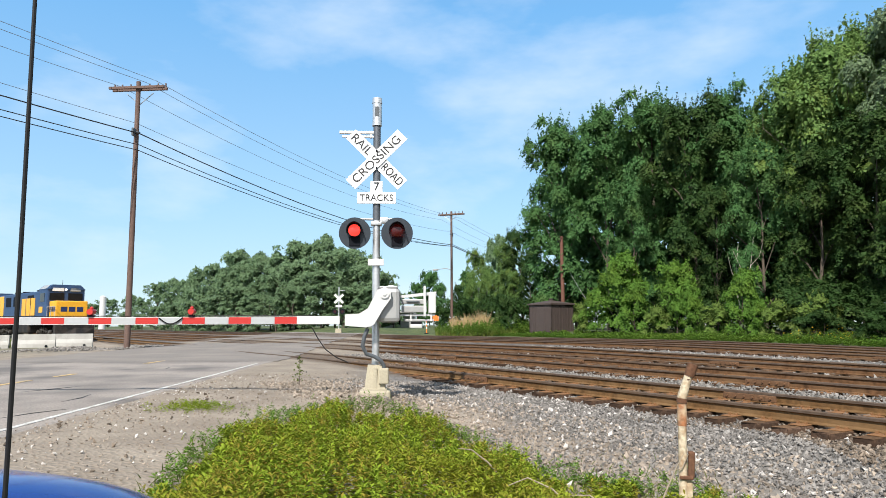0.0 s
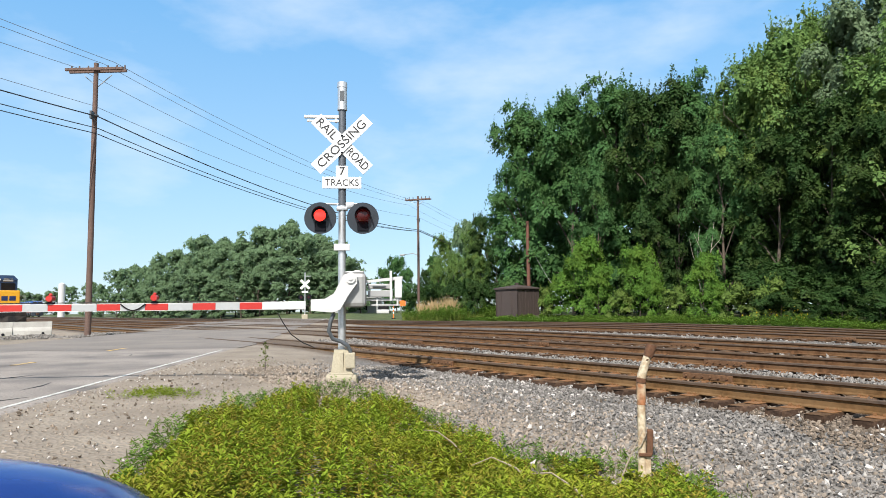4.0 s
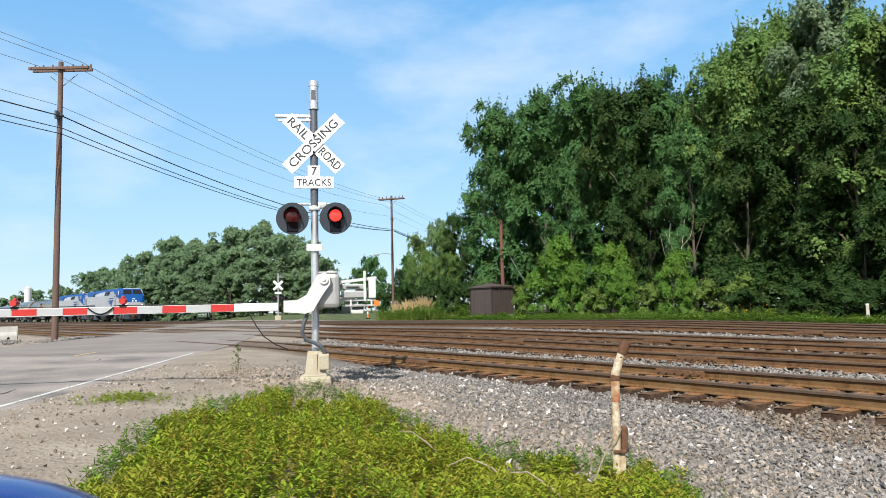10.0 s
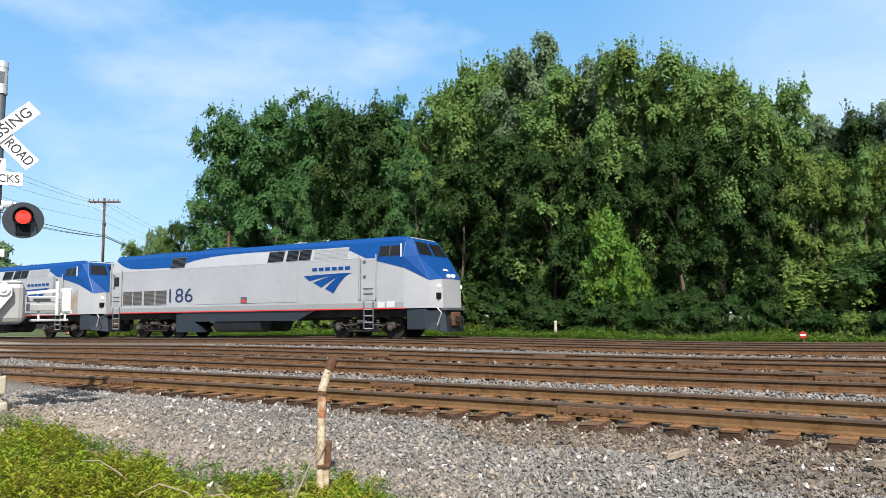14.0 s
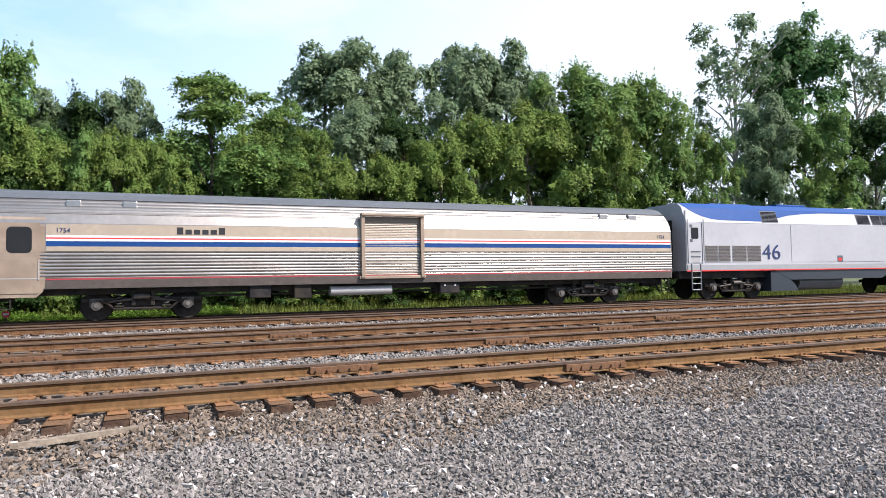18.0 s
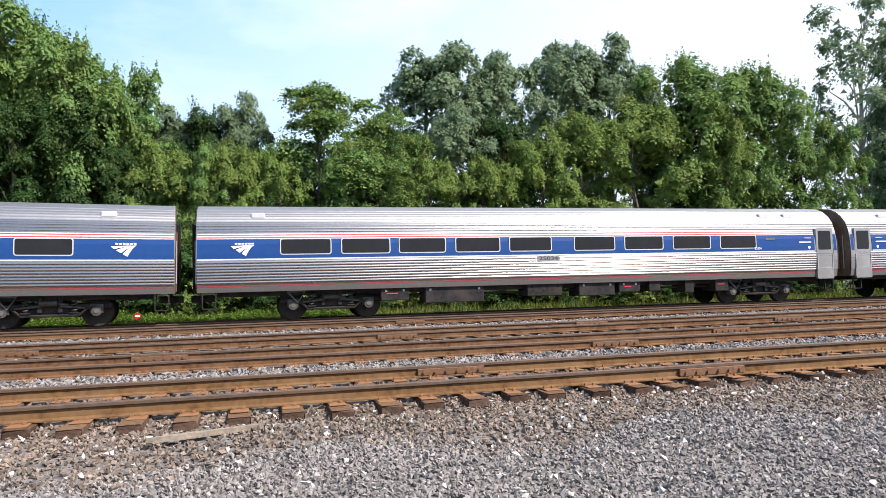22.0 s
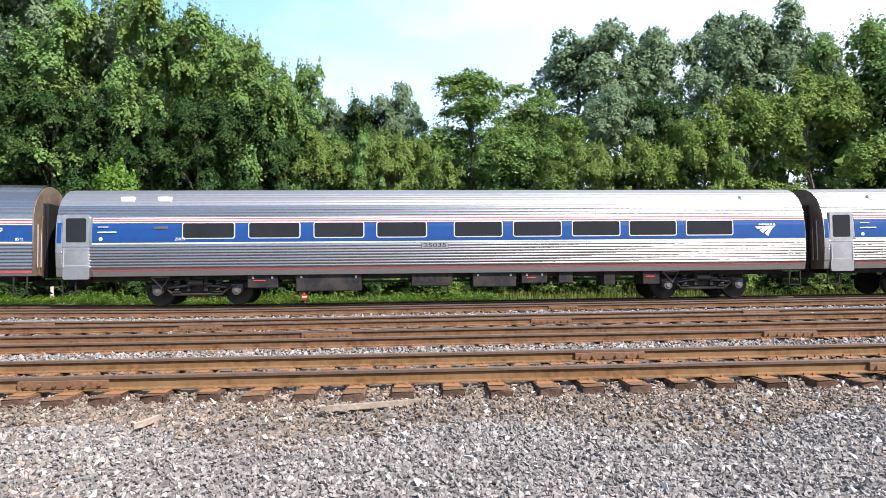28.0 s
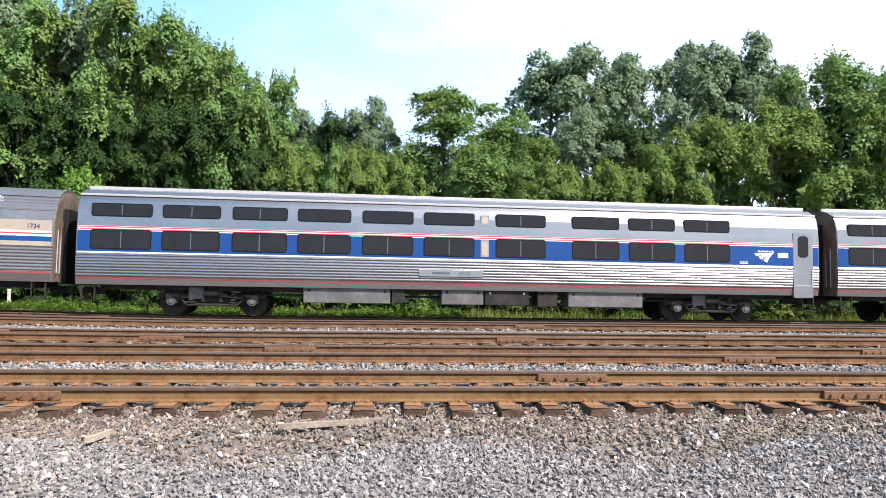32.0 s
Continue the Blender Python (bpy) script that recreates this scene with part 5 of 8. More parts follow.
def baggage_car(label, number):
    car = thing("baggage_car", label, "train car", "cars of the passenger train")
    L = 25.6
    part("body", shell(fluted(HERIT, [(1.34, 2.14), (3.30, 3.80)], 0.105), 0, L), "steel_dull", car, "weathered fluted steel body")
    a, b = 1.5, L - 0.05
    for z0, z1, mat in ((2.64, 2.98, "tan_band"), (2.30, 2.46, "blue_band"), (2.46, 2.53, "white_paint"), (2.16, 2.30, "tan_band"), (2.57, 2.64, "white_paint"), (1.29, 1.33, "red_faded"), (1.03, 1.27, "sooty_sill")):
        part("side_stripe", band(HERIT, z0, z1, a, b, 0.012, 2), mat, car)
    part("red_line", band(HERIT, 2.53, 2.57, a, b, 0.014, 1), "red_stripe", car)
    part("roof_soot", Shape().bar([(-1.06, 3.79), (-0.78, 3.98), (-0.4, 4.11), (0, 4.15), (0.4, 4.11), (0.78, 3.98), (1.06, 3.79), (1.0, 3.74), (-1.0, 3.74)], 0, L), "dark_grey", car, "sooty dark roof crown")
    for x0 in (11.5,):
        d = part("cargo_door", Shape().bar([(-1.528 - 0.010 * (k % 2), 1.30 + 0.0305 * k) for k in range(70)] + [(-1.40, 3.42), (-1.40, 1.28)], x0, x0 + 2.15), "door_steel", car, "ribbed roll-up cargo door")
        part("door_frame", Shape().box(x0 - 0.14, x0, -1.66, -1.45, 1.22, 3.48, 0.01).box(x0 + 2.15, x0 + 2.29, -1.66, -1.45, 1.22, 3.48, 0.01).box(x0 - 0.14, x0 + 2.29, -1.72, -1.45, 3.42, 3.5, 0.01).box(x0 - 0.2, x0 + 2.35, -1.62, -1.45, 1.18, 1.28, 0.01), "tan_door", d)
    part("end_panel", band(HERIT, 1.05, 3.18, 0.02, 1.48, 0.008, 8), "tan_door", car, "weathered tan vestibule side")
    part("end_skirt", Shape().plate([(0.1, 0.78), (1.25, 0.78), (1.42, 0.95), (1.46, 1.10), (0.06, 1.10)], -1.52, -1.40), "tan_door", car)
    side_door(car, HERIT, 0.25, 1.35, 3.0, "tan_door", 0.22)
    for q in range(6):
        part("word_bar", Shape().box(5.2 + 0.26 * q, 5.2 + 0.26 * q + 0.19, -1.545, -1.53, 2.70, 2.92 if q in (0, 5) else 2.85), "letter", car)
    letters(number, 0.2, "navy", car, pose(1.95, -1.545, 2.78) @ SIDE, name="car_number")
    letters(number, 0.2, "navy", car, pose(L - 0.6, -1.545, 2.78) @ SIDE, name="car_number")
    for x in (2.0, 3.6, 22.0, 23.5):
        part("roof_vent", Shape().box(x, x + 0.42, -1.28, -1.05, 3.52, 3.74, 0.03), "steel_flat", car)
    underside(car, HERIT, [(7.5, 8.2, 0.6, "underframe"), (9.0, 9.6, 0.55, "truck_grey"), (14.5, 15.3, 0.6, "underframe")], 0, L, 1.05)
    part("air_tank", Shape().rod((10.3, -1.2, 0.78), (12.6, -1.2, 0.78), 0.17, 0.17, 14), "light_grey", car, "", True)
    for x in (4.2, L - 4.2):
        bogie(car, x, 0.46, 2.7)
    vestibule_end(car, 0.0, -1, 4.0, HERIT)
    vestibule_end(car, L, 1, 4.0, HERIT)
    return car


def diner_car(label, number):
    car = thing("dining_car", label, "train car", "cars of the passenger train")
    L = 25.6
    part("body", shell(fluted(HERIT, [(1.22, 2.05), (3.05, 3.9)], 0.11), 0, L), "steel", car, "fluted stainless body")
    a, b = 0.02, L - 0.02
    part("blue_stripe", band(HERIT, 2.12, 2.66, a, b, 0.012, 1), "blue_band", car)
    part("white_stripe", band(HERIT, 2.66, 2.86, a, b, 0.012, 1), "white_paint", car)
    part("white_line", band(HERIT, 2.07, 2.12, a, b, 0.012, 1), "white_paint", car)
    for z in (2.70, 2.79):
        part("red_line", band(HERIT, z, z + 0.035, a, b, 0.016, 1), "red_stripe", car)
    part("red_line", band(HERIT, 1.13, 1.17, a, b, 0.012, 1), "red_stripe", car)
    for x in (2.65, 4.75, 6.8, 8.8, 10.75):
        window(car, HERIT, x, x + 1.25, 2.16, 2.72, "dark_grey")
    for x in (12.7, 15.7, 17.6, 19.6, 21.5):
        window(car, HERIT, x, x + (1.2 if x < 13 else 0.75), 2.16, 2.72, "dark_grey")
    side_door(car, HERIT, 22.75, 23.55, 3.0, "steel_flat", 0.17)
    part("smooth_panel", band(HERIT, 2.98, 3.20, 8.9, 16.5, 0.02, 3), "steel_flat", car)
    part("roof_hatch", Shape().box(16.8, 17.2, -1.25, -1.0, 3.5, 3.72, 0.03), "white_paint", car)
    part("roof_hatch", Shape().box(23.2, 23.8, -1.1, -0.8, 3.72, 3.86, 0.03), "white_paint", car)
    swoosh(car, 24.35, 2.40, -1.545, 0.42, "sign")
    letters(number, 0.12, "sign", car, pose(25.2, -1.545, 2.2) @ SIDE, name="car_number")
    underside(car, HERIT, [(8.3, 10.0, 0.42, "truck_grey"), (12.0, 15.4, 0.42, "underframe"), (15.4, 15.7, 0.7, "light_grey"), (16.2, 17.8, 0.72, "truck_grey")], 0, L)
    part("air_tank", Shape().rod((18.2, -1.2, 0.85), (19.8, -1.2, 0.85), 0.17, 0.17, 14), "light_grey", car, "", True)
    for x in (4.2, L - 4.2):
        bogie(car, x)
    vestibule_end(car, 0.0, -1, 4.0, HERIT)
    vestibule_end(car, L, 1, 4.0, HERIT)
    return car


def locomotive(label, number):
    """A wedge-nosed diesel; local x from 0 at its rear end to 20.8 at the nose."""
    car = thing("diesel_locomotive", label, "locomotive", "locomotives of the passenger train")
    W, zt, zs, zb, ze, we = 1.52, 4.35, 1.30, 3.47, 4.14, 1.31        # half width, roof, sill, shoulder's foot and edge
    xn = 19.3                                                        # where the nose begins
    sec = [(-W, zs), (-W, zb), (-we, ze), (-1.05, zt), (1.05, zt), (we, ze), (W, zb), (W, zs)]
    vs, fs = [], []
    for x, top in ((0.42, zt), (17.6, zt), (xn, zt - 0.05)):
        k = (top - zs) / (zt - zs)
        vs += [(x, y, zs + (z - zs) * k) for y, z in sec]
    n = len(sec)
    nose_hi = [(20.48, -1.36, zs), (20.45, -1.36, 2.42), (19.92, -1.33, 3.42), (19.46, -1.04, 4.22), (19.46, 1.04, 4.22), (19.92, 1.33, 3.42), (20.45, 1.36, 2.42), (20.48, 1.36, zs)]
    vs += nose_hi
    front = [(20.78, -0.80, zs), (20.74, -0.80, 2.50), (20.74, 0.80, 2.50), (20.78, 0.80, zs)]
    for i in range(3):
        fs += [(i * n + k, i * n + (k + 1) % n, (i + 1) * n + (k + 1) % n, (i + 1) * n + k) for k in range(n) if i < 2 or k not in (1, 5)]
    f0, m = 3 * n, 4 * n
    fs += [(2 * n + 1, f0 + 1, f0 + 2), (2 * n + 1, f0 + 2, 2 * n + 2), (2 * n + 6, f0 + 6, f0 + 5), (2 * n + 6, f0 + 5, 2 * n + 5)]
    vs += front
    fs += [tuple(range(n)), (f0, f0 + 1, m + 1, m), (f0 + 6, f0 + 7, m + 3, m + 2), (m, m + 1, m + 2, m + 3), (f0 + 1, f0 + 2, m + 1), (f0 + 5, f0 + 6, m + 2), (f0 + 2, f0 + 3, f0 + 4, f0 + 5), (f0 + 2, f0 + 5, m + 2, m + 1), (f0, m, m + 3, f0 + 7)]
    part("body", Shape().add(vs, fs), "loco_silver", car, "silver body with wedge nose")
    y = -W - 0.012

    def slope(z, off=0.008):
        """The side's face at a height above the shoulder's foot."""
        return -(W - (W - we) * max(0.0, z - zb) / (ze - zb)) - off

    def skin(*outlines, off=0.008):
        sh = Shape()
        for o in outlines:
            sh.add([(x, slope(z, off), z) for x, z in o], [tuple(range(len(o)))])
        return sh

    def board(x0, x1, z0, z1, off, depth=0.05):
        """A flat panel that leans with the shoulder."""
        a, b = slope(z0, off), slope(z1, off)
        v = [(x0, a, z0), (x1, a, z0), (x1, b, z1), (x0, b, z1)]
        return Shape().add(v + [(p, q + depth, r) for p, q, r in v], [(0, 1, 2, 3), (4, 7, 6, 5), (0, 4, 5, 1), (1, 5, 6, 2), (2, 6, 7, 3), (3, 7, 4, 0)])
    # the upper edge of the white crest, which the blue roof colour follows
    crest = [(6.15, 3.73), (6.9, 3.88), (7.9, 3.98), (9.2, 4.045), (10.6, 4.06), (12.6, 4.05), (14.5, 4.0), (15.6, 3.95), (16.45, 3.84), (17.35, zb)]
    rear = [(0.62, ze), (0.80, 4.03), (1.1, 3.88), (1.5, 3.74), (2.0, 3.63), (2.6, 3.585), (5.2, 3.56), (6.15, 3.73)]
    part("blue_shoulder", skin(rear + [(6.15, ze)], crest + [(xn, zb), (xn, ze), (6.15, ze)]).add([(0.62, -we - 0.008, ze), (17.6, -we - 0.008, ze), (xn, -we - 0.008, ze - 0.045), (xn, -1.058, zt - 0.042), (17.6, -1.058, zt + 0.008), (0.46, -1.058, zt + 0.008)], [(0, 1, 4, 5), (1, 2, 3, 4)]), "loco_blue", car, "blue roof shoulder that sweeps down behind")
    part("roof_top", Shape().box(0.44, xn - 0.3, -1.05, 1.05, zt - 0.03, zt + 0.006, 0.0), "loco_blue", car)
    part("side_seam", Shape().box(0.46, 17.0, -W - 0.006, -W + 0.01, zb - 0.012, zb + 0.002), "light_grey", car)
    part("roof_fan", Shape().box(6.9, 8.9, -0.8, 0.8, zt, zt + 0.14, 0.03), "loco_blue", car)
    part("roof_fan", Shape().box(2.6, 5.2, -0.8, 0.8, zt, zt + 0.08, 0.03), "loco_blue", car)
    part("horn", Shape().rod((12.5, -0.4, zt + 0.10), (12.9, -0.4, zt + 0.10), 0.04, 0.07, 10).rod((12.5, -0.2, zt + 0.10), (13.0, -0.2, zt + 0.10), 0.04, 0.07, 10).box(12.4, 12.6, -0.5, -0.1, zt, zt + 0.10), "light_grey", car, "", True)
    # blue cab side and nose
    part("cab_blue", Shape().plate([(17.35, zb), (18.0, 3.30), (xn, 2.97), (xn, zb)], y + 0.002, y + 0.02), "loco_blue", car)
    nb = Shape()
    fwd = Vector((0.014, 0, 0.012))
    nose_side = [Vector(p) + Vector((0.008, -0.010, 0.006)) for p in ((xn, -W, 2.97), (20.45, -1.36, 2.42), (19.92, -1.33, 3.42), (19.46, -1.04, 4.22), (xn, -1.05, 4.29), (xn, -we, 4.09), (xn, -W, 3.44))]
    nb.add(nose_side, [(0, 1, 6), (6, 1, 2), (6, 2, 5), (5, 2, 3), (5, 3, 4)])
    for sy in (-1, 1):
        nb.add([Vector(p) + fwd for p in ((20.45, sy * 1.36, 2.42), (20.74, sy * 0.80, 2.50), (19.92, sy * 1.33, 3.42))], [(0, 1, 2)])
    for q in (((20.74, -0.80, 2.50), (20.74, 0.80, 2.50), (19.92, 1.33, 3.42), (19.92, -1.33, 3.42)), ((19.92, -1.33, 3.42), (19.92, 1.33, 3.42), (19.46, 1.04, 4.22), (19.46, -1.04, 4.22))):
        nb.add([Vector(p) + fwd for p in q], [(0, 1, 2, 3)])
    part("nose_blue", nb, "loco_blue", car, "blue nose and cab front")
    for sy in (-1, 1):
        part("windscreen", Shape().add([Vector(p) + Vector((0.03, 0, 0.02)) for p in ((19.86, sy * 0.1, 3.52), (19.86, sy * 1.16, 3.52), (19.55, sy * 1.0, 4.06), (19.55, sy * 0.1, 4.06))], [(0, 1, 2, 3)]), "dark_glass", car, "dark windscreen")
    for sy in (-0.2, 0.2):
        part("headlight", Shape().rod((20.66, sy, 2.66), (20.78, sy, 2.62), 0.065, 0.065, 14), "headlight", car, "round lit headlight", True)
    for sy in (-1, 1):
        part("ditch_light", Shape().rod((20.52, sy * 0.95, 2.2), (20.72, sy * 0.95, 2.2), 0.065, 0.065, 12), "headlight", car)
        part("step_box", Shape().box(20.5, 20.73, sy * 0.95 - 0.14, sy * 0.95 + 0.14, 1.66, 1.92, 0.02), "black", car)
    part("nose_mark", Shape().add([Vector(p) + Vector((0.025, 0, 0.02)) for p in ((20.46, -0.22, 2.84), (20.46, 0.22, 2.84), (20.38, 0.18, 2.93), (20.38, -0.14, 2.93))], [(0, 1, 2, 3)]), "sign", car)
    # side fittings
    part("side_window", board(18.05, 19.12, 3.49, 3.93, 0.018), "dark_glass", car, "cab side window")
    part("window_bar", board(18.57, 18.60, 3.49, 3.93, 0.024), "dark_grey", car)
    part("mirror", Shape().box(19.16, 19.22, -1.56, -1.50, 3.42, 3.98, 0.01), "white_paint", car)
    for a, b, z0, z1, name in ((1.50, 2.28, 1.68, 2.45, "grille"), (2.31, 3.04, 1.68, 2.45, "grille"), (3.16, 4.03, 1.68, 2.45, "grille"), (4.06, 4.94, 1.68, 2.45, "grille"), (5.12, 6.17, 3.52, 4.07, "vent"), (11.75, 12.72, 3.51, 4.03, "vent"), (12.88, 13.58, 3.51, 4.03, "vent"), (13.62, 14.32, 3.51, 4.03, "vent"), (14.5, 16.4, 3.53, 4.0, "louvre")):
        fr = part(name, board(a, b, z0, z1, 0.016), "light_grey" if name != "vent" else "dark_grey", car)
        sl = Shape()
        nz = int((z1 - z0) / 0.065)
        for k in range(nz):
            zc = z0 + 0.03 + (z1 - z0 - 0.06) * (k + 0.5) / nz
            sl.box(a + 0.03, b - 0.03, slope(zc, 0.030), slope(zc, 0.010), zc - 0.020, zc + 0.020)
        part("slats", sl, {"grille": "grille", "vent": "black", "louvre": "loco_silver"}[name], fr)
    for d0, d1 in ((0.55, 1.35), (17.14, 17.90)):
        dr = part("crew_door", Shape().box(d0, d1, y - 0.006, y + 0.03, 1.64, 3.44, 0.02), "loco_silver", car)
        part("door_gap", Shape().box(d0 - 0.02, d0, y - 0.008, y + 0.03, 1.64, 3.44), "dark_grey", dr)
        part("door_gap", Shape().box(d1, d1 + 0.02, y - 0.008, y + 0.03, 1.64, 3.44), "dark_grey", dr)
        part("step_well", Shape().box(d0 + 0.16, d1 - 0.14, y - 0.009, y + 0.02, 1.66, 2.15, 0.01), "light_grey", dr)
        for k in range(2):
            part("step_tread", Shape().box(d0 + 0.14, d1 - 0.12, y - 0.03, y + 0.01, 1.92 + 0.22 * k, 1.96 + 0.22 * k), "dark_grey", dr)
        for zl in (2.58, 3.22):
            part("door_latch", Shape().box(d0 + 0.1, d0 + 0.26, y - 0.012, y + 0.01, zl, zl + 0.14, 0.01), "dark_grey", dr)
        for gx_ in (d0 - 0.06, d1 + 0.06):
            part("grab_rail", Shape().rod((gx_, y - 0.06, 1.72), (gx_, y - 0.06, 3.6), 0.028, 0.028, 8), "light_grey", dr, "", True)
        for k in range(4):
            part("ladder_rung", Shape().box(d0 + 0.15, d1 - 0.12, y - 0.02, y + 0.02, 0.45 + 0.27 * k, 0.49 + 0.27 * k), "light_grey", dr)
        for gx_ in (d0 + 0.13, d1 - 0.15):
            part("ladder_rail", Shape().box(gx_, gx_ + 0.05, y - 0.022, y + 0.018, 0.45, 1.6), "dark_grey", dr)
    part("door_window", Shape().plate(rounded(0.72, 1.15, 2.72, 3.22, 0.08), y - 0.012, y), "dark_glass", car)
    part("side_panel", Shape().box(6.95, 13.6, y - 0.003, y + 0.01, 1.66, 3.42), "loco_silver", car)
    part("fuel_hatch", Shape().plate(rounded(10.1, 10.5, 1.66, 1.96, 0.04), y - 0.007, y), "dark_grey", car)
    part("filler_cap", Shape().box(10.17, 10.42, y - 0.012, y, 1.70, 1.84, 0.01), "red_stripe", car)
    letters(number, 1.0, "navy", car, pose(5.86 if len(number) > 2 else 5.62, y - 0.010, 2.10) @ SIDE, name="unit_number", bold=-0.004, width=1.70 if len(number) > 2 else 1.16)
    swoosh(car, 15.37, 2.64, y - 0.006, 1.46, "loco_blue", 0.70, (0.36, 0.50))
    part("grey_skirt", Shape().box(0.44, xn, y - 0.002, y + 0.02, 1.32, 1.55), "loco_skirt", car)
    part("red_line", Shape().box(0.44, xn + 0.05, y - 0.006, y + 0.02, 1.275, 1.325), "red_stripe", car)
    part("dark_sill", Shape().plate([(5.9, 1.27), (14.6, 1.27), (13.5, 0.82), (6.9, 0.82)], -1.47, 1.47), "slate", car)
    part("pilot", Shape().box(19.38, 20.3, -1.42, 1.42, 0.42, 1.26, 0.04).add([(20.3, -1.4, 0.45), (20.9, -0.7, 0.3), (20.9, 0.7, 0.3), (20.3, 1.4, 0.45), (20.3, -1.4, 1.2), (20.8, -0.7, 1.2), (20.8, 0.7, 1.2), (20.3, 1.4, 1.2)], [(0, 1, 5, 4), (1, 2, 6, 5), (2, 3, 7, 6), (4, 5, 6, 7), (0, 3, 2, 1)]), "slate", car, "grey front pilot")
    part("battery_box", Shape().plate([(5.6, 0.30), (7.4, 0.30), (7.2, 0.6), (6.3, 1.22), (5.6, 1.22)], -1.46, -0.7), "slate", car)
    for gy_ in (-0.75, 0.75):
        part("fuel_tank", Shape().rod((7.9, gy_, 0.68), (11.0, gy_, 0.68), 0.38, 0.38, 18), "dark_grey", car, "", True)
    part("frame", Shape().box(0.3, 20.0, -1.2, 1.2, 0.95, 1.3, 0.02), "underframe", car)
    for gx_ in (20.7, -0.3):
        part("coupler", Shape().box(gx_, gx_ + 0.48, -0.14, 0.14, 0.7, 0.95, 0.03), "underframe", car)
    part("anticlimber", Shape().box(20.55, 20.95, -0.85, 0.85, 1.19, 1.31, 0.03), "dark_grey", car)
    part("coupler_pocket", Shape().box(20.84, 20.98, -0.34, 0.34, 0.55, 1.12, 0.03), "rust", car, "rusty coupler pocket")
    for gy_ in (-0.55, 0.55):
        part("air_hose", Shape().tube([(20.88, gy_, 1.0), (21.02, gy_, 0.8), (20.98, gy_ * 0.9, 0.45)], 0.03, 6), "rubber", car)
    part("snow_rail", Shape().tube([(20.8, -1.35, 1.3), (21.0, -1.35, 1.1), (20.8, -1.35, 0.6)], 0.03, 6), "light_grey", car)
    part("marker_plate", Shape().box(18.0, 18.36, y - 0.012, y, 1.34, 1.58), "white_paint", car)
    part("marker_plate", Shape().box(18.46, 18.86, y - 0.012, y, 1.34, 1.60), "white_paint", car)
    part("gangway", Shape().box(0.10, 0.42, -0.7, 0.7, 1.2, 3.6, 0.03), "rubber", car)
    part("rear_post", Shape().box(0.40, 0.50, -W - 0.014, -W + 0.06, zs, 4.0, 0.02), "light_grey", car)
    for x in (3.7, 17.03):
        bogie(car, x, 0.51, 2.74)
    return car


COACH_WINDOWS = [(4.05, 5.7), (6.2, 7.85), (8.35, 9.98), (10.45, 12.1), (13.08, 14.7), (15.12, 16.76), (17.18, 18.83), (19.2, 20.85), (21.25, 22.9)]
CAFE_WINDOWS = [(4.0, 5.7), (6.1, 7.8), (8.25, 9.95), (14.95, 16.55), (17.0, 18.6), (19.05, 20.6), (21.1, 22.65)]
COACH_LABEL = "stainless steel coach with dark blue window stripe"
V_LABEL = "tall silver sleeping coach with two rows of windows"
train = []          # (thing, distance of its rear end behind the nose)
s = 20.75
train.append((locomotive("silver and blue diesel locomotive with a wedge nose", "186"), s))
s += 21.35
second = locomotive("second silver and blue diesel locomotive, dusty nose", "46")
part("dust_film", Shape().plate([(16.6, 1.56), (19.28, 1.56), (19.28, 2.62), (18.6, 2.35), (18.0, 1.95), (17.4, 1.72)], -1.546, -1.535), "dust", second, "brown road dust on the lower nose")
train.append((second, s))
for c, _ in train:
    c.scale.x = 0.988          # 20.5 m from the rear wall to the nose
s = 41.8
for kind in "BVCrFCCCCDVVB":
    long = kind == "V" and s > 200          # the two rear sleepers are a little longer
    s += 26.25 if long else 26.03
    if kind == "B":
        c = baggage_car("weathered tan and steel baggage car with roll-up door", "1754" if s < 200 else "1734")
    elif kind == "V":
        c = sleeper_coach(V_LABEL, "62013" if s < 200 else "62020")
    elif kind == "D":
        c = diner_car("fluted stainless dining car with blue window stripe", "8512")
    elif kind == "F":
        c = tube_coach("stainless cafe car with few windows and blue stripe", CAFE_WINDOWS, "28020")
    elif kind == "r":
        c = tube_coach(COACH_LABEL + ", door at its front", COACH_WINDOWS, "25034", True)
    else:
        c = tube_coach(COACH_LABEL, COACH_WINDOWS, "25042" if s < 140 else "25035")
    c.scale.x = 0.996 if long else 0.989          # body length 25.3 m
    train.append((c, s))


def car_rows(back, length=25.6):
    rows = []
    for k in range(0, 65):
        t = k / 2
        x = 104.25 + 20.08 * (t - 20) - back
        ends = []
        for q in (x, x + length):
            y = TRAIN_Y + float(bend_far(q))
            ends.append(Vector((q, y, 0.03 + float(lift(q, y)))))
        d = ends[1] - ends[0]
        rows.append((t, pose(*ends[0], 0, -math.degrees(math.atan2(d.z, d.x)), math.degrees(math.atan2(d.y, d.x)))))
    return rows

# ---- trees ----
def leaf_quads(rs, centres, normals, size, aspect=1.5):
    """A small leaf spray at each centre, facing roughly along its normal."""
    n = len(centres)
    nr = normals / (np.linalg.norm(normals, axis=1, keepdims=True) + 1e-9)
    t = np.cross(nr, rs.normal(size=(n, 3)))
    t /= np.linalg.norm(t, axis=1, keepdims=True) + 1e-9
    b = np.cross(nr, t)
    s = (size * rs.uniform(0.6, 1.4, n))[:, None]
    a, c = t * s * aspect * 0.5, b * s * 0.5
    dip = nr * s * 0.18
    v = np.stack([centres - a, centres - c * 0.9 + dip, centres + a, centres + c * 0.9 + dip], 1).reshape(-1, 3)
    return v, np.arange(4 * n).reshape(n, 4)


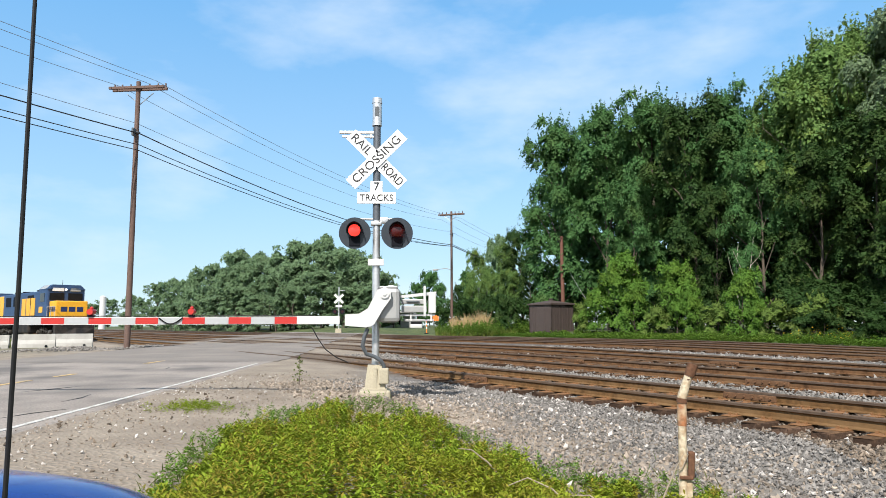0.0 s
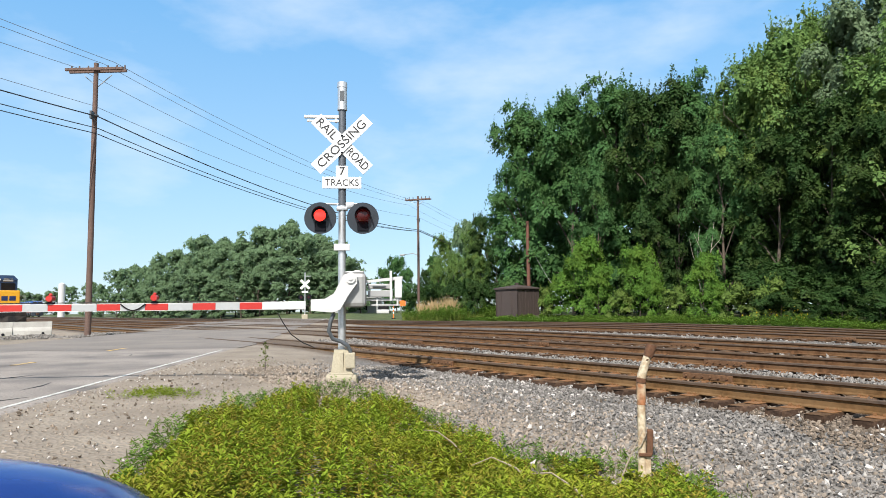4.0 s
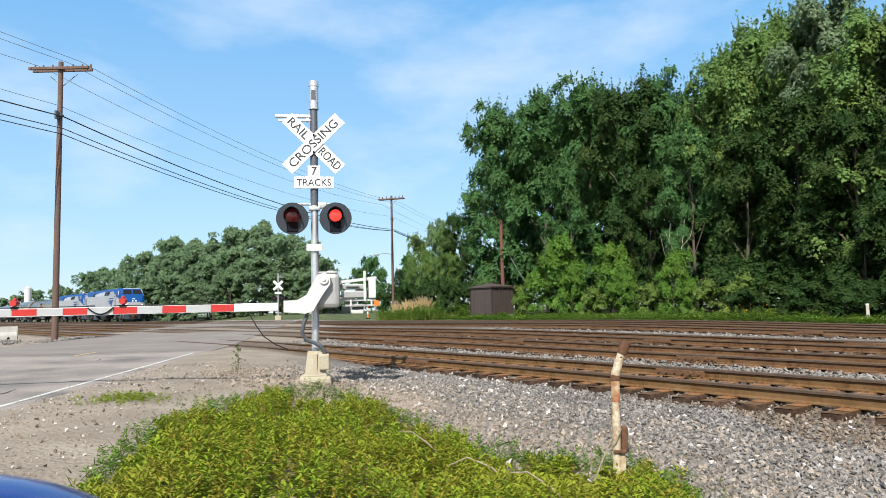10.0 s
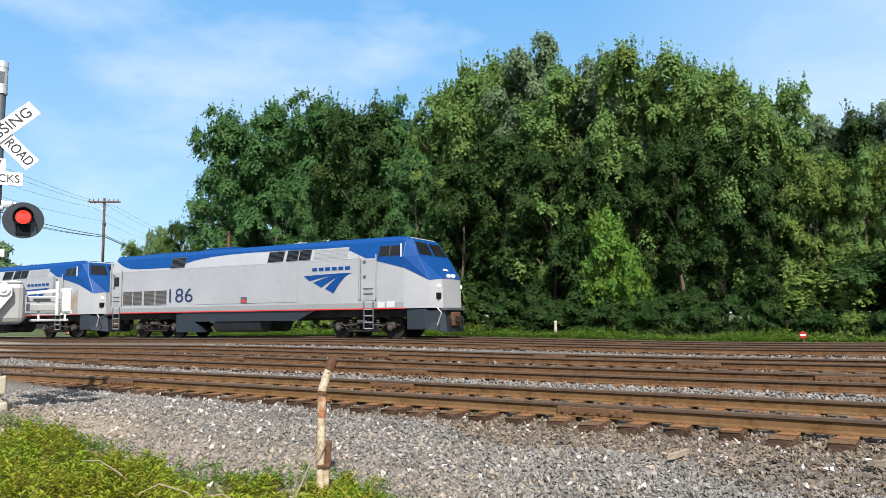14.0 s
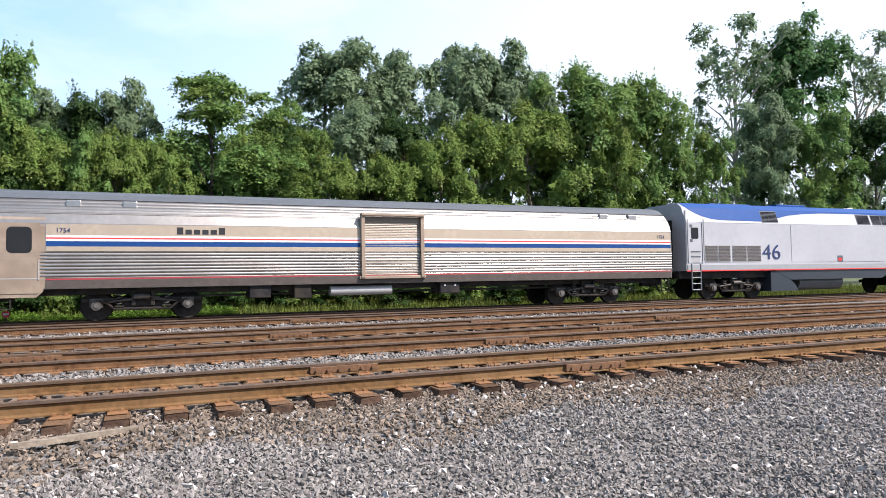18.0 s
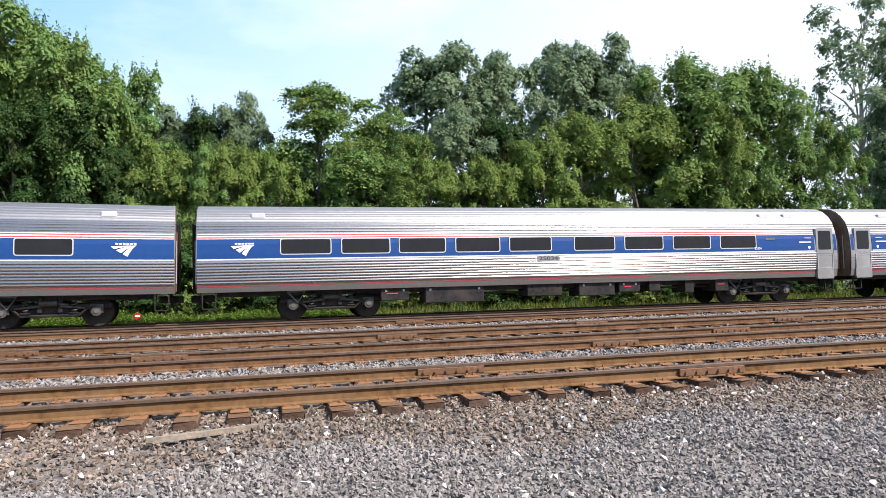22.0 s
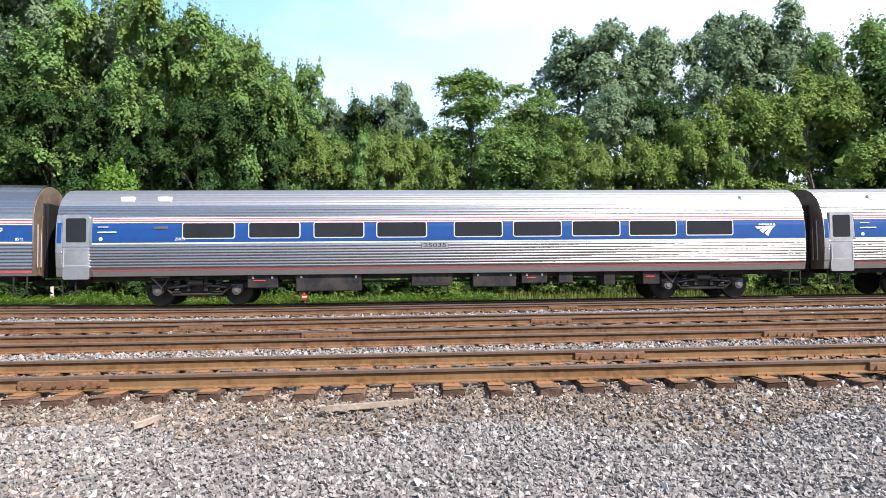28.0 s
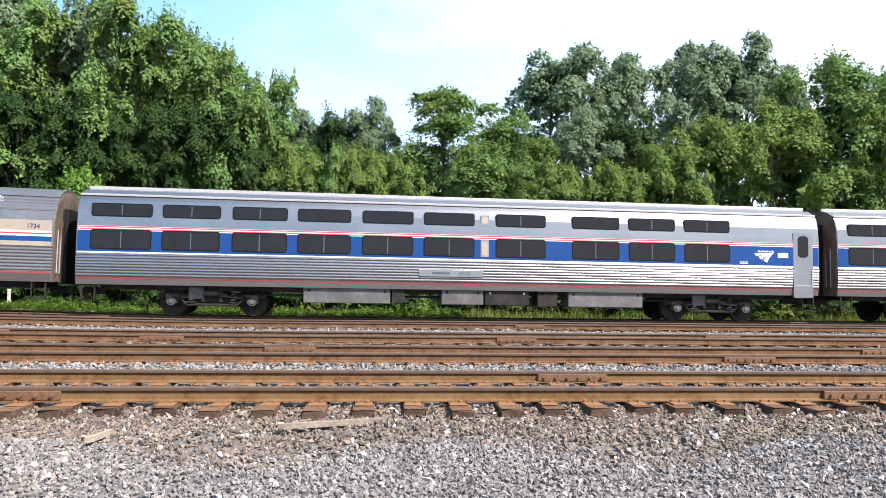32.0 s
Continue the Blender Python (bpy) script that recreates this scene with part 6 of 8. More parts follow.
def leaf_tris(rs, centres, normals, size):
    """As leaf_quads, for leaves farther off: one pointed blade each."""
    n = len(centres)
    nr = normals / (np.linalg.norm(normals, axis=1, keepdims=True) + 1e-9)
    t = np.cross(nr, rs.normal(size=(n, 3)))
    t /= np.linalg.norm(t, axis=1, keepdims=True) + 1e-9
    b = np.cross(nr, t)
    s = (size * rs.uniform(0.6, 1.4, n))[:, None]
    v = np.stack([centres - t * s * 0.7, centres + (t * 0.35 + b * 0.52) * s, centres + (t * 0.35 - b * 0.52) * s], 1).reshape(-1, 3)
    return v, np.arange(3 * n).reshape(n, 3)


def crown(seed, H, radius, z0, lumps, lump, pads, per, leaf, upward=0.5, flat=0.8, droop=0.0, pad=0.032, shoots=0.25, shoot=0.06, gap=0.0, core=90, lean=0.5, boughs=15, rise=0.22, broad=0.125):
    """A crown of boughs: each bough is a lump set with leafy pads (flat sprays that overlap like shingles, with shaded gaps between)
    and a few upright shoots. radius(u): crown radius at relative height u (0 at the lowest leaves, 1 at the top).
    Gives vertices, faces and the boughs' middles."""
    rs = np.random.RandomState(seed)
    cs, ns, sz, mids = [], [], [], []
    turn_ = rs.uniform(0, 6.28)
    up = np.array([0, 0, 1.0])
    # the boughs fan out from the trunk, low ones outwards, high ones upwards, and taper to their tips
    tufts = []
    for b in range(boughs):
        u = ((b + rs.uniform(0.3, 0.7)) / boughs) ** 0.85
        a = turn_ + b * 2.399 + rs.uniform(-0.5, 0.5)
        R = radius(u) * rs.uniform(0.78, 1.15)
        way = np.array([math.cos(a) * (1.02 - 0.8 * u), math.sin(a) * (1.02 - 0.8 * u), rise + 0.95 * u])
        way /= np.linalg.norm(way)
        root = np.array([0.26 * R * math.cos(a), 0.26 * R * math.sin(a), z0 + 0.84 * u * (H - z0)])
        L = min(0.70 * R / max(0.30, math.hypot(way[0], way[1])), (H * rs.uniform(0.90, 0.99) - root[2]) / way[2])
        W = broad * H * (1.1 - 0.45 * u) * rs.uniform(0.8, 1.25)
        for i in range(max(2, int(lumps / boughs + rs.uniform(0, 1)))):
            t = rs.uniform(0.12, 1.0) ** 0.8
            off = rs.normal(size=3) * W * 0.55 * (1.08 - t) ** 0.55 * np.array([1, 1, flat])
            tufts.append((u, a, root + way * t * L + off, H * rs.uniform(*lump) * (1.25 - 0.55 * t)))
    for u, a, c, s in tufts:
        c[2] = max(c[2], z0 + s * 0.3)
        mids.append((c, s))
        n = int(pads * rs.uniform(0.8, 1.2))
        d = rs.normal(size=(n, 3)) + np.array([math.cos(a), math.sin(a), 0.35]) * 0.55
        d /= np.linalg.norm(d, axis=1, keepdims=True)
        d[:, 2] = np.where(d[:, 2] < -0.3, -0.5 * d[:, 2], d[:, 2])
        d = d[rs.uniform(size=n) > gap]
        n = len(d)
        base = c + d * np.array([s, s, s * flat]) * rs.uniform(0.62, 1.0, n)[:, None]
        axis = d * (1 - lean) + up * lean + rs.normal(size=(n, 3)) * 0.12
        axis /= np.linalg.norm(axis, axis=1, keepdims=True)
        r = H * pad * rs.uniform(0.6, 1.5, n)
        # a pad: an oval of leaves square to its axis, pulled out and down along the way it grows
        out = d - axis * np.sum(d * axis, axis=1, keepdims=True)
        out /= np.linalg.norm(out, axis=1, keepdims=True) + 1e-6
        side = np.cross(axis, out)
        q, g = np.sqrt(rs.uniform(0, 1, (n, per))), rs.uniform(0, 6.283, (n, per))
        e1, e2 = q * np.cos(g), q * np.sin(g)
        ragged = 1 + 0.25 * np.sin(3 * g + rs.uniform(0, 6.28, (n, 1)))
        at = base[:, None, :] + (out[:, None, :] * (1.35 * e1 * ragged)[..., None] + side[:, None, :] * (0.85 * e2 * ragged)[..., None]) * r[:, None, None]
        at += axis[:, None, :] * ((0.30 * (1 - q * q) + rs.normal(size=(n, per)) * 0.16) * r[:, None])[..., None]
        at[..., 2] -= (0.35 + droop) * r[:, None] * np.clip(e1, 0, 1) ** 2
        nn = axis[:, None, :] + 0.45 * (out[:, None, :] * e1[..., None] + side[:, None, :] * e2[..., None]) + rs.normal(size=at.shape) * 0.24
        cs.append(at.reshape(-1, 3))
        ns.append(nn.reshape(-1, 3))
        sz.append(np.full(n * per, leaf))
        # shoots
        m = int(n * shoots * (0.4 + 1.2 * u))
        if m:
            pick = rs.randint(0, n, m)
            way = d[pick] * (1 - upward) + up * upward + rs.normal(size=(m, 3)) * 0.16
            way /= np.linalg.norm(way, axis=1, keepdims=True)
            L = H * shoot * rs.uniform(0.35, 0.85, m)
            t = rs.uniform(0, 1, (m, per)) ** 1.2
            off = rs.normal(size=(m, per, 3)) * 0.5
            w = 0.22 * L[:, None] * (1.05 - t) ** 0.6
            at = base[pick][:, None, :] + way[:, None, :] * (t * L[:, None])[..., None] + off * w[..., None]
            at[..., 2] -= droop * L[:, None] * t ** 2
            cs.append(at.reshape(-1, 3))
            ns.append((off + d[pick][:, None, :] * 0.8 + up * 0.5).reshape(-1, 3))
            sz.append(np.full(m * per, leaf * 0.9))
    for c, s in mids:
        m = max(1, core // max(1, lumps // 8) if lumps > 8 else core)
        d = rs.normal(size=(m, 3))
        d /= np.linalg.norm(d, axis=1, keepdims=True)
        cs.append(c * np.array([0.55, 0.55, 0.97]) + d * s * np.array([0.8, 0.8, 0.6 * flat]) * rs.uniform(0.1, 0.7, m)[:, None])
        ns.append(d + rs.normal(size=(m, 3)) * 0.3)
        sz.append(np.full(m, leaf * 2.6))
    c, n_ = np.concatenate(cs), np.concatenate(ns)
    c[:, 2] = np.maximum(c[:, 2], 0.05)
    v, f = leaf_tris(rs, c, n_, np.concatenate(sz))
    return v, f, mids


def trunk_shape(seed, H, r, mids, limbs):
    rr = random.Random(seed)
    s = Shape()
    pts = [(0, 0, -0.3)]
    x = y = 0.0
    for i in range(1, 7):
        x += rr.uniform(-0.02, 0.02) * H
        y += rr.uniform(-0.02, 0.02) * H
        pts.append((x, y, H * 0.86 * i / 6))
    s.tube(pts, [r * (1.25 - 0.18 * i) for i in range(7)], 8)
    for c, size in mids[:: max(1, len(mids) // limbs)]:
        q = Vector(c)
        z = max(0.12 * H, q.z - 0.9 * math.hypot(q.x, q.y) - 0.05 * H)
        i = min(5, int(z / (H * 0.86) * 6))
        f = z / (H * 0.86) * 6 - i
        p = Vector(pts[i]).lerp(Vector(pts[i + 1]), f)
        m = (p + q) / 2 + Vector((0, 0, 0.12 * (q - p).length))
        k = r * (1.1 - 0.16 * i)
        s.tube([p, m, q, q + Vector((0, 0, size * 0.9))], [k * 0.5, k * 0.36, k * 0.22, k * 0.06], 5)
    return s


def tree_kind(name, label, seed, H, radius, z0, lumps, lump, pads, per, leaf, mat, bark="bark", r=0.16, group="trees of the wood", category="tree", limbs=12, **more):
    t = thing(name, label, category, group)
    v, f, mids = crown(seed + 50, H, radius, z0, lumps, lump, pads, per, leaf, **more)
    part("trunk", trunk_shape(seed, H, r, mids, limbs), bark, t)
    o = new("crown", quick_mesh("crown", v, f, M[mat]))
    o.parent = t
    return t


def egg(R, low=0.75, top=0.35):
    return lambda u: R * (low + (1 - low) * u / 0.4 if u < 0.4 else 1 - (1 - top) * ((u - 0.4) / 0.6) ** 1.8)


BUSHES = dict(group="bushes along the tracks", category="bush")
WOOD = dict(group="distant wood")
KINDS = {
    "maple": tree_kind("maple_tree", "dense dark green maple at the edge of the wood", 1, 14, egg(4.3, 0.55, 0.35), 1.5, 100, (0.045, 0.085), 18, 19, 0.155, "leaf_dark", shoot=0.085, pad=0.025, boughs=18, upward=0.85, flat=0.7, shoots=0.21),
    "ash": tree_kind("ash_tree", "tall green tree with shoots along its top", 2, 14, egg(3.5, 0.6, 0.30), 1.2, 84, (0.04, 0.08), 18, 19, 0.15, "leaf_deep_shade", pad=0.025, boughs=17, upward=0.9, flat=0.7, shoots=0.27, shoot=0.11),
    "box_elder": tree_kind("box_elder_tree", "fresh green tree with upright leafy shoots", 11, 14, egg(3.8, 0.5, 0.30), 1.8, 80, (0.045, 0.08), 16, 19, 0.155, "leaf_mid", pad=0.024, boughs=17, upward=0.9, shoots=0.3, shoot=0.11, lean=0.4),
    "elm": tree_kind("elm_tree", "broad olive-green tree with dense upright sprays", 3, 14, egg(4.0, 0.5, 0.35), 1.8, 88, (0.045, 0.085), 18, 19, 0.15, "leaf_olive", shoots=0.32, shoot=0.085, boughs=16, upward=0.9, droop=0.1, flat=0.7, pad=0.026, lean=0.4),
    "locust": tree_kind("locust_tree", "feathery green locust tree with layered boughs", 4, 12, egg(3.2, 0.85, 0.22), 1.0, 46, (0.06, 0.11), 22, 28, 0.13, "leaf_mid", flat=0.42, upward=0.3, droop=0.35, pad=0.042, shoots=0.4, core=60, boughs=20, rise=0.3, broad=0.11, lean=0.75),
    "poplar": tree_kind("poplar_tree", "tall grey-green poplar with a lumpy crown", 5, 17, egg(3.6, 0.7, 0.22), 1.5, 94, (0.05, 0.085), 20, 18, 0.17, "leaf_grey", r=0.22, upward=0.4, pad=0.023, shoots=0.25, shoot=0.04, core=120, boughs=18, rise=0.40, broad=0.12, lean=0.3),
    "cottonwood": tree_kind("cottonwood_tree", "sparse cottonwood with pale bare limbs", 6, 18, egg(4.6, 0.6, 0.6), 3.0, 40, (0.05, 0.085), 15, 24, 0.16, "leaf_grey", "pale_bark", r=0.26, limbs=34, upward=0.4, pad=0.022, shoots=0.3, shoot=0.035, gap=0.2, core=4, boughs=14, rise=0.5, broad=0.07, lean=0.3),
    "bush": tree_kind("bush", "leafy green bush below the trees", 7, 3.2, egg(1.9, 0.95, 0.4), 0.1, 14, (0.16, 0.24), 14, 19, 0.13, "leaf_deep_shade", r=0.05, limbs=4, upward=0.7, pad=0.085, shoots=0.25, shoot=0.25, core=30, boughs=9, broad=0.2, **BUSHES),
    "thicket": tree_kind("bush", "light olive bush at the foot of the wood", 17, 3.2, egg(1.8, 0.95, 0.4), 0.1, 14, (0.16, 0.24), 14, 19, 0.13, "leaf_olive", r=0.05, limbs=4, upward=0.75, pad=0.08, shoots=0.3, shoot=0.28, core=30, boughs=9, broad=0.2, **BUSHES),
    "shrub": tree_kind("young_tree", "bright green young tree in front of the wood", 8, 5.0, egg(1.8, 0.9, 0.28), 0.1, 40, (0.06, 0.11), 11, 22, 0.115, "leaf_light", r=0.05, group="bushes along the tracks", limbs=10, upward=0.8, pad=0.06, shoots=0.5, shoot=0.16, core=30, boughs=16, rise=0.5, broad=0.09, lean=0.45),
    "inner": tree_kind("maple_tree", "tall dark tree deeper in the wood", 14, 14, egg(4.2, 0.7, 0.35), 1.0, 52, (0.06, 0.11), 14, 16, 0.28, "leaf_dark", shoot=0.1, upward=0.75, pad=0.04, shoots=0.35),
    "far": tree_kind("distant_tree", "round green tree in the distant wood", 9, 14, egg(5.0, 0.75, 0.45), 0.5, 96, (0.05, 0.085), 11, 12, 0.29, "leaf_far_haze", boughs=20, upward=0.5, pad=0.03, shoots=0.22, core=50, **WOOD),
    "far_tall": tree_kind("distant_tree", "tall green tree in the distant wood", 10, 14, egg(3.6, 0.75, 0.35), 0.5, 84, (0.045, 0.08), 13, 13, 0.25, "leaf_far_haze", boughs=18, upward=0.7, pad=0.028, shoots=0.3, core=50, **WOOD),
    "spruce": tree_kind("spruce_tree", "dark conical spruce beyond the road", 12, 14, lambda u: 3.2 * (1.02 - u), 0.6, 40, (0.06, 0.10), 12, 12, 0.36, "leaf_dark", flat=0.35, upward=0.1, droop=0.3, core=8, boughs=26, rise=0.02, broad=0.05, lean=0.7, **WOOD),
}
SIZES = {"maple": 14, "ash": 14, "box_elder": 14, "elm": 14, "locust": 12, "poplar": 17, "cottonwood": 18, "bush": 3.2, "thicket": 3.2, "shrub": 5.0, "inner": 14, "far": 14, "far_tall": 14, "spruce": 14}
used = set()
turn = random.Random(21)


def plant(kind, x, y, H, wide=1.0):
    k = H / SIZES[kind] * 0.985
    z = float(ground_z(x, y)) - 0.05
    m = pose(x, y, z, 0, 0, turn.uniform(0, 360)) @ Matrix.Diagonal((k * wide, k * wide * turn.uniform(0.9, 1.1), k, 1))
    if kind in used:
        o = copy_thing(KINDS[kind], Matrix.Identity(4))
    else:
        o = KINDS[kind]
        used.add(kind)
    o.matrix_basis = m
    return o


def spot_at(az, r):
    return -r * math.sin(radians(az)), r * math.cos(radians(az))


def plant_at(kind, az, el, y, wide=1.0):
    """By bearing and height angle from the eye, standing on the line y."""
    a = radians(az)
    r = y / math.cos(a)
    return plant(kind, -r * math.sin(a), y, r * math.tan(radians(el)) + 1.0 - 0.2, wide)


# wood along the far side, from the hut eastwards
# dark-leaved front trees carry the lower wood's shade in their leaf colour
for row in (("maple", 51.8, 16.4, 37, 0.72), ("maple", 48.2, 17.2, 38, 0.72), ("maple", 44.4, 17.8, 39, 0.8), ("ash", 41.6, 17.0, 37, 0.8), ("maple", 38.8, 17.4, 39, 0.75), ("maple", 36.9, 13.6, 35.5, 0.7),
            ("box_elder", 33.8, 18.8, 38, 0.8), ("box_elder", 30.6, 20.4, 39, 0.75), ("ash", 29.6, 14.6, 35.5, 0.9), ("ash", 33.2, 12.4, 35.5, 0.9), ("ash", 26.0, 13.2, 35.2, 0.9), ("ash", 22.2, 13.0, 35.4, 0.9), ("ash", 19.0, 12.0, 35.2, 0.8), ("maple", 46.2, 11.6, 35.5, 0.7), ("ash", 40.2, 10.0, 35.2, 0.8), ("poplar", 27.0, 21.4, 39, 0.8), ("box_elder", 25.2, 18.4, 37, 0.9), ("poplar", 21.6, 20.4, 39, 0.8), ("box_elder", 18.2, 20.2, 37, 0.8),
            ("box_elder", 14.6, 19.2, 38, 0.8), ("ash", 16.0, 13.6, 35.2, 0.9), ("box_elder", 11.6, 18.0, 37, 0.75), ("ash", 13.0, 14.0, 36, 0.8), ("box_elder", 8.9, 16.2, 37, 0.75), ("ash", 9.8, 11.0, 35.2, 0.8)):
    plant_at(*row)
for row in (("poplar", 5.4, 13.8, 41, 0.9), ("elm", 6.4, 11.4, 36, 0.8), ("box_elder", 3.4, 11.0, 35.5, 0.7), ("ash", 3.0, 13.9, 40, 0.8), ("poplar", 0.4, 15.0, 40, 0.75), ("elm", 0.8, 11.6, 36, 0.8), ("locust", -6.1, 17.0, 37, 0.9), ("elm", -2.2, 11.8, 36, 0.8), ("locust", -10.9, 15.0, 37, 0.6), ("box_elder", -7.9, 11.6, 36, 0.8), ("locust", -10.5, 11.0, 35.4, 0.9),
            ("poplar", -15.2, 19.2, 44, 1.15), ("poplar", -20.1, 18.6, 44, 0.8), ("poplar", -16.8, 14.6, 38, 0.9), ("locust", -12.9, 12.4, 37, 0.8), ("elm", -14.8, 10.6, 35.6, 0.8), ("ash", -20.4, 13.6, 38, 0.9)):
    plant_at(*row)
for row in (("locust", -22.4, 11.8, 38, 0.8), ("elm", -19.2, 10.4, 35.6, 0.9), ("poplar", -25.6, 19.0, 45, 0.85), ("poplar", -28.9, 18.5, 45, 0.85), ("poplar", -31.8, 16.2, 44, 0.5),
            ("elm", -23.4, 12.4, 36, 0.9), ("elm", -27.0, 13.4, 36.5, 1.0), ("elm", -31.0, 14.0, 36.5, 1.0), ("box_elder", -35.7, 16.6, 37, 1.0), ("box_elder", -40.4, 15.3, 37, 0.9), ("elm", -37.6, 12.0, 35.6, 0.8), ("elm", -38.0, 13.6, 39, 0.9), ("ash", -33.6, 13.6, 39, 0.9), ("box_elder", -42.6, 10.6, 36, 0.75), ("cottonwood", -46.4, 18.7, 44, 1.0), ("maple", -51.0, 18.1, 42, 0.75), ("ash", -48.4, 11.5, 40, 0.8), ("box_elder", -44.8, 10.8, 35.6, 0.75)):
    plant_at(*row)
for row in (("cottonwood", -54.7, 16.4, 42, 1.0), ("poplar", -48.6, 13.0, 37, 0.8), ("box_elder", -51.8, 11.5, 36, 0.9), ("ash", -55.2, 11.0, 37, 1.0), ("poplar", -59.2, 13.0, 38, 0.9), ("ash", -63.2, 12.5, 38, 1.0), ("elm", -67.2, 11.0, 38, 1.0)):
    plant_at(*row)
# second row fills the wood behind
fill = random.Random(4)
for k in range(22):
    az = 51 - 2.9 * k + fill.uniform(-0.8, 0.8)
    el = float(np.interp(az, (-20, -6, 0, 8, 20, 35, 48, 54), (11.5, 10.5, 11, 13, 18, 15.5, 14, 9)))
    plant_at("inner", az, el, 45 + fill.uniform(-1.5, 3), 1.05)
# low growth at the wood's foot
for k in range(44):
    az = 48.5 - 2.3 * k + fill.uniform(-0.9, 0.9)
    y = 33.6 + fill.uniform(-0.6, 1.4)
    plant_at("bush" if fill.uniform(0, 1) < (0.9 if az > 8 else 0.35) else "thicket", az, fill.uniform(0.8, 2.8) * (1.0 if az > 8 else 1.5) * math.cos(radians(az)) ** 0.5, y, fill.uniform(0.8, 1.25))
for row in (("shrub", 49.2, 2.6, 32.2, 1.1), ("shrub", 47.4, 5.2, 32.6, 0.95), ("shrub", 46.2, 3.2, 32.2, 0.9), ("shrub", 43.2, 4.5, 32.6, 0.85), ("shrub", 42.2, 2.4, 32.0, 0.8), ("shrub", 38.4, 3.9, 32.0, 0.9), ("shrub", 37.5, 1.8, 31.8, 0.9), ("thicket", 40.3, 1.2, 32.0, 1.1), ("thicket", 44.6, 1.0, 31.8, 1.0), ("thicket", 50.1, 0.8, 32.0, 0.9), ("thicket", 36.0, 1.4, 32.2, 1.0), ("thicket", 33.6, 1.8, 32.4, 1.0), ("shrub", 21.3, 8.2, 33.4, 0.75), ("shrub", 22.4, 4.6, 33, 0.8), ("shrub", 19.6, 4.0, 32.8, 0.8)):
    plant_at(*row)
# scrub right down to the ballast below the wood
for k in range(66):
    az = 50 - 1.5 * k + fill.uniform(-0.6, 0.6)
    if az > 35:
        continue
    plant_at("bush" if k % 3 or az > 8 else "thicket", az, fill.uniform(0.2, 1.3) * (1 if az > 10 else 0.7), 31.2 + fill.uniform(-0.4, 0.9), fill.uniform(0.9, 1.5))
# undergrowth deep in the wood
for k in range(20):
    az = 51 - 4.5 * k + fill.uniform(-0.8, 0.8)
    y = 50 + fill.uniform(-2, 5)
    plant("bush", -y * math.tan(radians(az)), y, 4.4 + fill.uniform(0, 1.4), 2.0)
# two pale dead stems before the wood
for az, el in ((38.7, 6.0), (37.9, 6.3)):
    p = spot_at(az, 33.6 / math.cos(radians(az)))
    z = float(ground_z(*p))
    H = 43.0 * math.tan(radians(el)) + 0.6
    dead = thing("dead_tree", "pale bare stem of a dead young tree", "dead tree", at=pose(p[0], p[1], z, 0, 0, 40 * az))
    part("stem", Shape().tube([(0, 0, -0.1), (0.12, 0.05, H * 0.3), (0.02, 0.12, H * 0.55), (0.30, 0.15, H * 0.78), (0.42, 0.05, H)], [0.042, 0.036, 0.028, 0.018, 0.008], 6), "pale_bark", dead)
    part("limb", Shape().tube([(0.03, 0.12, H * 0.55), (-0.40, 0.2, H * 0.68), (-0.85, 0.2, H * 0.86)], [0.024, 0.016, 0.006], 5), "pale_bark", dead)
    part("limb", Shape().tube([(0.20, 0.13, H * 0.70), (0.55, -0.2, H * 0.80), (0.72, -0.3, H * 0.93)], [0.016, 0.011, 0.005], 5), "pale_bark", dead)
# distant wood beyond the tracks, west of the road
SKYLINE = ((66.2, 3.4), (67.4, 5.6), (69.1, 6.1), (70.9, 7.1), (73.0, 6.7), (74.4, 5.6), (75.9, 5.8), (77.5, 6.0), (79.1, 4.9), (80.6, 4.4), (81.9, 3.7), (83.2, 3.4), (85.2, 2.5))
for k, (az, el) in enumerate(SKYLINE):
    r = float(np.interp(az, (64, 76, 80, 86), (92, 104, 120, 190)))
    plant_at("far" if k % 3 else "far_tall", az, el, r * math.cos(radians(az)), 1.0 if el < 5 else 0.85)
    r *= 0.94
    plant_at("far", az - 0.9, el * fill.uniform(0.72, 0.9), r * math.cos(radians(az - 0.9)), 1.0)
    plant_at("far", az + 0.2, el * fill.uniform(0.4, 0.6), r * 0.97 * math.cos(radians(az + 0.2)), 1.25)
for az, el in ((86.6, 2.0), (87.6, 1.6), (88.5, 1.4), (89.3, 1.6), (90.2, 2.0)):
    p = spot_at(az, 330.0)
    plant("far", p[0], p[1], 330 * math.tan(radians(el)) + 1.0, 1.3)
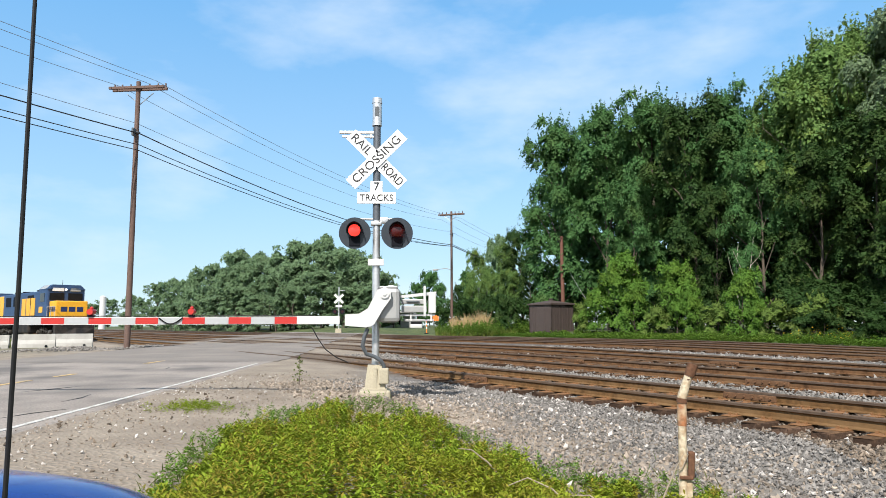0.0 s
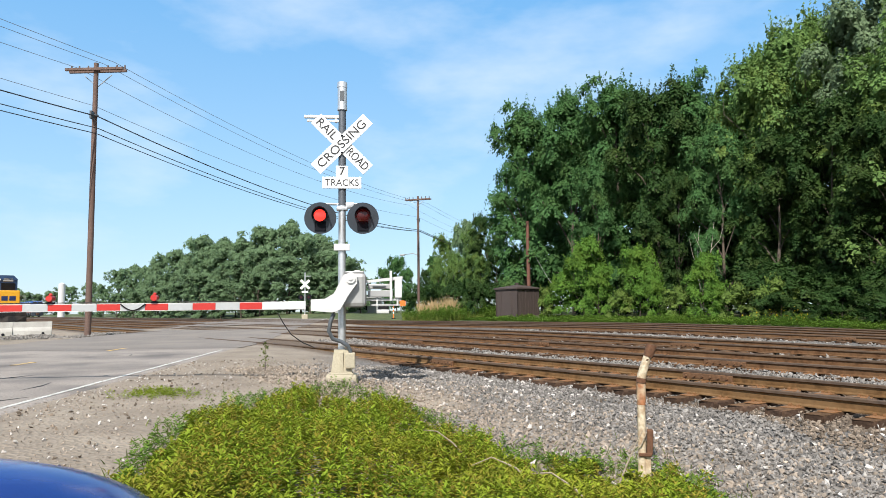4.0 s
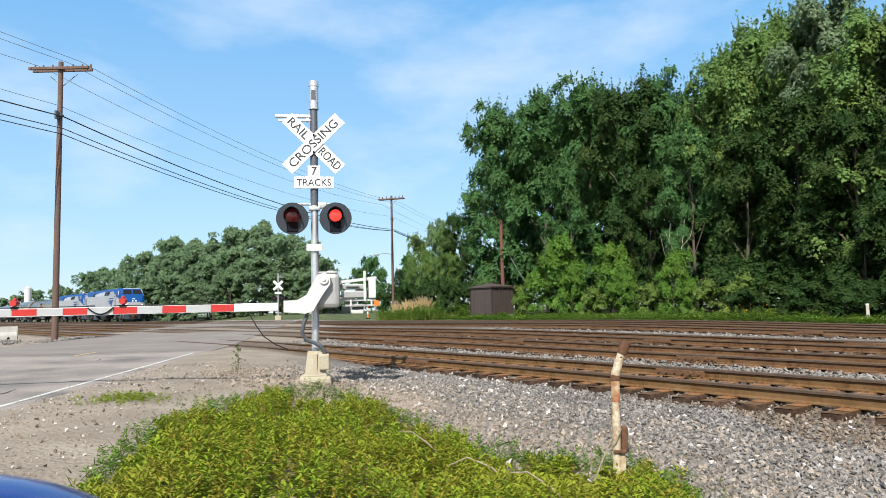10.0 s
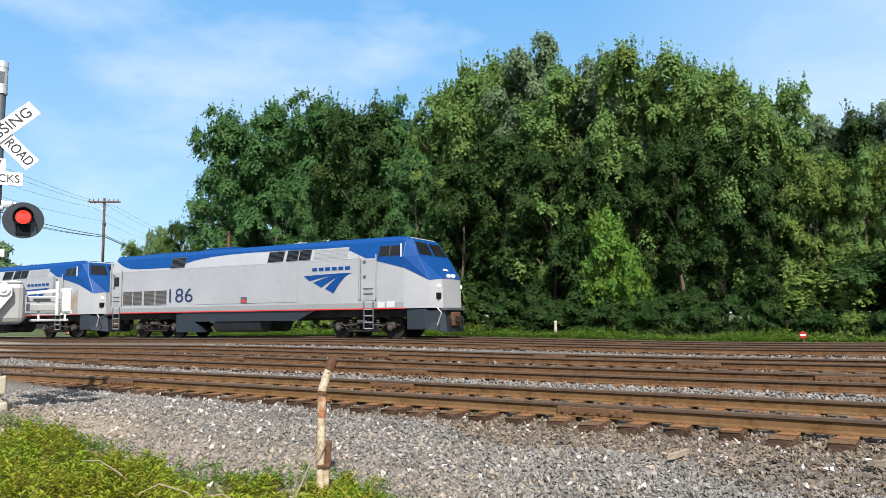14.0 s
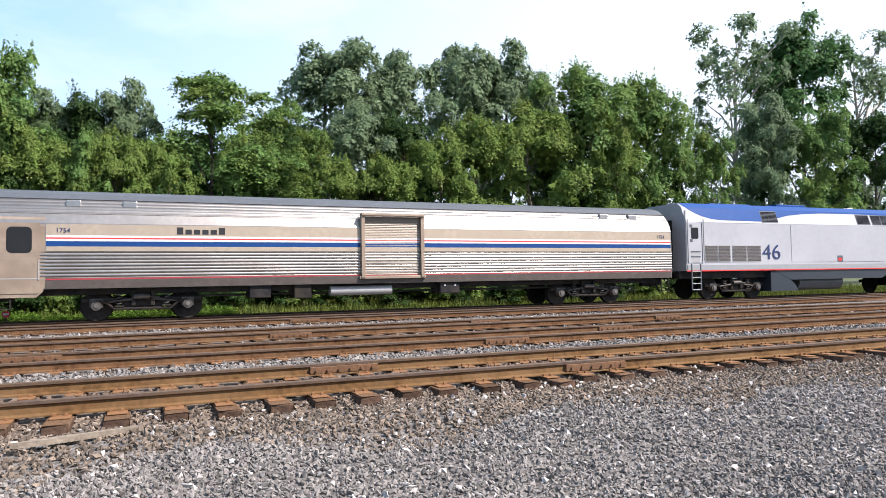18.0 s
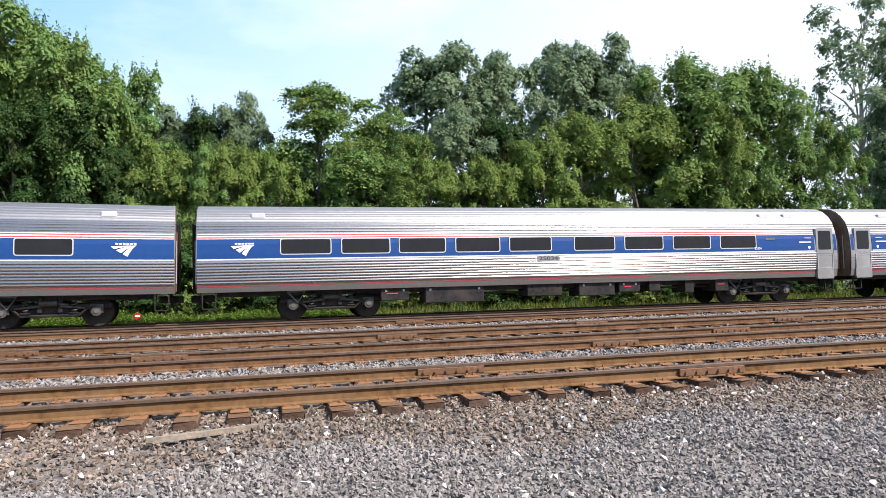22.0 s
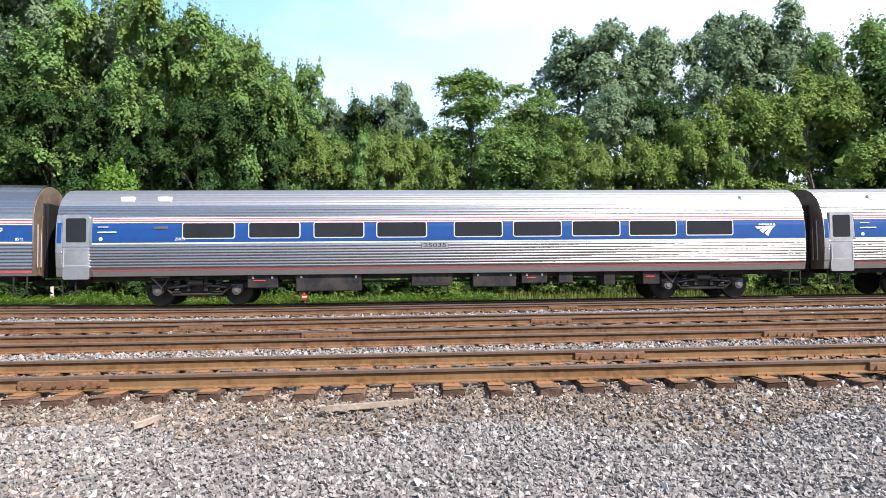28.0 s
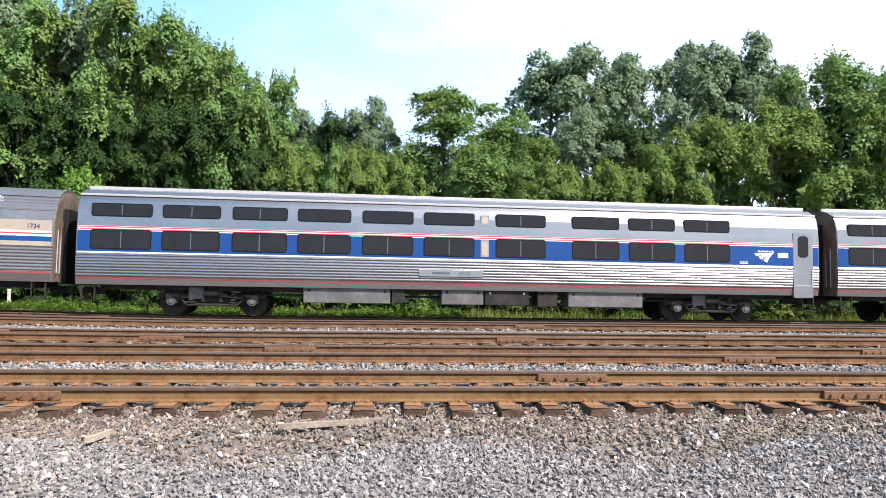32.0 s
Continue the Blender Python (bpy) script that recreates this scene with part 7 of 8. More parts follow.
# trees round the far side of the road
for row in (("inner", 62.3, 4.3, 62, 0.75), ("inner", 63.3, 3.4, 62, 0.7), ("inner", 61.5, 3.2, 62, 0.7), ("spruce", 59.4, 4.9, 50, 0.9), ("box_elder", 58.4, 5.8, 46, 0.7), ("far_tall", 57.0, 7.1, 45, 0.65), ("box_elder", 56.0, 6.4, 43, 0.7), ("ash", 55.0, 7.6, 42, 0.85), ("ash", 60.0, 3.1, 46, 0.8), ("box_elder", 59.0, 3.6, 44, 0.8), ("box_elder", 57.8, 4.4, 42, 0.85),
            ("box_elder", 56.8, 4.2, 41, 0.8), ("box_elder", 55.6, 4.2, 40, 0.85), ("ash", 54.2, 5.5, 38.5, 0.8), ("bush", 56.3, 2.0, 31.2, 0.8), ("bush", 55.9, 1.7, 31.6, 0.7), ("bush", 57.6, 1.9, 38, 1.0), ("bush", 58.8, 1.8, 41, 1.1), ("bush", 60.3, 1.7, 44, 1.1), ("bush", 54.3, 1.6, 35.5, 1.1), ("bush", 61.3, 1.2, 47, 1.0), ("thicket", 50.6, 1.2, 33.4, 0.7)):
    plant_at(*row)
# ---- poles, wires, hut and distant buildings ----
def spot(az, r):
    a = radians(az)
    return Vector((-r * math.sin(a), r * math.cos(a), 0))


P1, P2 = spot(85.5, 38.0), spot(60.62, 75.0)


def utility_pole(at, H, arm_dir, label, r=0.135):
    p = thing("utility_pole", label, "utility pole", "utility poles", at=Matrix.Translation((at.x, at.y, float(ground_z(at.x, at.y)))) @ Matrix.Rotation(arm_dir, 4, "Z"))
    part("pole", Shape().rod((0, 0, -0.3), (0, 0, H), r * 1.12, r * 0.82, 14), "wood_pole", p, "", True)
    for y0, y1 in ((0.12, 0.24), (-0.24, -0.12)):
        part("crossarm", Shape().box(-1.45, 1.45, y0, y1, H - 0.42, H - 0.29, 0.01), "wood_pole", p)
    part("brace", Shape().rod((-0.7, 0.2, H - 0.55), (0, 0.18, H - 1.15), 0.02, 0.02, 6), "light_grey", p)
    part("brace", Shape().rod((0.7, 0.2, H - 0.55), (0, 0.18, H - 1.15), 0.02, 0.02, 6), "light_grey", p)
    for x in (-1.35, -0.95, -0.5, 0.5, 0.95, 1.35):
        part("insulator", Shape().rod((x, 0.18, H - 0.29), (x, 0.18, H - 0.06), 0.055, 0.035, 10), "insulator", p, "", True)
    part("pole_band", Shape().rod((0, 0, H * 0.8), (0, 0, H * 0.8 + 0.08), r + 0.05, r + 0.05, 12).box(-0.05, 0.05, -0.4, 0, H * 0.8 - 0.2, H * 0.8 + 0.2, 0.02), "dark_grey", p)
    return p


H1 = 38.0 * math.tan(radians(17.45)) + 1.48
H2 = 75.0 * math.tan(radians(8.8)) + 1.06
line_dir = math.atan2((P2 - P1).y, (P2 - P1).x)
utility_pole(P1, H1, radians(56), "tall weathered wooden utility pole beside the road")
pole2 = utility_pole(P2, H2, line_dir + math.pi / 2, "wooden utility pole with a street light arm")
part("street_light_arm", Shape().tube([(0, 0, 6.3), (0.8, -0.5, 6.55), (2.3, -1.4, 6.55)], 0.04, 6), "light_grey", pole2)
part("street_light_head", Shape().box(2.2, 2.75, -1.62, -1.3, 6.42, 6.58, 0.04), "light_grey", pole2)

# overhead wires run from behind the camera past both poles
back = P1 - (P2 - P1).normalized() * 46
beyond = P2 + (P2 - P1).normalized() * 60


def wire(a, b, sag, r, mat, label):
    pts = []
    for i in range(25):
        t = i / 24
        q = a.lerp(b, t)
        pts.append((q.x, q.y, q.z - 4 * sag * t * (1 - t)))
    w = new("overhead_wire", Shape().tube(pts, r, 5).mesh("overhead_wire", M[mat], True))
    return tagged(w, label, "wire", "overhead wires")


nrm = Vector((-(P2 - P1).normalized().y, (P2 - P1).normalized().x, 0))
for off, h1, h2, sag, r, mat in ((-1.15, H1 - 0.15, H2 - 0.25, 0.9, 0.012, "wire_thin"), (-0.5, H1 - 0.15, H2 - 0.25, 1.0, 0.012, "wire_thin"), (1.15, H1 - 0.15, H2 - 0.25, 1.1, 0.012, "wire_thin"),
                                (0.1, H1 - 2.17, H2 - 1.6, 0.9, 0.012, "wire_thin"), (-0.2, H1 - 2.75, H2 - 3.05, 1.0, 0.030, "wire"), (-0.25, H1 - 3.35, H2 - 3.2, 1.0, 0.022, "wire"), (-0.15, H1 - 3.6, H2 - 3.2, 1.0, 0.022, "wire")):
    a, b = P1 + nrm * off + Vector((0, 0, h1)), P2 + nrm * off + Vector((0, 0, h2))
    lab = "thick black overhead cable" if mat == "wire" else "thin grey overhead wire"
    wire(a, b, sag, r, mat, lab)
    wire(back + nrm * off + Vector((0, 0, h1 + 0.6)), a, sag * 0.7, r, mat, lab)
    wire(b, beyond + nrm * off + Vector((0, 0, h2)), sag, r, mat, lab)

# the old bare pole behind the hut, with its stay
BP = spot(51.75, 56.0)
old = thing("old_pole", "reddish bare wooden pole behind the hut", "utility pole", at=Matrix.Translation((BP.x, BP.y, float(ground_z(BP.x, BP.y)))))
part("pole", Shape().rod((0, 0, -0.4), (0, 0, 7.4), 0.17, 0.13, 12), "brown_pole", old, "", True)
part("stay", Shape().tube([(0, 0, 5.6), (1.1, 1.0, 2.9), (2.4, 2.2, 0.2)], 0.02, 5), "light_grey", old, "pale guy wire")

HUT = spot(52.72, 52.0)
hut = thing("signal_hut", "small dark brown ribbed metal hut with low hipped roof", "hut", at=pose(HUT.x, HUT.y, 0.38, 0, 0, 8))
w, d, h = 1.10, 1.10, 2.20
part("plinth", Shape().box(-w - 0.1, w + 0.1, -d - 0.1, d + 0.1, -0.35, 0.05, 0.02), "hut", hut)
part("wall", Shape().box(-w, w, -d, d, 0.05, h, 0.01), "hut", hut)
rib = Shape().box(-0.03, 0.03, -0.02, 0.02, 0.06, h - 0.02).mesh("rib", M["hut"])
for k in range(9):
    for x, y in ((-w + 2 * w * k / 8, -d), (-w + 2 * w * k / 8, d), (-w, -d + 2 * d * k / 8), (w, -d + 2 * d * k / 8)):
        part("rib", rib, "hut", hut).location = (x, y, 0)
part("roof", Shape().add([(-w - 0.12, -d - 0.12, h), (w + 0.12, -d - 0.12, h), (w + 0.12, d + 0.12, h), (-w - 0.12, d + 0.12, h), (0, 0, h + 0.26), (-w - 0.12, -d - 0.12, h - 0.1), (w + 0.12, -d - 0.12, h - 0.1), (w + 0.12, d + 0.12, h - 0.1), (-w - 0.12, d + 0.12, h - 0.1)],
                        [(0, 1, 4), (1, 2, 4), (2, 3, 4), (3, 0, 4), (5, 6, 1, 0), (6, 7, 2, 1), (7, 8, 3, 2), (8, 5, 0, 3), (8, 7, 6, 5)]), "hut", hut)
part("vent_cap", Shape().rod((0, 0, h + 0.20), (0, 0, h + 0.38), 0.11, 0.14, 12), "hut", hut)
part("door", Shape().box(-0.45, 0.45, -d - 0.035, -d - 0.005, 0.08, 1.95, 0.01), "hut", hut)

# far crossing signal across the tracks
FS = spot(69.75, 72.0)
far_sig = thing("far_crossing_signal", "distant crossing signal with crossbuck and dark lights", "crossing signal", at=pose(FS.x, FS.y, 0.35, 0, 0, FACE))
part("mast", Shape().rod((0, 0, 0), (0, 0, 4.6), 0.07, 0.07, 10), "galv", far_sig, "", True)
for ang in (45, -45):
    part("crossbuck_blade", Shape().box(-0.61, 0.61, -0.08 - 0.01 * (ang > 0), -0.07, -0.115, 0.115, 0.0, pose(0, 0, 3.4) @ Matrix.Rotation(radians(ang), 4, "Y")), "sign", far_sig)
part("tracks_plate", Shape().box(-0.32, 0.32, -0.09, -0.07, 2.55, 2.75), "sign", far_sig)
for x in (-0.38, 0.38):
    part("signal_light", Shape().rod((x, -0.15, 2.1), (x, -0.1, 2.1), 0.26, 0.26, 16), "black", far_sig)
    part("lens", Shape().rod((x, -0.16, 2.1), (x, -0.14, 2.1), 0.1, 0.1, 12), "red_dim", far_sig)
part("gate_arm", Shape().box(-8, -0.3, -0.2, -0.15, 1.05, 1.18), "grey_sheet", far_sig)
part("bracket", Shape().box(0.0, 0.6, -0.03, 0.03, 4.2, 4.26), "galv", far_sig)
part("base", Shape().box(-0.3, 0.3, -0.3, 0.3, -0.3, 0.4, 0.03), "concrete", far_sig)

# low store beyond the crossing
SB = spot(63.8, 118.0)
shop = thing("roadside_store", "low white roadside store with flat canopy", "building", at=pose(SB.x, SB.y, 0.35, 0, 0, 62))
part("wall", Shape().box(-7, 0.6, -4, 4, 0, 2.5, 0.05), "grey_sheet", shop)
part("canopy", Shape().box(-6.5, 0.5, -9.5, -3.8, 2.6, 2.85, 0.05), "light_grey", shop)
for x in (-5, 0):
    part("post", Shape().rod((x, -8.5, 0), (x, -8.5, 2.62), 0.12, 0.15, 10), "light_grey", shop)
for k in range(2):
    part("window", Shape().box(-6.2 + 2.7 * k, -4.4 + 2.7 * k, -4.06, -3.98, 0.8, 1.9), "dark_glass", shop)
part("roof_rim", Shape().box(-7.1, 0.7, -4.1, 4.1, 2.5, 2.75, 0.03), "light_grey", shop)
OB = spot(61.88, 100.0)
cone = thing("work_sign", "orange road work sign panel on a stand", "sign", at=pose(OB.x, OB.y, 0.6, 0, 0, 60))
part("panel", Shape().box(-0.42, 0.42, -0.03, 0.03, 1.05, 1.95, 0.01), "orange", cone)
part("leg", Shape().rod((-0.3, 0, -0.3), (-0.3, 0, 1.1), 0.04, 0.04, 6), "light_grey", cone)
part("leg", Shape().rod((0.3, 0, -0.3), (0.3, 0, 1.1), 0.04, 0.04, 6), "light_grey", cone)
CP = spot(62.72, 62.0)
cone_post = thing("channel_post", "orange and white channel post at the road edge", "post", at=Matrix.Translation((CP.x, CP.y, float(ground_z(CP.x, CP.y)))))
part("base", Shape().rod((0, 0, -0.02), (0, 0, 0.08), 0.2, 0.17, 12), "black", cone_post, "", True)
part("tube", Shape().rod((0, 0, 0.06), (0, 0, 1.1), 0.06, 0.05, 10), "orange", cone_post, "", True)
for z in (0.45, 0.8):
    part("reflector_band", Shape().rod((0, 0, z), (0, 0, z + 0.16), 0.064, 0.062, 10), "sign", cone_post, "", True)
CV = spot(63.4, 100.0)
van = thing("parked_car", "white parked car at the store", "car", at=pose(CV.x, CV.y, 0.33, 0, 0, 150))
part("body", Shape().box(-2.1, 2.1, -0.85, 0.85, 0.3, 0.85, 0.12), "white_paint", van)
part("cabin", Shape().box(-1.2, 1.0, -0.75, 0.75, 0.8, 1.4, 0.18), "dark_glass", van)
part("roof", Shape().box(-1.0, 0.8, -0.7, 0.7, 1.36, 1.46, 0.04), "white_paint", van)
for x in (-1.3, 1.3):
    for y in (-0.8, 0.8):
        part("wheel", Shape().rod((x, y - 0.1, 0.32), (x, y + 0.1, 0.32), 0.32, 0.32, 16), "rubber", van, "", True)

# concrete barrier blocks beside the tracks
for k, (az, r, turn_z) in enumerate(((89.0, 44.5, 17), (91.4, 43.2, 12), (94.2, 42.4, 10))):
    p = spot(az, r)
    b = thing("concrete_barrier", "pale concrete barrier block beside the tracks", "barrier", "barrier blocks", at=pose(p.x, p.y, float(ground_z(p.x, p.y)) - 0.05, 0, 0, 90 - 6))
    part("block", Shape().bar([(-0.3, 0), (0.3, 0), (0.25, 0.25), (0.12, 0.45), (0.1, 0.75), (-0.1, 0.75), (-0.12, 0.45), (-0.25, 0.25)], -1.0, 1.0), "grey_concrete", b)
    part("lifting_hole", Shape().rod((0.6, -0.32, 0.12), (0.6, 0.32, 0.12), 0.07, 0.07, 8), "black", b)
tank_p = spot(86.1, 190.0)
tank = thing("white_tank", "white upright tank far down the line", "tank", at=Matrix.Translation((tank_p.x, tank_p.y - 3, 0)))
part("shell", Shape().rod((0, 0, 0), (0, 0, 8.2), 0.75, 0.75, 16), "white_paint", tank, "", True)
part("lid", Shape().rod((0, 0, 8.2), (0, 0, 8.5), 0.78, 0.2, 16), "white_paint", tank)

# leaning rusty post in the weeds
PP = spot(45.9, 6.35)
post = thing("rusty_post", "bent post with peeling white paint and rust", "post", at=pose(PP.x, PP.y, float(ground_z(PP.x, PP.y)), 0, 0, 48))
part("lower_post", Shape().rod((0, 0, -0.2), (0.02, 0, 0.86), 0.036, 0.034, 12), "rust_post", post, "", True)
part("upper_post", Shape().tube([(0.02, 0, 0.84), (0.026, 0, 0.90), (0.075, 0, 1.05), (0.095, 0, 1.11)], [0.036, 0.04, 0.034, 0.034], 12), "rust_post", post, "", True)
part("rusty_cap", Shape().tube([(0.086, 0, 1.065), (0.098, 0, 1.10), (0.122, 0, 1.165)], [0.041, 0.043, 0.046], 12), "rust", post, "", True)
part("clamp", Shape().box(0.030, 0.082, -0.045, 0.025, 0.25, 0.46, 0.012, Matrix.Rotation(radians(3), 4, "Y")), "rust", post, "rusty iron clamp")
part("clamp_foot", Shape().box(-0.02, 0.085, -0.05, 0.03, 0.235, 0.262, 0.006), "rust", post)
part("side_board", Shape().box(0.034, 0.078, -0.02, 0.022, -0.2, 0.25, 0.006), "rust_post", post, "pale split board beside the post")
part("rust_band", Shape().tube([(0.016, 0, 0.66), (0.018, 0, 0.72), (0.020, 0, 0.84)], [0.0365, 0.0385, 0.038], 12), "rust_streak", post, "peeling rust below the bend", True)
part("bend_ring", Shape().tube([(0.019, 0, 0.845), (0.026, 0, 0.885)], [0.043, 0.044], 12), "rust", post, "", True)
part("splinter", Shape().tube([(0.05, -0.05, 0.44), (0.0, -0.055, 0.33), (-0.06, -0.05, 0.31)], [0.004, 0.006, 0.004], 5), "dead_wood", post)
part("wire_tie", Shape().tube([(0.04, 0, 1.03), (0.075, 0.04, 1.04), (0.11, 0, 1.05), (0.075, -0.04, 1.04), (0.04, 0, 1.03)], 0.005, 5), "rust", post, "", True)
part("yellow_tag", Shape().box(-0.03, 0.035, -0.042, -0.03, -0.06, 0.035, 0.005), "yellow", post)

# two bleached boards on the ballast
for a0, r0, a1, r1, wd, lab in ((5.38, 6.61, -2.75, 7.09, 0.075, "long split piece of grey weathered wood on the ballast"), (18.7, 6.43, 17.1, 6.87, 0.045, "short bleached stick on the ballast")):
    p, q = spot(a0, r0), spot(a1, r1)
    L = (q - p).length
    c = (p + q) / 2
    z = float(ground_z(c.x, c.y)) + 0.03
    b = Shape()
    pts = [(-L / 2, wd * 0.15), (-L * 0.3, -wd * 0.5), (L * 0.1, -wd * 0.42), (L / 2, -wd * 0.35), (L / 2 - 0.03, wd * 0.5), (L * 0.2, wd * 0.35), (-L * 0.15, wd * 0.52), (-L * 0.4, wd * 0.4)]
    b.add([(x, y, 0) for x, y in pts] + [(x * 0.99, y * 0.85, 0.045) for x, y in pts], [tuple(range(8))[::-1], tuple(range(8, 16))] + [(i, (i + 1) % 8, 8 + (i + 1) % 8, 8 + i) for i in range(8)])
    o = new("wood_scrap", b.mesh("wood_scrap", M["plank_wood" if L > 0.6 else "dead_wood"]))
    o.matrix_world = pose(c.x, c.y, z, 4, 2, math.degrees(math.atan2(q.y - p.y, q.x - p.x)))
    tagged(o, lab, "wood scrap")

# small red marker beyond the tracks
MK = Vector((-4.0, 29.0, 0))
mk = thing("track_marker", "small red and white marker on a short stake", "marker", at=pose(MK.x, MK.y, float(ground_z(MK.x, MK.y))))
part("stake", Shape().rod((0, 0, -0.1), (0, 0, 0.3), 0.03, 0.03, 8), "wood_pole", mk)
part("disc", Shape().rod((0, -0.05, 0.36), (0, -0.02, 0.36), 0.13, 0.13, 16), "red", mk, "", True)
part("stripe", Shape().box(-0.09, 0.09, -0.056, -0.05, 0.33, 0.39), "sign", mk)
stake = thing("marker_stake", "short pale wooden stake beside the far track", "stake", at=pose(-14.6, 30.2, float(ground_z(-14.6, 30.2)), 0, 0, 20))
part("post", Shape().box(-0.06, 0.06, -0.04, 0.04, -0.2, 0.75, 0.012), "pale_bark", stake)
part("cap", Shape().box(-0.065, 0.065, -0.045, 0.045, 0.72, 0.80, 0.012), "white_paint", stake)
# ---- freight locomotives backing away on the left ----
def freight_locomotive(label):
    """A blue and yellow hood unit; local x from -20 at its rear to 0 at the front of the cab end."""
    car = thing("freight_locomotive", label, "locomotive", "freight locomotives")
    part("frame", Shape().box(-20.5, 0.2, -1.5, 1.5, 1.25, 1.6, 0.03), "black", car)
    part("short_hood", Shape().box(-2.6, -0.7, -1.25, 1.25, 1.6, 3.15, 0.08), "yellow", car, "yellow front hood")
    for k in range(3):
        part("word_block", Shape().box(-0.705, -0.69, -0.85 + 0.62 * k, -0.35 + 0.62 * k, 2.25, 2.65), "navy", car)
        part("word_block", Shape().box(-2.2 + 0.5 * k, -1.8 + 0.5 * k, -1.262, -1.24, 2.25, 2.65), "navy", car)
    part("cab", Shape().box(-4.6, -2.3, -1.5, 1.5, 1.6, 4.25, 0.12), "engine_blue", car, "dark blue cab")
    part("cab_roof", Shape().bar([(-1.5, 4.15), (-1.1, 4.55), (1.1, 4.55), (1.5, 4.15)], -4.7, -2.2), "engine_blue", car)
    part("roof_panel", Shape().add([(-4.4, -1.5, 4.2), (-2.6, -1.5, 4.2), (-2.6, -1.15, 4.53), (-4.4, -1.15, 4.53)], [(0, 1, 2, 3)]), "light_grey", car)
    for y0, y1 in ((-1.3, -0.15), (0.15, 1.3)):
        part("windscreen", Shape().box(-2.31, -2.27, y0, y1, 3.25, 3.85, 0.02), "dark_glass", car)
    part("number_board", Shape().box(-2.3, -2.2, -1.1, -0.2, 4.0, 4.3, 0.02), "sign", car, "white number board")
    part("number_board", Shape().box(-2.3, -2.2, 0.3, 1.1, 4.0, 4.3, 0.02), "light_grey", car)
    part("side_window", Shape().box(-4.1, -2.9, -1.52, -1.49, 3.1, 3.85, 0.02), "dark_glass", car)
    part("headlight", Shape().rod((-2.26, -0.05, 4.15), (-2.18, -0.05, 4.15), 0.1, 0.1, 10), "headlight", car)
    part("long_hood", Shape().box(-19.6, -4.6, -1.2, 1.2, 1.6, 4.1, 0.1), "engine_blue", car, "long dark blue hood")
    part("rear_yellow", Shape().box(-20.0, -16.9, -1.23, 1.23, 1.62, 4.0, 0.08), "yellow", car, "yellow rear end")
    for k in range(3):
        part("side_mark", Shape().box(-10.6 + 1.42 * k, -9.42 + 1.42 * k, -1.23, -1.2, 2.0, 3.55, 0.02), "yellow", car)
    part("side_number", Shape().box(-4.3, -3.3, -1.52, -1.5, 2.2, 2.7), "yellow", car)
    for x in (-8.0, -12.6, -15.2):
        part("hood_grille", Shape().box(x - 0.9, x + 0.9, -1.22, -1.2, 2.9, 3.8, 0.02), "black", car)
        part("roof_fan", Shape().rod((x, 0, 4.1), (x, 0, 4.3), 0.7, 0.7, 18), "black", car)
    part("pilot", Shape().box(-0.2, 0.35, -1.5, 1.5, 0.35, 1.3, 0.05), "underframe", car)
    part("snow_plow", Shape().add([(0.35, -1.5, 0.15), (0.75, 0, 0.15), (0.35, 1.5, 0.15), (0.35, -1.5, 0.9), (0.45, 0, 0.9), (0.35, 1.5, 0.9)], [(0, 1, 4, 3), (1, 2, 5, 4)]), "underframe", car)
    rail = Shape()
    for y in (-1.45, 1.45):
        for x in (-0.1, -1.2, -2.2):
            rail.rod((x, y, 1.6), (x, y, 2.65), 0.025, 0.025, 6)
        rail.rod((-2.3, y, 2.65), (-0.1, y, 2.65), 0.025, 0.025, 6)
    part("handrail", rail, "light_grey", car)
    part("fuel_tank", Shape().box(-12.6, -7.6, -1.4, 1.4, 0.4, 1.25, 0.15), "underframe", car)
    part("antenna", Shape().rod((-3.4, 0, 4.5), (-3.4, 0, 5.0), 0.02, 0.02, 5), "black", car)
    for x in (-16.2, -4.0):
        bogie(car, x, 0.5, 3.2)
    return car


freight = [freight_locomotive("blue and yellow freight locomotive with dark windscreen"), freight_locomotive("second blue and yellow freight locomotive coupled behind")]
# its near front corner drifts back along a slanting siding
FREIGHT_A, FREIGHT_B = Vector((-66.0, 1.25, 0.0)), Vector((-78.4, -2.35, 0.0))


def freight_rows(back):
    d = (FREIGHT_A - FREIGHT_B).normalized()
    head = math.degrees(math.atan2(d.y, d.x))
    rows = []
    for t, k in ((0, 0.0), (1, 0.12), (2, 0.25), (3, 0.37), (5.5, 0.68), (7, 0.86), (8.5, 1.05), (12, 1.5), (20, 2.6), (32, 4.2)):
        p = FREIGHT_A.lerp(FREIGHT_B, k) - d * back
        rows.append((t, pose(p.x, p.y, 0.03, 0, 0, head)))
    return rows

# ---- the car beside the camera ----
car_at = pose(-3.40, -0.95, -0.42, 0, 0, 130)


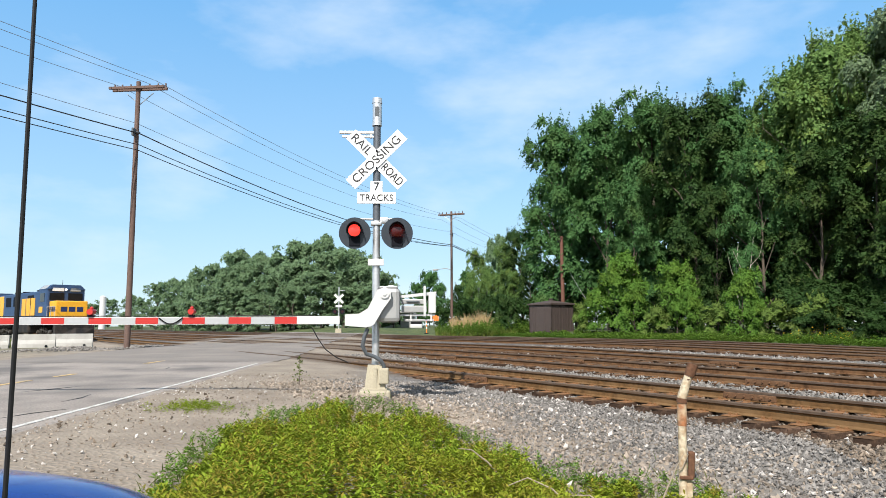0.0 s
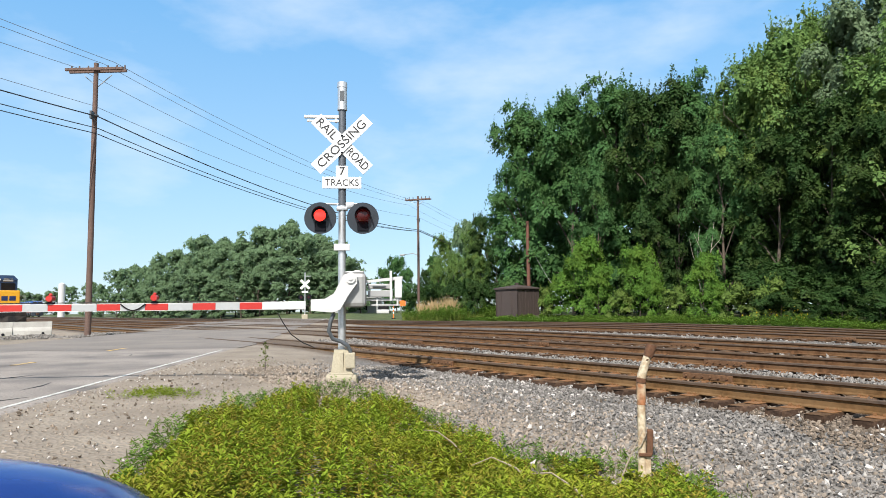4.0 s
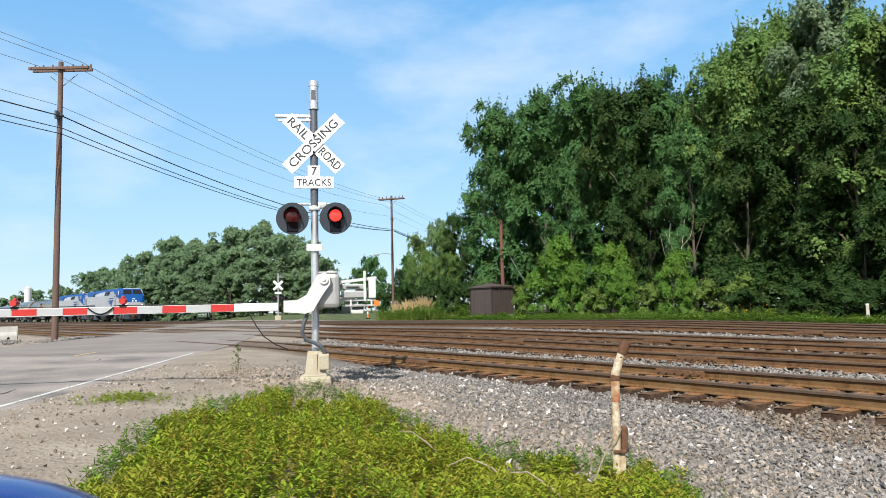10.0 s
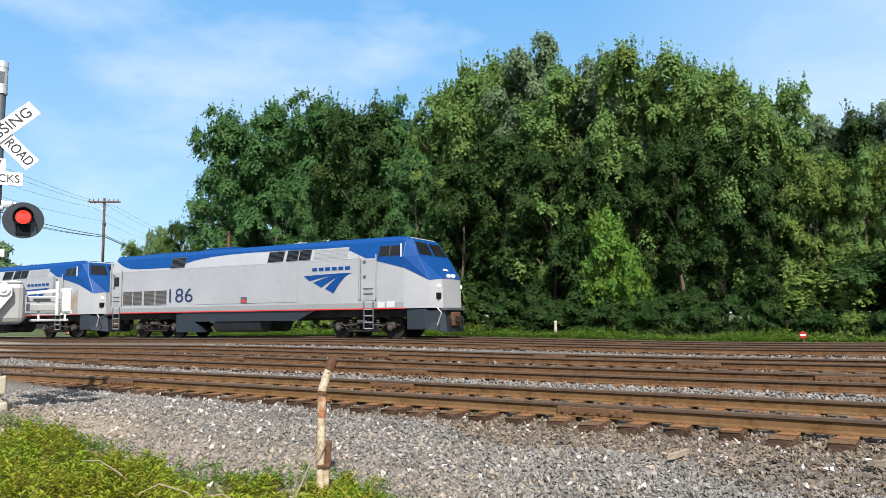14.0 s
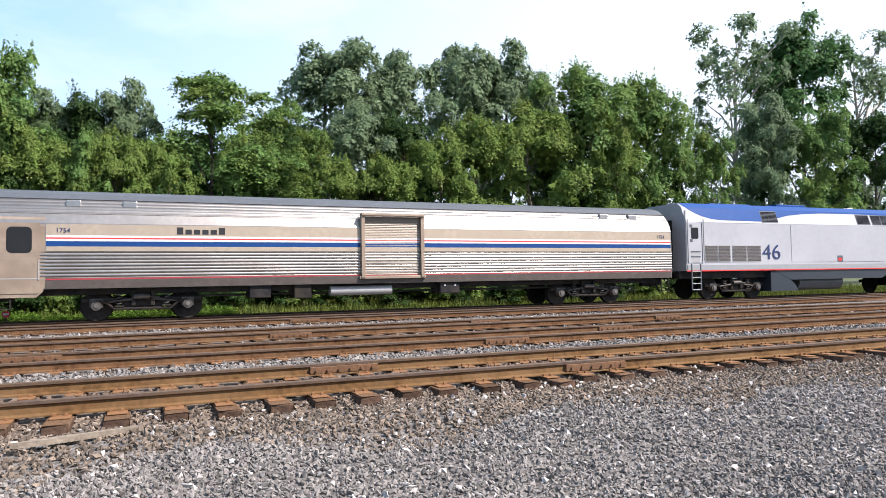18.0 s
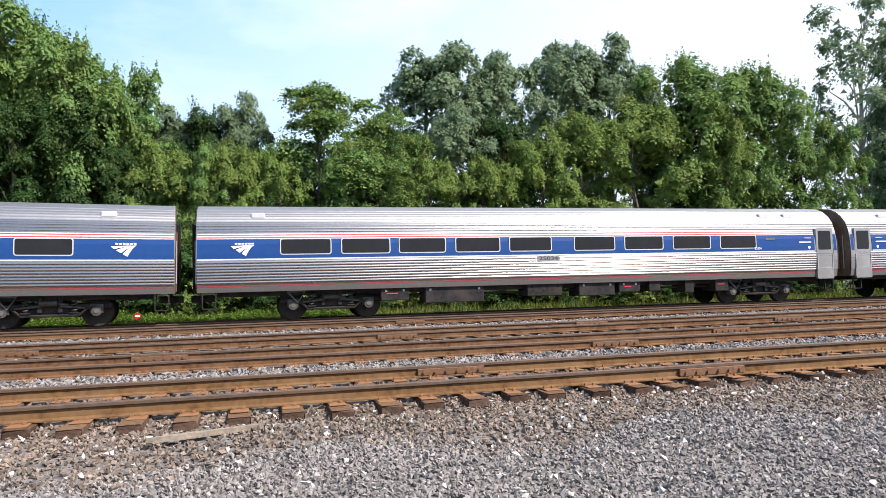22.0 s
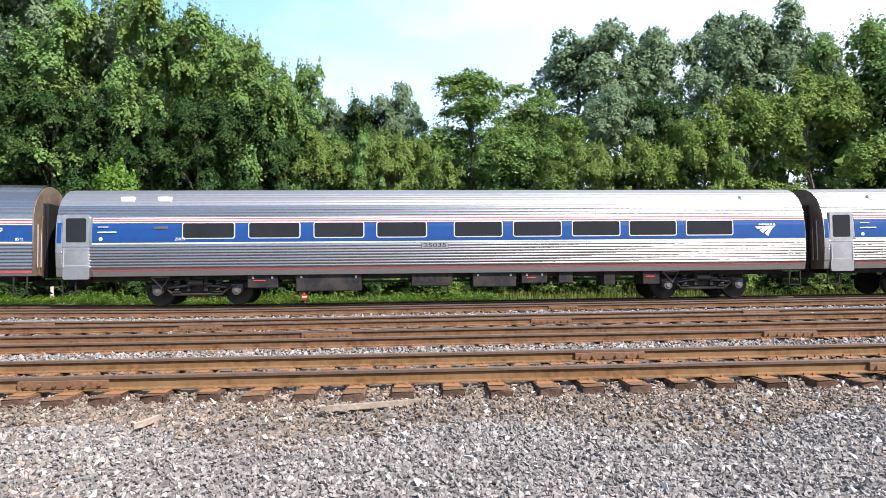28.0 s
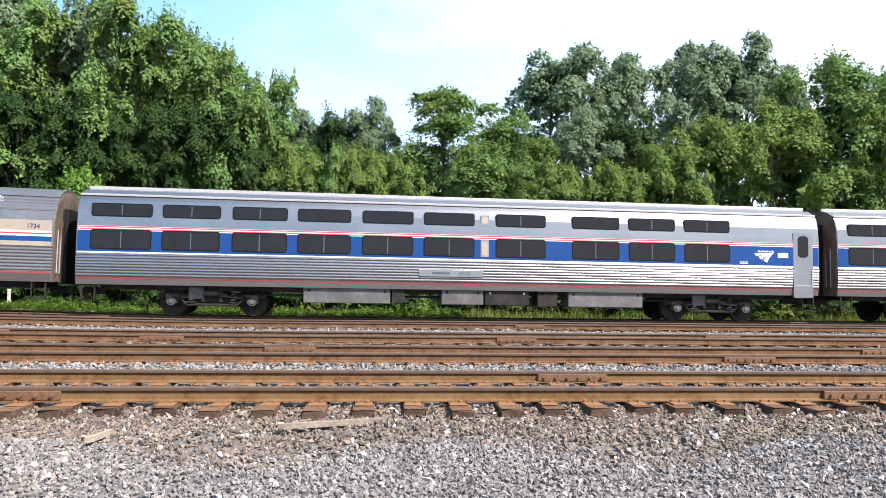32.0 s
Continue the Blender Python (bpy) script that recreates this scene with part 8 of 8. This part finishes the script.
def parked_car():
    """A blue saloon; only its bonnet, wing and aerial come into view. Local x ahead, y to its left."""
    c = thing("blue_car", "glossy blue car beside the road with a thin black aerial", "car", at=car_at)
    n, m = 16, 14
    vs, fs = [], []
    for i in range(n + 1):
        u = i / n
        x = -0.35 + 1.75 * u
        for k in range(m + 1):
            w = -1 + 2 * k / m
            half = 0.86 - 0.16 * max(0, (u - 0.35) / 0.65) ** 2.2
            drop = 0.30 * max(0, (u - 0.25) / 0.75) ** 2.4 + 0.30 * abs(w) ** 4.5
            vs.append((x, w * half, 0.92 - drop + 0.02 * (1 - w * w)))
    for i in range(n):
        for k in range(m):
            a = i * (m + 1) + k
            fs.append((a, a + m + 1, a + m + 2, a + 1))
    part("bonnet", Shape().add(vs, fs), "car_paint", c, "curved glossy blue bonnet", True)
    part("body", Shape().box(-3.0, 1.1, -0.78, 0.78, 0.28, 0.54, 0.12), "car_paint", c)
    part("bumper", Shape().box(1.0, 1.42, -0.66, 0.66, 0.3, 0.52, 0.14), "car_paint", c)
    for s in (-1, 1):
        part("headlamp", Shape().box(1.1, 1.40, s * 0.58 - 0.12, s * 0.58 + 0.12, 0.46, 0.58, 0.05), "dark_glass", c)
    part("cabin", Shape().add([(-0.3, -0.78, 0.95), (-0.3, 0.78, 0.95), (-0.95, 0.66, 1.42), (-0.95, -0.66, 1.42), (-2.1, 0.66, 1.44), (-2.1, -0.66, 1.44), (-2.9, 0.76, 0.95), (-2.9, -0.76, 0.95)], [(0, 1, 2, 3), (3, 2, 4, 5), (5, 4, 6, 7), (1, 6, 4, 2), (0, 3, 5, 7)]), "dark_glass", c)
    part("roof", Shape().add([(-0.92, -0.66, 1.425), (-0.92, 0.66, 1.425), (-2.12, 0.66, 1.445), (-2.12, -0.66, 1.445), (-1.0, -0.5, 1.47), (-1.0, 0.5, 1.47), (-2.05, 0.5, 1.48), (-2.05, -0.5, 1.48)], [(0, 1, 5, 4), (1, 2, 6, 5), (2, 3, 7, 6), (3, 0, 4, 7), (4, 5, 6, 7)]), "car_paint", c)
    part("boot_lid", Shape().box(-3.35, -2.75, -0.74, 0.74, 0.5, 0.95, 0.08), "car_paint", c)
    for s in (-1, 1):
        part("side_panel", Shape().box(-2.95, -0.30, s * 0.80 - 0.06, s * 0.80 + 0.06, 0.36, 0.90, 0.05), "car_paint", c)
        part("pillar", Shape().rod((-0.28, s * 0.77, 0.95), (-0.96, s * 0.655, 1.43), 0.035, 0.035, 6), "car_paint", c)
        part("pillar", Shape().rod((-1.55, s * 0.785, 0.95), (-1.55, s * 0.665, 1.44), 0.03, 0.03, 6), "black", c)
        part("wing_mirror", Shape().box(-0.42, -0.28, s * 0.95 - 0.08, s * 0.95 + 0.08, 0.95, 1.07, 0.03), "car_paint", c)
        part("door_handle", Shape().box(-1.45, -1.27, s * 0.868 - 0.01, s * 0.868 + 0.01, 0.76, 0.79, 0.004), "black", c)
    part("aerial", Shape().tube([(0.28, -0.715, 0.62), (0.28, -0.72, 1.6), (0.27, -0.725, 2.75)], [0.008, 0.0075, 0.0065], 8), "rubber", c, "thin black whip aerial", True)
    part("aerial_base", Shape().rod((0.28, -0.715, 0.58), (0.28, -0.715, 0.86), 0.02, 0.012, 10), "rubber", c)
    for x in (-2.3, 0.75):
        for y in (-0.78, 0.78):
            part("wheel", Shape().rod((x, y - 0.1, 0.32), (x, y + 0.1, 0.32), 0.32, 0.32, 20), "rubber", c, "", True)
    return c


blue_car = parked_car()

# ---- ballast stones ----
def stones(name, pts, size, rs, mat, label):
    """Crushed stones: small irregular angular blocks, one mesh."""
    n = len(pts)
    base = np.array([(-1, -0.2, 0), (0.2, -1, 0), (1, 0.2, 0), (-0.2, 1, 0), (0.2, 0.2, -1), (-0.2, -0.2, 1)], float)
    b = base[None] * rs.uniform(0.75, 1.2, (n, 6, 1)) + rs.uniform(-0.35, 0.35, (n, 6, 3))
    b *= (size * rs.uniform(0.6, 1.3, n))[:, None, None] * np.stack([rs.uniform(0.9, 1.5, n), rs.uniform(0.7, 1.1, n), rs.uniform(0.55, 0.9, n)], 1)[:, None]
    q = rs.normal(size=(n, 4))
    q /= np.linalg.norm(q, axis=1, keepdims=True)
    w, x, y, z = q.T
    R = np.stack([1 - 2 * (y * y + z * z), 2 * (x * y - z * w), 2 * (x * z + y * w), 2 * (x * y + z * w), 1 - 2 * (x * x + z * z), 2 * (y * z - x * w), 2 * (x * z - y * w), 2 * (y * z + x * w), 1 - 2 * (x * x + y * y)], 1).reshape(n, 3, 3)
    v = np.einsum("nij,nkj->nki", R, b) + pts[:, None]
    f = np.array([(0, 1, 5), (1, 2, 5), (2, 3, 5), (3, 0, 5), (1, 0, 4), (2, 1, 4), (3, 2, 4), (0, 3, 4)])
    faces = (f[None] + 6 * np.arange(n)[:, None, None]).reshape(-1, 3)
    o = new(name, quick_mesh(name, v.reshape(-1, 3), faces, M[mat]))
    return tagged(o, label, "ballast", kind="stuff")


def weed_reach(az):
    """How far out from the eye the weed patch grows on a bearing."""
    return np.interp(az, (34, 38.5, 41, 44, 46.5, 49, 56, 59.7, 63.7, 68, 73, 76.8, 80.3, 83.6, 86, 92), (3.6, 5.2, 5.7, 6.35, 6.7, 6.6, 7.0, 8.3, 9.9, 10.4, 9.8, 8.6, 7.2, 5.8, 4.6, 3.4))


def polar(x, y):
    return np.degrees(np.arctan2(-x, y)), np.hypot(x, y)


rs = np.random.RandomState(8)


def scatter(n, x0, x1, y0, y1):
    return rs.uniform(x0, x1, n), rs.uniform(y0, y1, n)


def lay(x, y, sink=0.0):
    return np.stack([x, y, ground_z(x, y) + sink + rs.uniform(-0.014, 0.020, np.shape(x))], 1)


def keep_off(x, y):
    """False on the road and deep in the weeds."""
    s, o = road_uv(x, y)
    az, r = polar(x, y)
    return ((o < -1.5) | (o > 8.9)) & ~((r < weed_reach(az) - 0.5) & (az > 32))


# fresh grey stone on the open side, nearest the camera
x, y = scatter(112000, -8.5, 9.5, 2.2, 6.6)
k = keep_off(x, y) & (y < 6.2 + 0.25 * np.sin(x * 1.7)) & (rs.uniform(size=len(x)) < np.clip(1.25 - 0.05 * np.hypot(x, y), 0.3, 1)) & ((x > -2.6 + 0.8 * np.sin(y * 2.1)) | (rs.uniform(size=len(x)) < 0.6 - 0.32 * (1 - smooth_step(-5.5, -3.5, x))))
stones("ballast", lay(x[k], y[k], 0.004), 0.0195, rs, "stone", "loose crushed grey stone beside the track")
x, y = scatter(14000, -3.5, 9.5, -5.0, 2.3)
k = (rs.uniform(size=len(x)) < 0.25 + 0.75 * smooth_step(-4.5, 2.0, y)) & (road_uv(x, y)[1] < -0.4)
stones("ballast", lay(x[k], y[k], 0.004), 0.026, rs, "stone", "loose grey stone thinning out over the dirt")
# older brown stone along the tie ends and between the ties
x, y = scatter(36000, -14, 13, 5.6, 7.7)
brown = (y > 6.9 - 0.9 * smooth_step(-5, -2, x) + 0.3 * np.sin(x * 1.9)) & (x > -6.5 + rs.normal(size=len(x)) * 0.8)
k = keep_off(x, y) & ~brown
stones("ballast", lay(x[k], y[k], 0.006), 0.021, rs, "stone", "crushed grey stone along the track")
k = keep_off(x, y) & brown
stones("old_ballast", lay(x[k], y[k], 0.006), 0.022, rs, "stone_brown", "dusty brown ballast along the tie ends")
x, y = scatter(9000, -14, -2, 3.2, 6.4)
k = keep_off(x, y)
stones("old_ballast", lay(x[k], y[k], 0.0), 0.026, rs, "stone_tan", "scattered dusty ballast beside the mast")
# ballast in the near track and in the strip beyond it
x, y = scatter(12000, -20, 16, 7.9, 9.1)
k = keep_off(x, y)
stones("ballast_in_track", lay(x[k], y[k] + bend(x[k]), 0.012), 0.034, rs, "stone_rust", "ballast between the rails")
x, y = scatter(17000, -24, 20, 9.6, 11.5)
k = keep_off(x, y)
stones("ballast_strip", lay(x[k], y[k] + bend(x[k]), 0.022), 0.031, rs, "stone", "strip of pale grey ballast between tracks")
x, y = scatter(8000, -26, 24, 13.5, 25.0)
k = keep_off(x, y) & ((y < 15.6) | ((y > 17.8) & (y < 22)) | (y > 24))
stones("ballast_strip", lay(x[k], y[k] + bend(x[k]), 0.006), 0.045, rs, "stone", "ballast between the far tracks")
x, y = scatter(9000, -62, -36, -6, 5)
s, o = road_uv(x, y)
k = (o > 8.7) & (o < 13.5)
stones("barrier_gravel", lay(x[k], y[k], 0.02), 0.06, rs, "stone", "pale gravel between the road and the barrier blocks")
# pale pebbles here and there
x, y = scatter(1700, -13, 10, 2.4, 7.6)
k = keep_off(x, y) & ((x > -6) | (y > 5))
stones("pebbles", lay(x[k], y[k], 0.015), 0.026, rs, "pale_stone", "scattered pale pebbles among the ballast")
x, y = scatter(26000, -16, -3, -4.5, 6)
az, r = polar(x, y)
s, o = road_uv(x, y)
k = (o < 0.1 - np.abs(rs.normal(size=len(x))) * 0.25) & (r > weed_reach(az) * 0.9) & (r > 3.2) & (rs.uniform(size=len(x)) < 0.75)
stones("shoulder_gravel", lay(x[k], y[k], 0.0), 0.010, rs, "stone_tan", "fine gravel on the road shoulder")

# clods and pale chips on the dirt shoulder
for count, size, mat, lab in ((260, 0.022, "stone_brown", "dark clods of earth on the road shoulder"), (420, 0.016, "pale_stone", "pale stone chips on the road shoulder")):
    x, y = scatter(count * 6, -16, -5, -4.0, 5.0)
    az, r = polar(x, y)
    o = road_uv(x, y)[1]
    k = (o < -0.25) & (o > -3.2) & (r > weed_reach(az) + 0.2) & (rs.uniform(size=len(x)) < np.exp(0.5 * o))
    stones("shoulder_chips", lay(x[k], y[k], 0.002), size, rs, mat, lab)
# rubble by the mast
x, y = rs.normal(size=900) * 1.1 - 12.4, rs.normal(size=900) * 0.55 + 5.6
k = keep_off(x, y)
stones("rubble", lay(x[k], y[k], 0.01), 0.032, rs, "stone", "grey rubble between the mast and the track")

# ---- weeds and grass ----
def leafy_plants(name, x, y, h, leaves, length, width, mat, label):
    """Weeds: each a leaning stem set with narrow leaves that stand up at the tip and droop below."""
    n = len(x)
    b = np.stack([x, y, ground_z(x, y)], 1)
    lean = np.stack([rs.normal(size=n) * 0.22, rs.normal(size=n) * 0.22, np.ones(n)], 1) * h[:, None]
    j = np.arange(leaves)
    t = 0.25 + 0.78 * ((j + 0.5) / leaves)[None, :] ** 0.8 + rs.normal(size=(n, leaves)) * 0.03
    a = j[None, :] * 2.4 + rs.uniform(0, 6.28, (n, 1)) + rs.normal(size=(n, leaves)) * 0.3
    rise = 1.1 * t ** 2 - 0.15 + rs.normal(size=(n, leaves)) * 0.15
    d = np.stack([np.cos(a), np.sin(a), rise], -1)
    d /= np.linalg.norm(d, axis=-1, keepdims=True)
    side = np.stack([-np.sin(a), np.cos(a), 0 * a], -1)
    L = (length * rs.uniform(0.6, 1.3, (n, leaves)) * (1.25 - 0.55 * t))[..., None]
    at = b[:, None, :] + lean[:, None, :] * t[..., None]
    up = np.array([0, 0, 1.0])
    mid = at + d * L * 0.45 + up * L * 0.08
    tip = at + d * L - up * L * 0.12
    w = side * L * width / length * 0.5
    v = np.stack([at, mid - w, tip, mid + w], 2).reshape(-1, 3)
    f = np.arange(4 * n * leaves).reshape(-1, 4)
    return tagged(new(name, quick_mesh(name, v, f, M[mat])), label, "weeds", kind="stuff")


n = 8000
az, u = rs.uniform(33, 92, n), rs.uniform(0.0, 1.0, n)
reach = weed_reach(az) + 0.35 * np.sin(az * 0.9) + 0.25 * np.sin(az * 2.3 + 1)
near = 2.2 + 0.35 * np.sin(az * 0.35)
r = near + (reach - near) * np.sqrt(u)
edge = np.clip((reach - r) / 2.2, 0, 1) * np.clip((r - near) / 0.8, 0, 1)
x, y = -r * np.sin(np.radians(az)), r * np.cos(np.radians(az))
clump = 0.5 + 0.5 * np.sin(x * 2.7 + 1.3 * np.sin(y * 2.1)) * np.sin(y * 3.1 + 0.9 * np.sin(x * 1.7))
height = (0.06 + 0.24 * edge ** 0.7) * (0.38 + 0.75 * clump) * rs.uniform(0.45, 1.35, n)
keep = rs.uniform(size=n) < 0.22 + 0.78 * edge
x, y, height = x[keep], y[keep], height[keep]
tip = rs.uniform(size=len(x)) < 0.14 + 0.30 * np.sin(x * 1.3 + 2 * np.sin(y)) ** 2
leafy_plants("weed_tips", x[tip], y[tip], height[tip] * 1.08, 20, 0.058, 0.020, "weed_top", "yellow-brown flowering weeds beside the road")
leafy_plants("weeds", x[~tip], y[~tip], height[~tip], 22, 0.068, 0.029, "leaf_weed", "dense bright green leafy weeds beside the road")
# scattered low plants where the patch thins out
az = rs.uniform(40, 90, 420)
r = weed_reach(az) + rs.uniform(-0.4, 1.3, 420) ** 2 * 0.5
x, y = -r * np.sin(np.radians(az)), r * np.cos(np.radians(az))
k = road_uv(x, y)[1] < -0.6
leafy_plants("stray_weeds", x[k], y[k], 0.05 + 0.09 * rs.uniform(size=int(k.sum())), 12, 0.055, 0.022, "verge_leaf", "low scattered weeds on the gravel")
# rank growth along the far side of the tracks
x = rs.uniform(-46, 4, 4600)
y = 29.2 + rs.uniform(0, 1, len(x)) ** 1.2 * 2.8
leafy_plants("verge_weeds", x, y + bend(x) * 0.2, (0.14 + 0.42 * rs.uniform(size=len(x)) ** 2 * (0.6 + 0.4 * np.sin(x * 0.9))) * (1 - 0.5 * smooth_step(-22, -34, x)), 14, 0.15, 0.06, "verge_leaf", "rank light green weeds along the far track")


def blades(name, x, y, h, lean, wdt, mat, label):
    """Upright grass blades: narrow bent triangles."""
    n = len(x)
    a = rs.uniform(0, 2 * np.pi, n)
    b = np.stack([x, y, ground_z(x, y) - 0.01], 1)
    side = np.stack([np.cos(a), np.sin(a), 0 * a], 1) * wdt
    tip = b + np.stack([rs.normal(size=n) * lean * h, rs.normal(size=n) * lean * h, h * rs.uniform(0.6, 1.1, n)], 1)
    mid = (b + tip) / 2 + np.stack([0 * a, 0 * a, 0.08 * h], 1)
    v = np.stack([b - side, b + side, mid + side * 0.6, tip, mid - side * 0.6], 1).reshape(-1, 3)
    f = np.arange(5 * n).reshape(n, 5)
    return tagged(new(name, quick_mesh(name, v, f, M[mat])), label, "grass", kind="stuff")


n = 4500
az = rs.uniform(36, 92, n)
r = weed_reach(az) + rs.normal(size=n) * 0.55 - 0.3
x, y = -r * np.sin(np.radians(az)), r * np.cos(np.radians(az))
s, o = road_uv(x, y)
k = o < -0.8
blades("grass_tufts", x[k], y[k], np.full(len(x[k]), 0.10), 0.6, 0.006, "grass", "thin green grass around the weeds")
n = 300
x, y = rs.normal(size=n) * 0.30 - 10.2, rs.normal(size=n) * 0.24 + 1.5
leafy_plants("grass_patch", x, y, 0.015 + 0.03 * rs.uniform(size=n), 7, 0.045, 0.012, "leaf_weed", "small bright patch of short grass on the shoulder")
n = 700
x, y = rs.uniform(-11.6, -7.6, n), rs.uniform(0.6, 3.6, n)
az, r = polar(x, y)
k = (r > weed_reach(az) - 0.3) & (r < weed_reach(az) + 1.5 * rs.uniform(size=n)) & (road_uv(x, y)[1] < -0.9)
leafy_plants("low_weeds", x[k], y[k], (0.03 + 0.07 * rs.uniform(size=n))[k], 9, 0.05, 0.018, "verge_leaf", "low green weeds creeping out over the dirt")
x, y = rs.uniform(-12, 60, 26000), 30.0 + rs.uniform(0, 1, 26000) ** 1.3 * 3.6
blades("verge_grass", x, y + bend(x), 0.12 + 0.35 * rs.uniform(size=26000), 0.3, 0.02, "grass", "tall grass along the foot of the wood")
n = 3600
az, r = rs.uniform(57.6, 60.6, n), rs.uniform(64, 74, n)
x, y = -r * np.sin(np.radians(az)), r * np.cos(np.radians(az))
clump = 0.72 + 0.28 * np.sin(az * 5.1 + 0.8 * np.sin(r * 1.3))
blades("reeds", x, y, (2.15 - 0.22 * (az - 57.6)) * (0.55 + 0.45 * rs.uniform(size=n)) * clump, 0.22, 0.03, "dry_grass", "dry tan reeds on the bank")
n = 7000
az, r = rs.uniform(53.5, 62, n), rs.uniform(53, 66, n)
x, y = -r * np.sin(np.radians(az)), r * np.cos(np.radians(az))
tuft = np.clip(0.45 + 0.55 * np.sin(x * 1.1) * np.sin(y * 0.9 + 1.3), 0.1, 1)
blades("bank_grass", x, y, 0.75 * tuft * (0.5 + 0.5 * rs.uniform(size=n)) + 0.06, 0.4, 0.03, "grass", "green grass on the bank by the hut")
n = 420
az, r = rs.uniform(53.6, 61.8, n), rs.uniform(52, 62, n)
x, y = -r * np.sin(np.radians(az)), r * np.cos(np.radians(az))
k = np.sin(az * 4.0) + np.sin(az * 1.7 + r) > -0.5
leafy_plants("bank_weeds", x[k], y[k], (0.35 + 0.6 * rs.uniform(size=n))[k], 26, 0.20, 0.09, "verge_leaf", "bright green weeds on the bank by the hut")
n = 5000
x, y = rs.uniform(-56, -42, n), rs.uniform(-6.5, -2.0, n)
blades("grass_by_barrier", x, y, np.full(n, 0.35), 0.3, 0.012, "grass", "grass tufts beside the barrier blocks")
# dry stalks that arch out of the weeds
for k, (az, r, L, lean) in enumerate(((47.8, 5.9, 0.45, 25), (54, 5.6, 0.55, -70), (68, 9.6, 0.40, 20), (59, 6.5, 0.5, -55), (64, 9.4, 0.4, -30), (50, 5.0, 0.5, -60))):
    p = spot(az, r)
    z = float(ground_z(p.x, p.y)) + 0.1
    a = radians(lean)
    d = spot(az - 90, 1.0)
    pts = [(p.x + d.x * math.sin(a) * L * t, p.y + d.y * math.sin(a) * L * t, z + L * math.cos(a * t) * t) for t in (0, 0.35, 0.7, 1.0)]
    o = new("dry_stalk", Shape().tube(pts, [0.008, 0.007, 0.005, 0.003], 5).mesh("dry_stalk", M["dead_wood"], True))
    tagged(o, "thin dry stalk arching out of the weeds", "dry stalk", "dry stalks in the weeds")
# a spindly sapling on the shoulder
sap = thing("sapling", "small spindly green sapling on the gravel shoulder", "sapling", at=Matrix.Translation((-13.1, 3.85, float(ground_z(-13.1, 3.85)))))
part("stem", Shape().tube([(0, 0, -0.02), (0.02, 0.01, 0.25), (-0.01, 0.0, 0.5)], [0.008, 0.006, 0.003], 5), "bark", sap)
q = rs.uniform(0, 1, 90)
c = np.stack([rs.normal(size=90) * 0.10 * (1.1 - q), rs.normal(size=90) * 0.10 * (1.1 - q), 0.08 + 0.45 * q], 1)
v, f = leaf_tris(rs, c, rs.normal(size=(90, 3)) + np.array([0, 0, 0.6]), 0.032)
o = new("foliage", quick_mesh("foliage", v, f, M["grass"]))
o.parent = sap
# yellow wildflowers at the foot of the wood
q = rs.normal(size=(300, 3)) * np.array([0.9, 0.4, 0.2])
az_, r_ = 33.2, 30.8 / math.cos(radians(33.2))
c = q + np.array([-r_ * math.sin(radians(az_)), 30.8, 0.45])
v, f = leaf_tris(rs, c, rs.normal(size=c.shape) + np.array([0, 0, 0.6]), 0.055)
tagged(new("wildflowers", quick_mesh("wildflowers", v, f, M["yellow_flower"])), "clump of yellow wildflowers beside the tracks", "wildflowers", kind="stuff")

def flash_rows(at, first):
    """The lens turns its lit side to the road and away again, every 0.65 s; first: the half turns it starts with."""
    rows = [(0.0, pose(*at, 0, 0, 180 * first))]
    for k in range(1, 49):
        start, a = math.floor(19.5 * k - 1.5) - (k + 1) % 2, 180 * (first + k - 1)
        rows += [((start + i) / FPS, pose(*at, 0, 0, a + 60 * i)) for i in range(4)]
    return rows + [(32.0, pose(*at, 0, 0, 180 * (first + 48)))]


def motions():
    """All that moves: the passenger train, the freight engines and the flashing lenses."""
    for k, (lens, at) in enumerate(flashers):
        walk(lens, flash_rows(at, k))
    for car, back in train:
        walk(car, car_rows(back))
    for k, engine in enumerate(freight):
        walk(engine, freight_rows(21.2 * k))


motions()
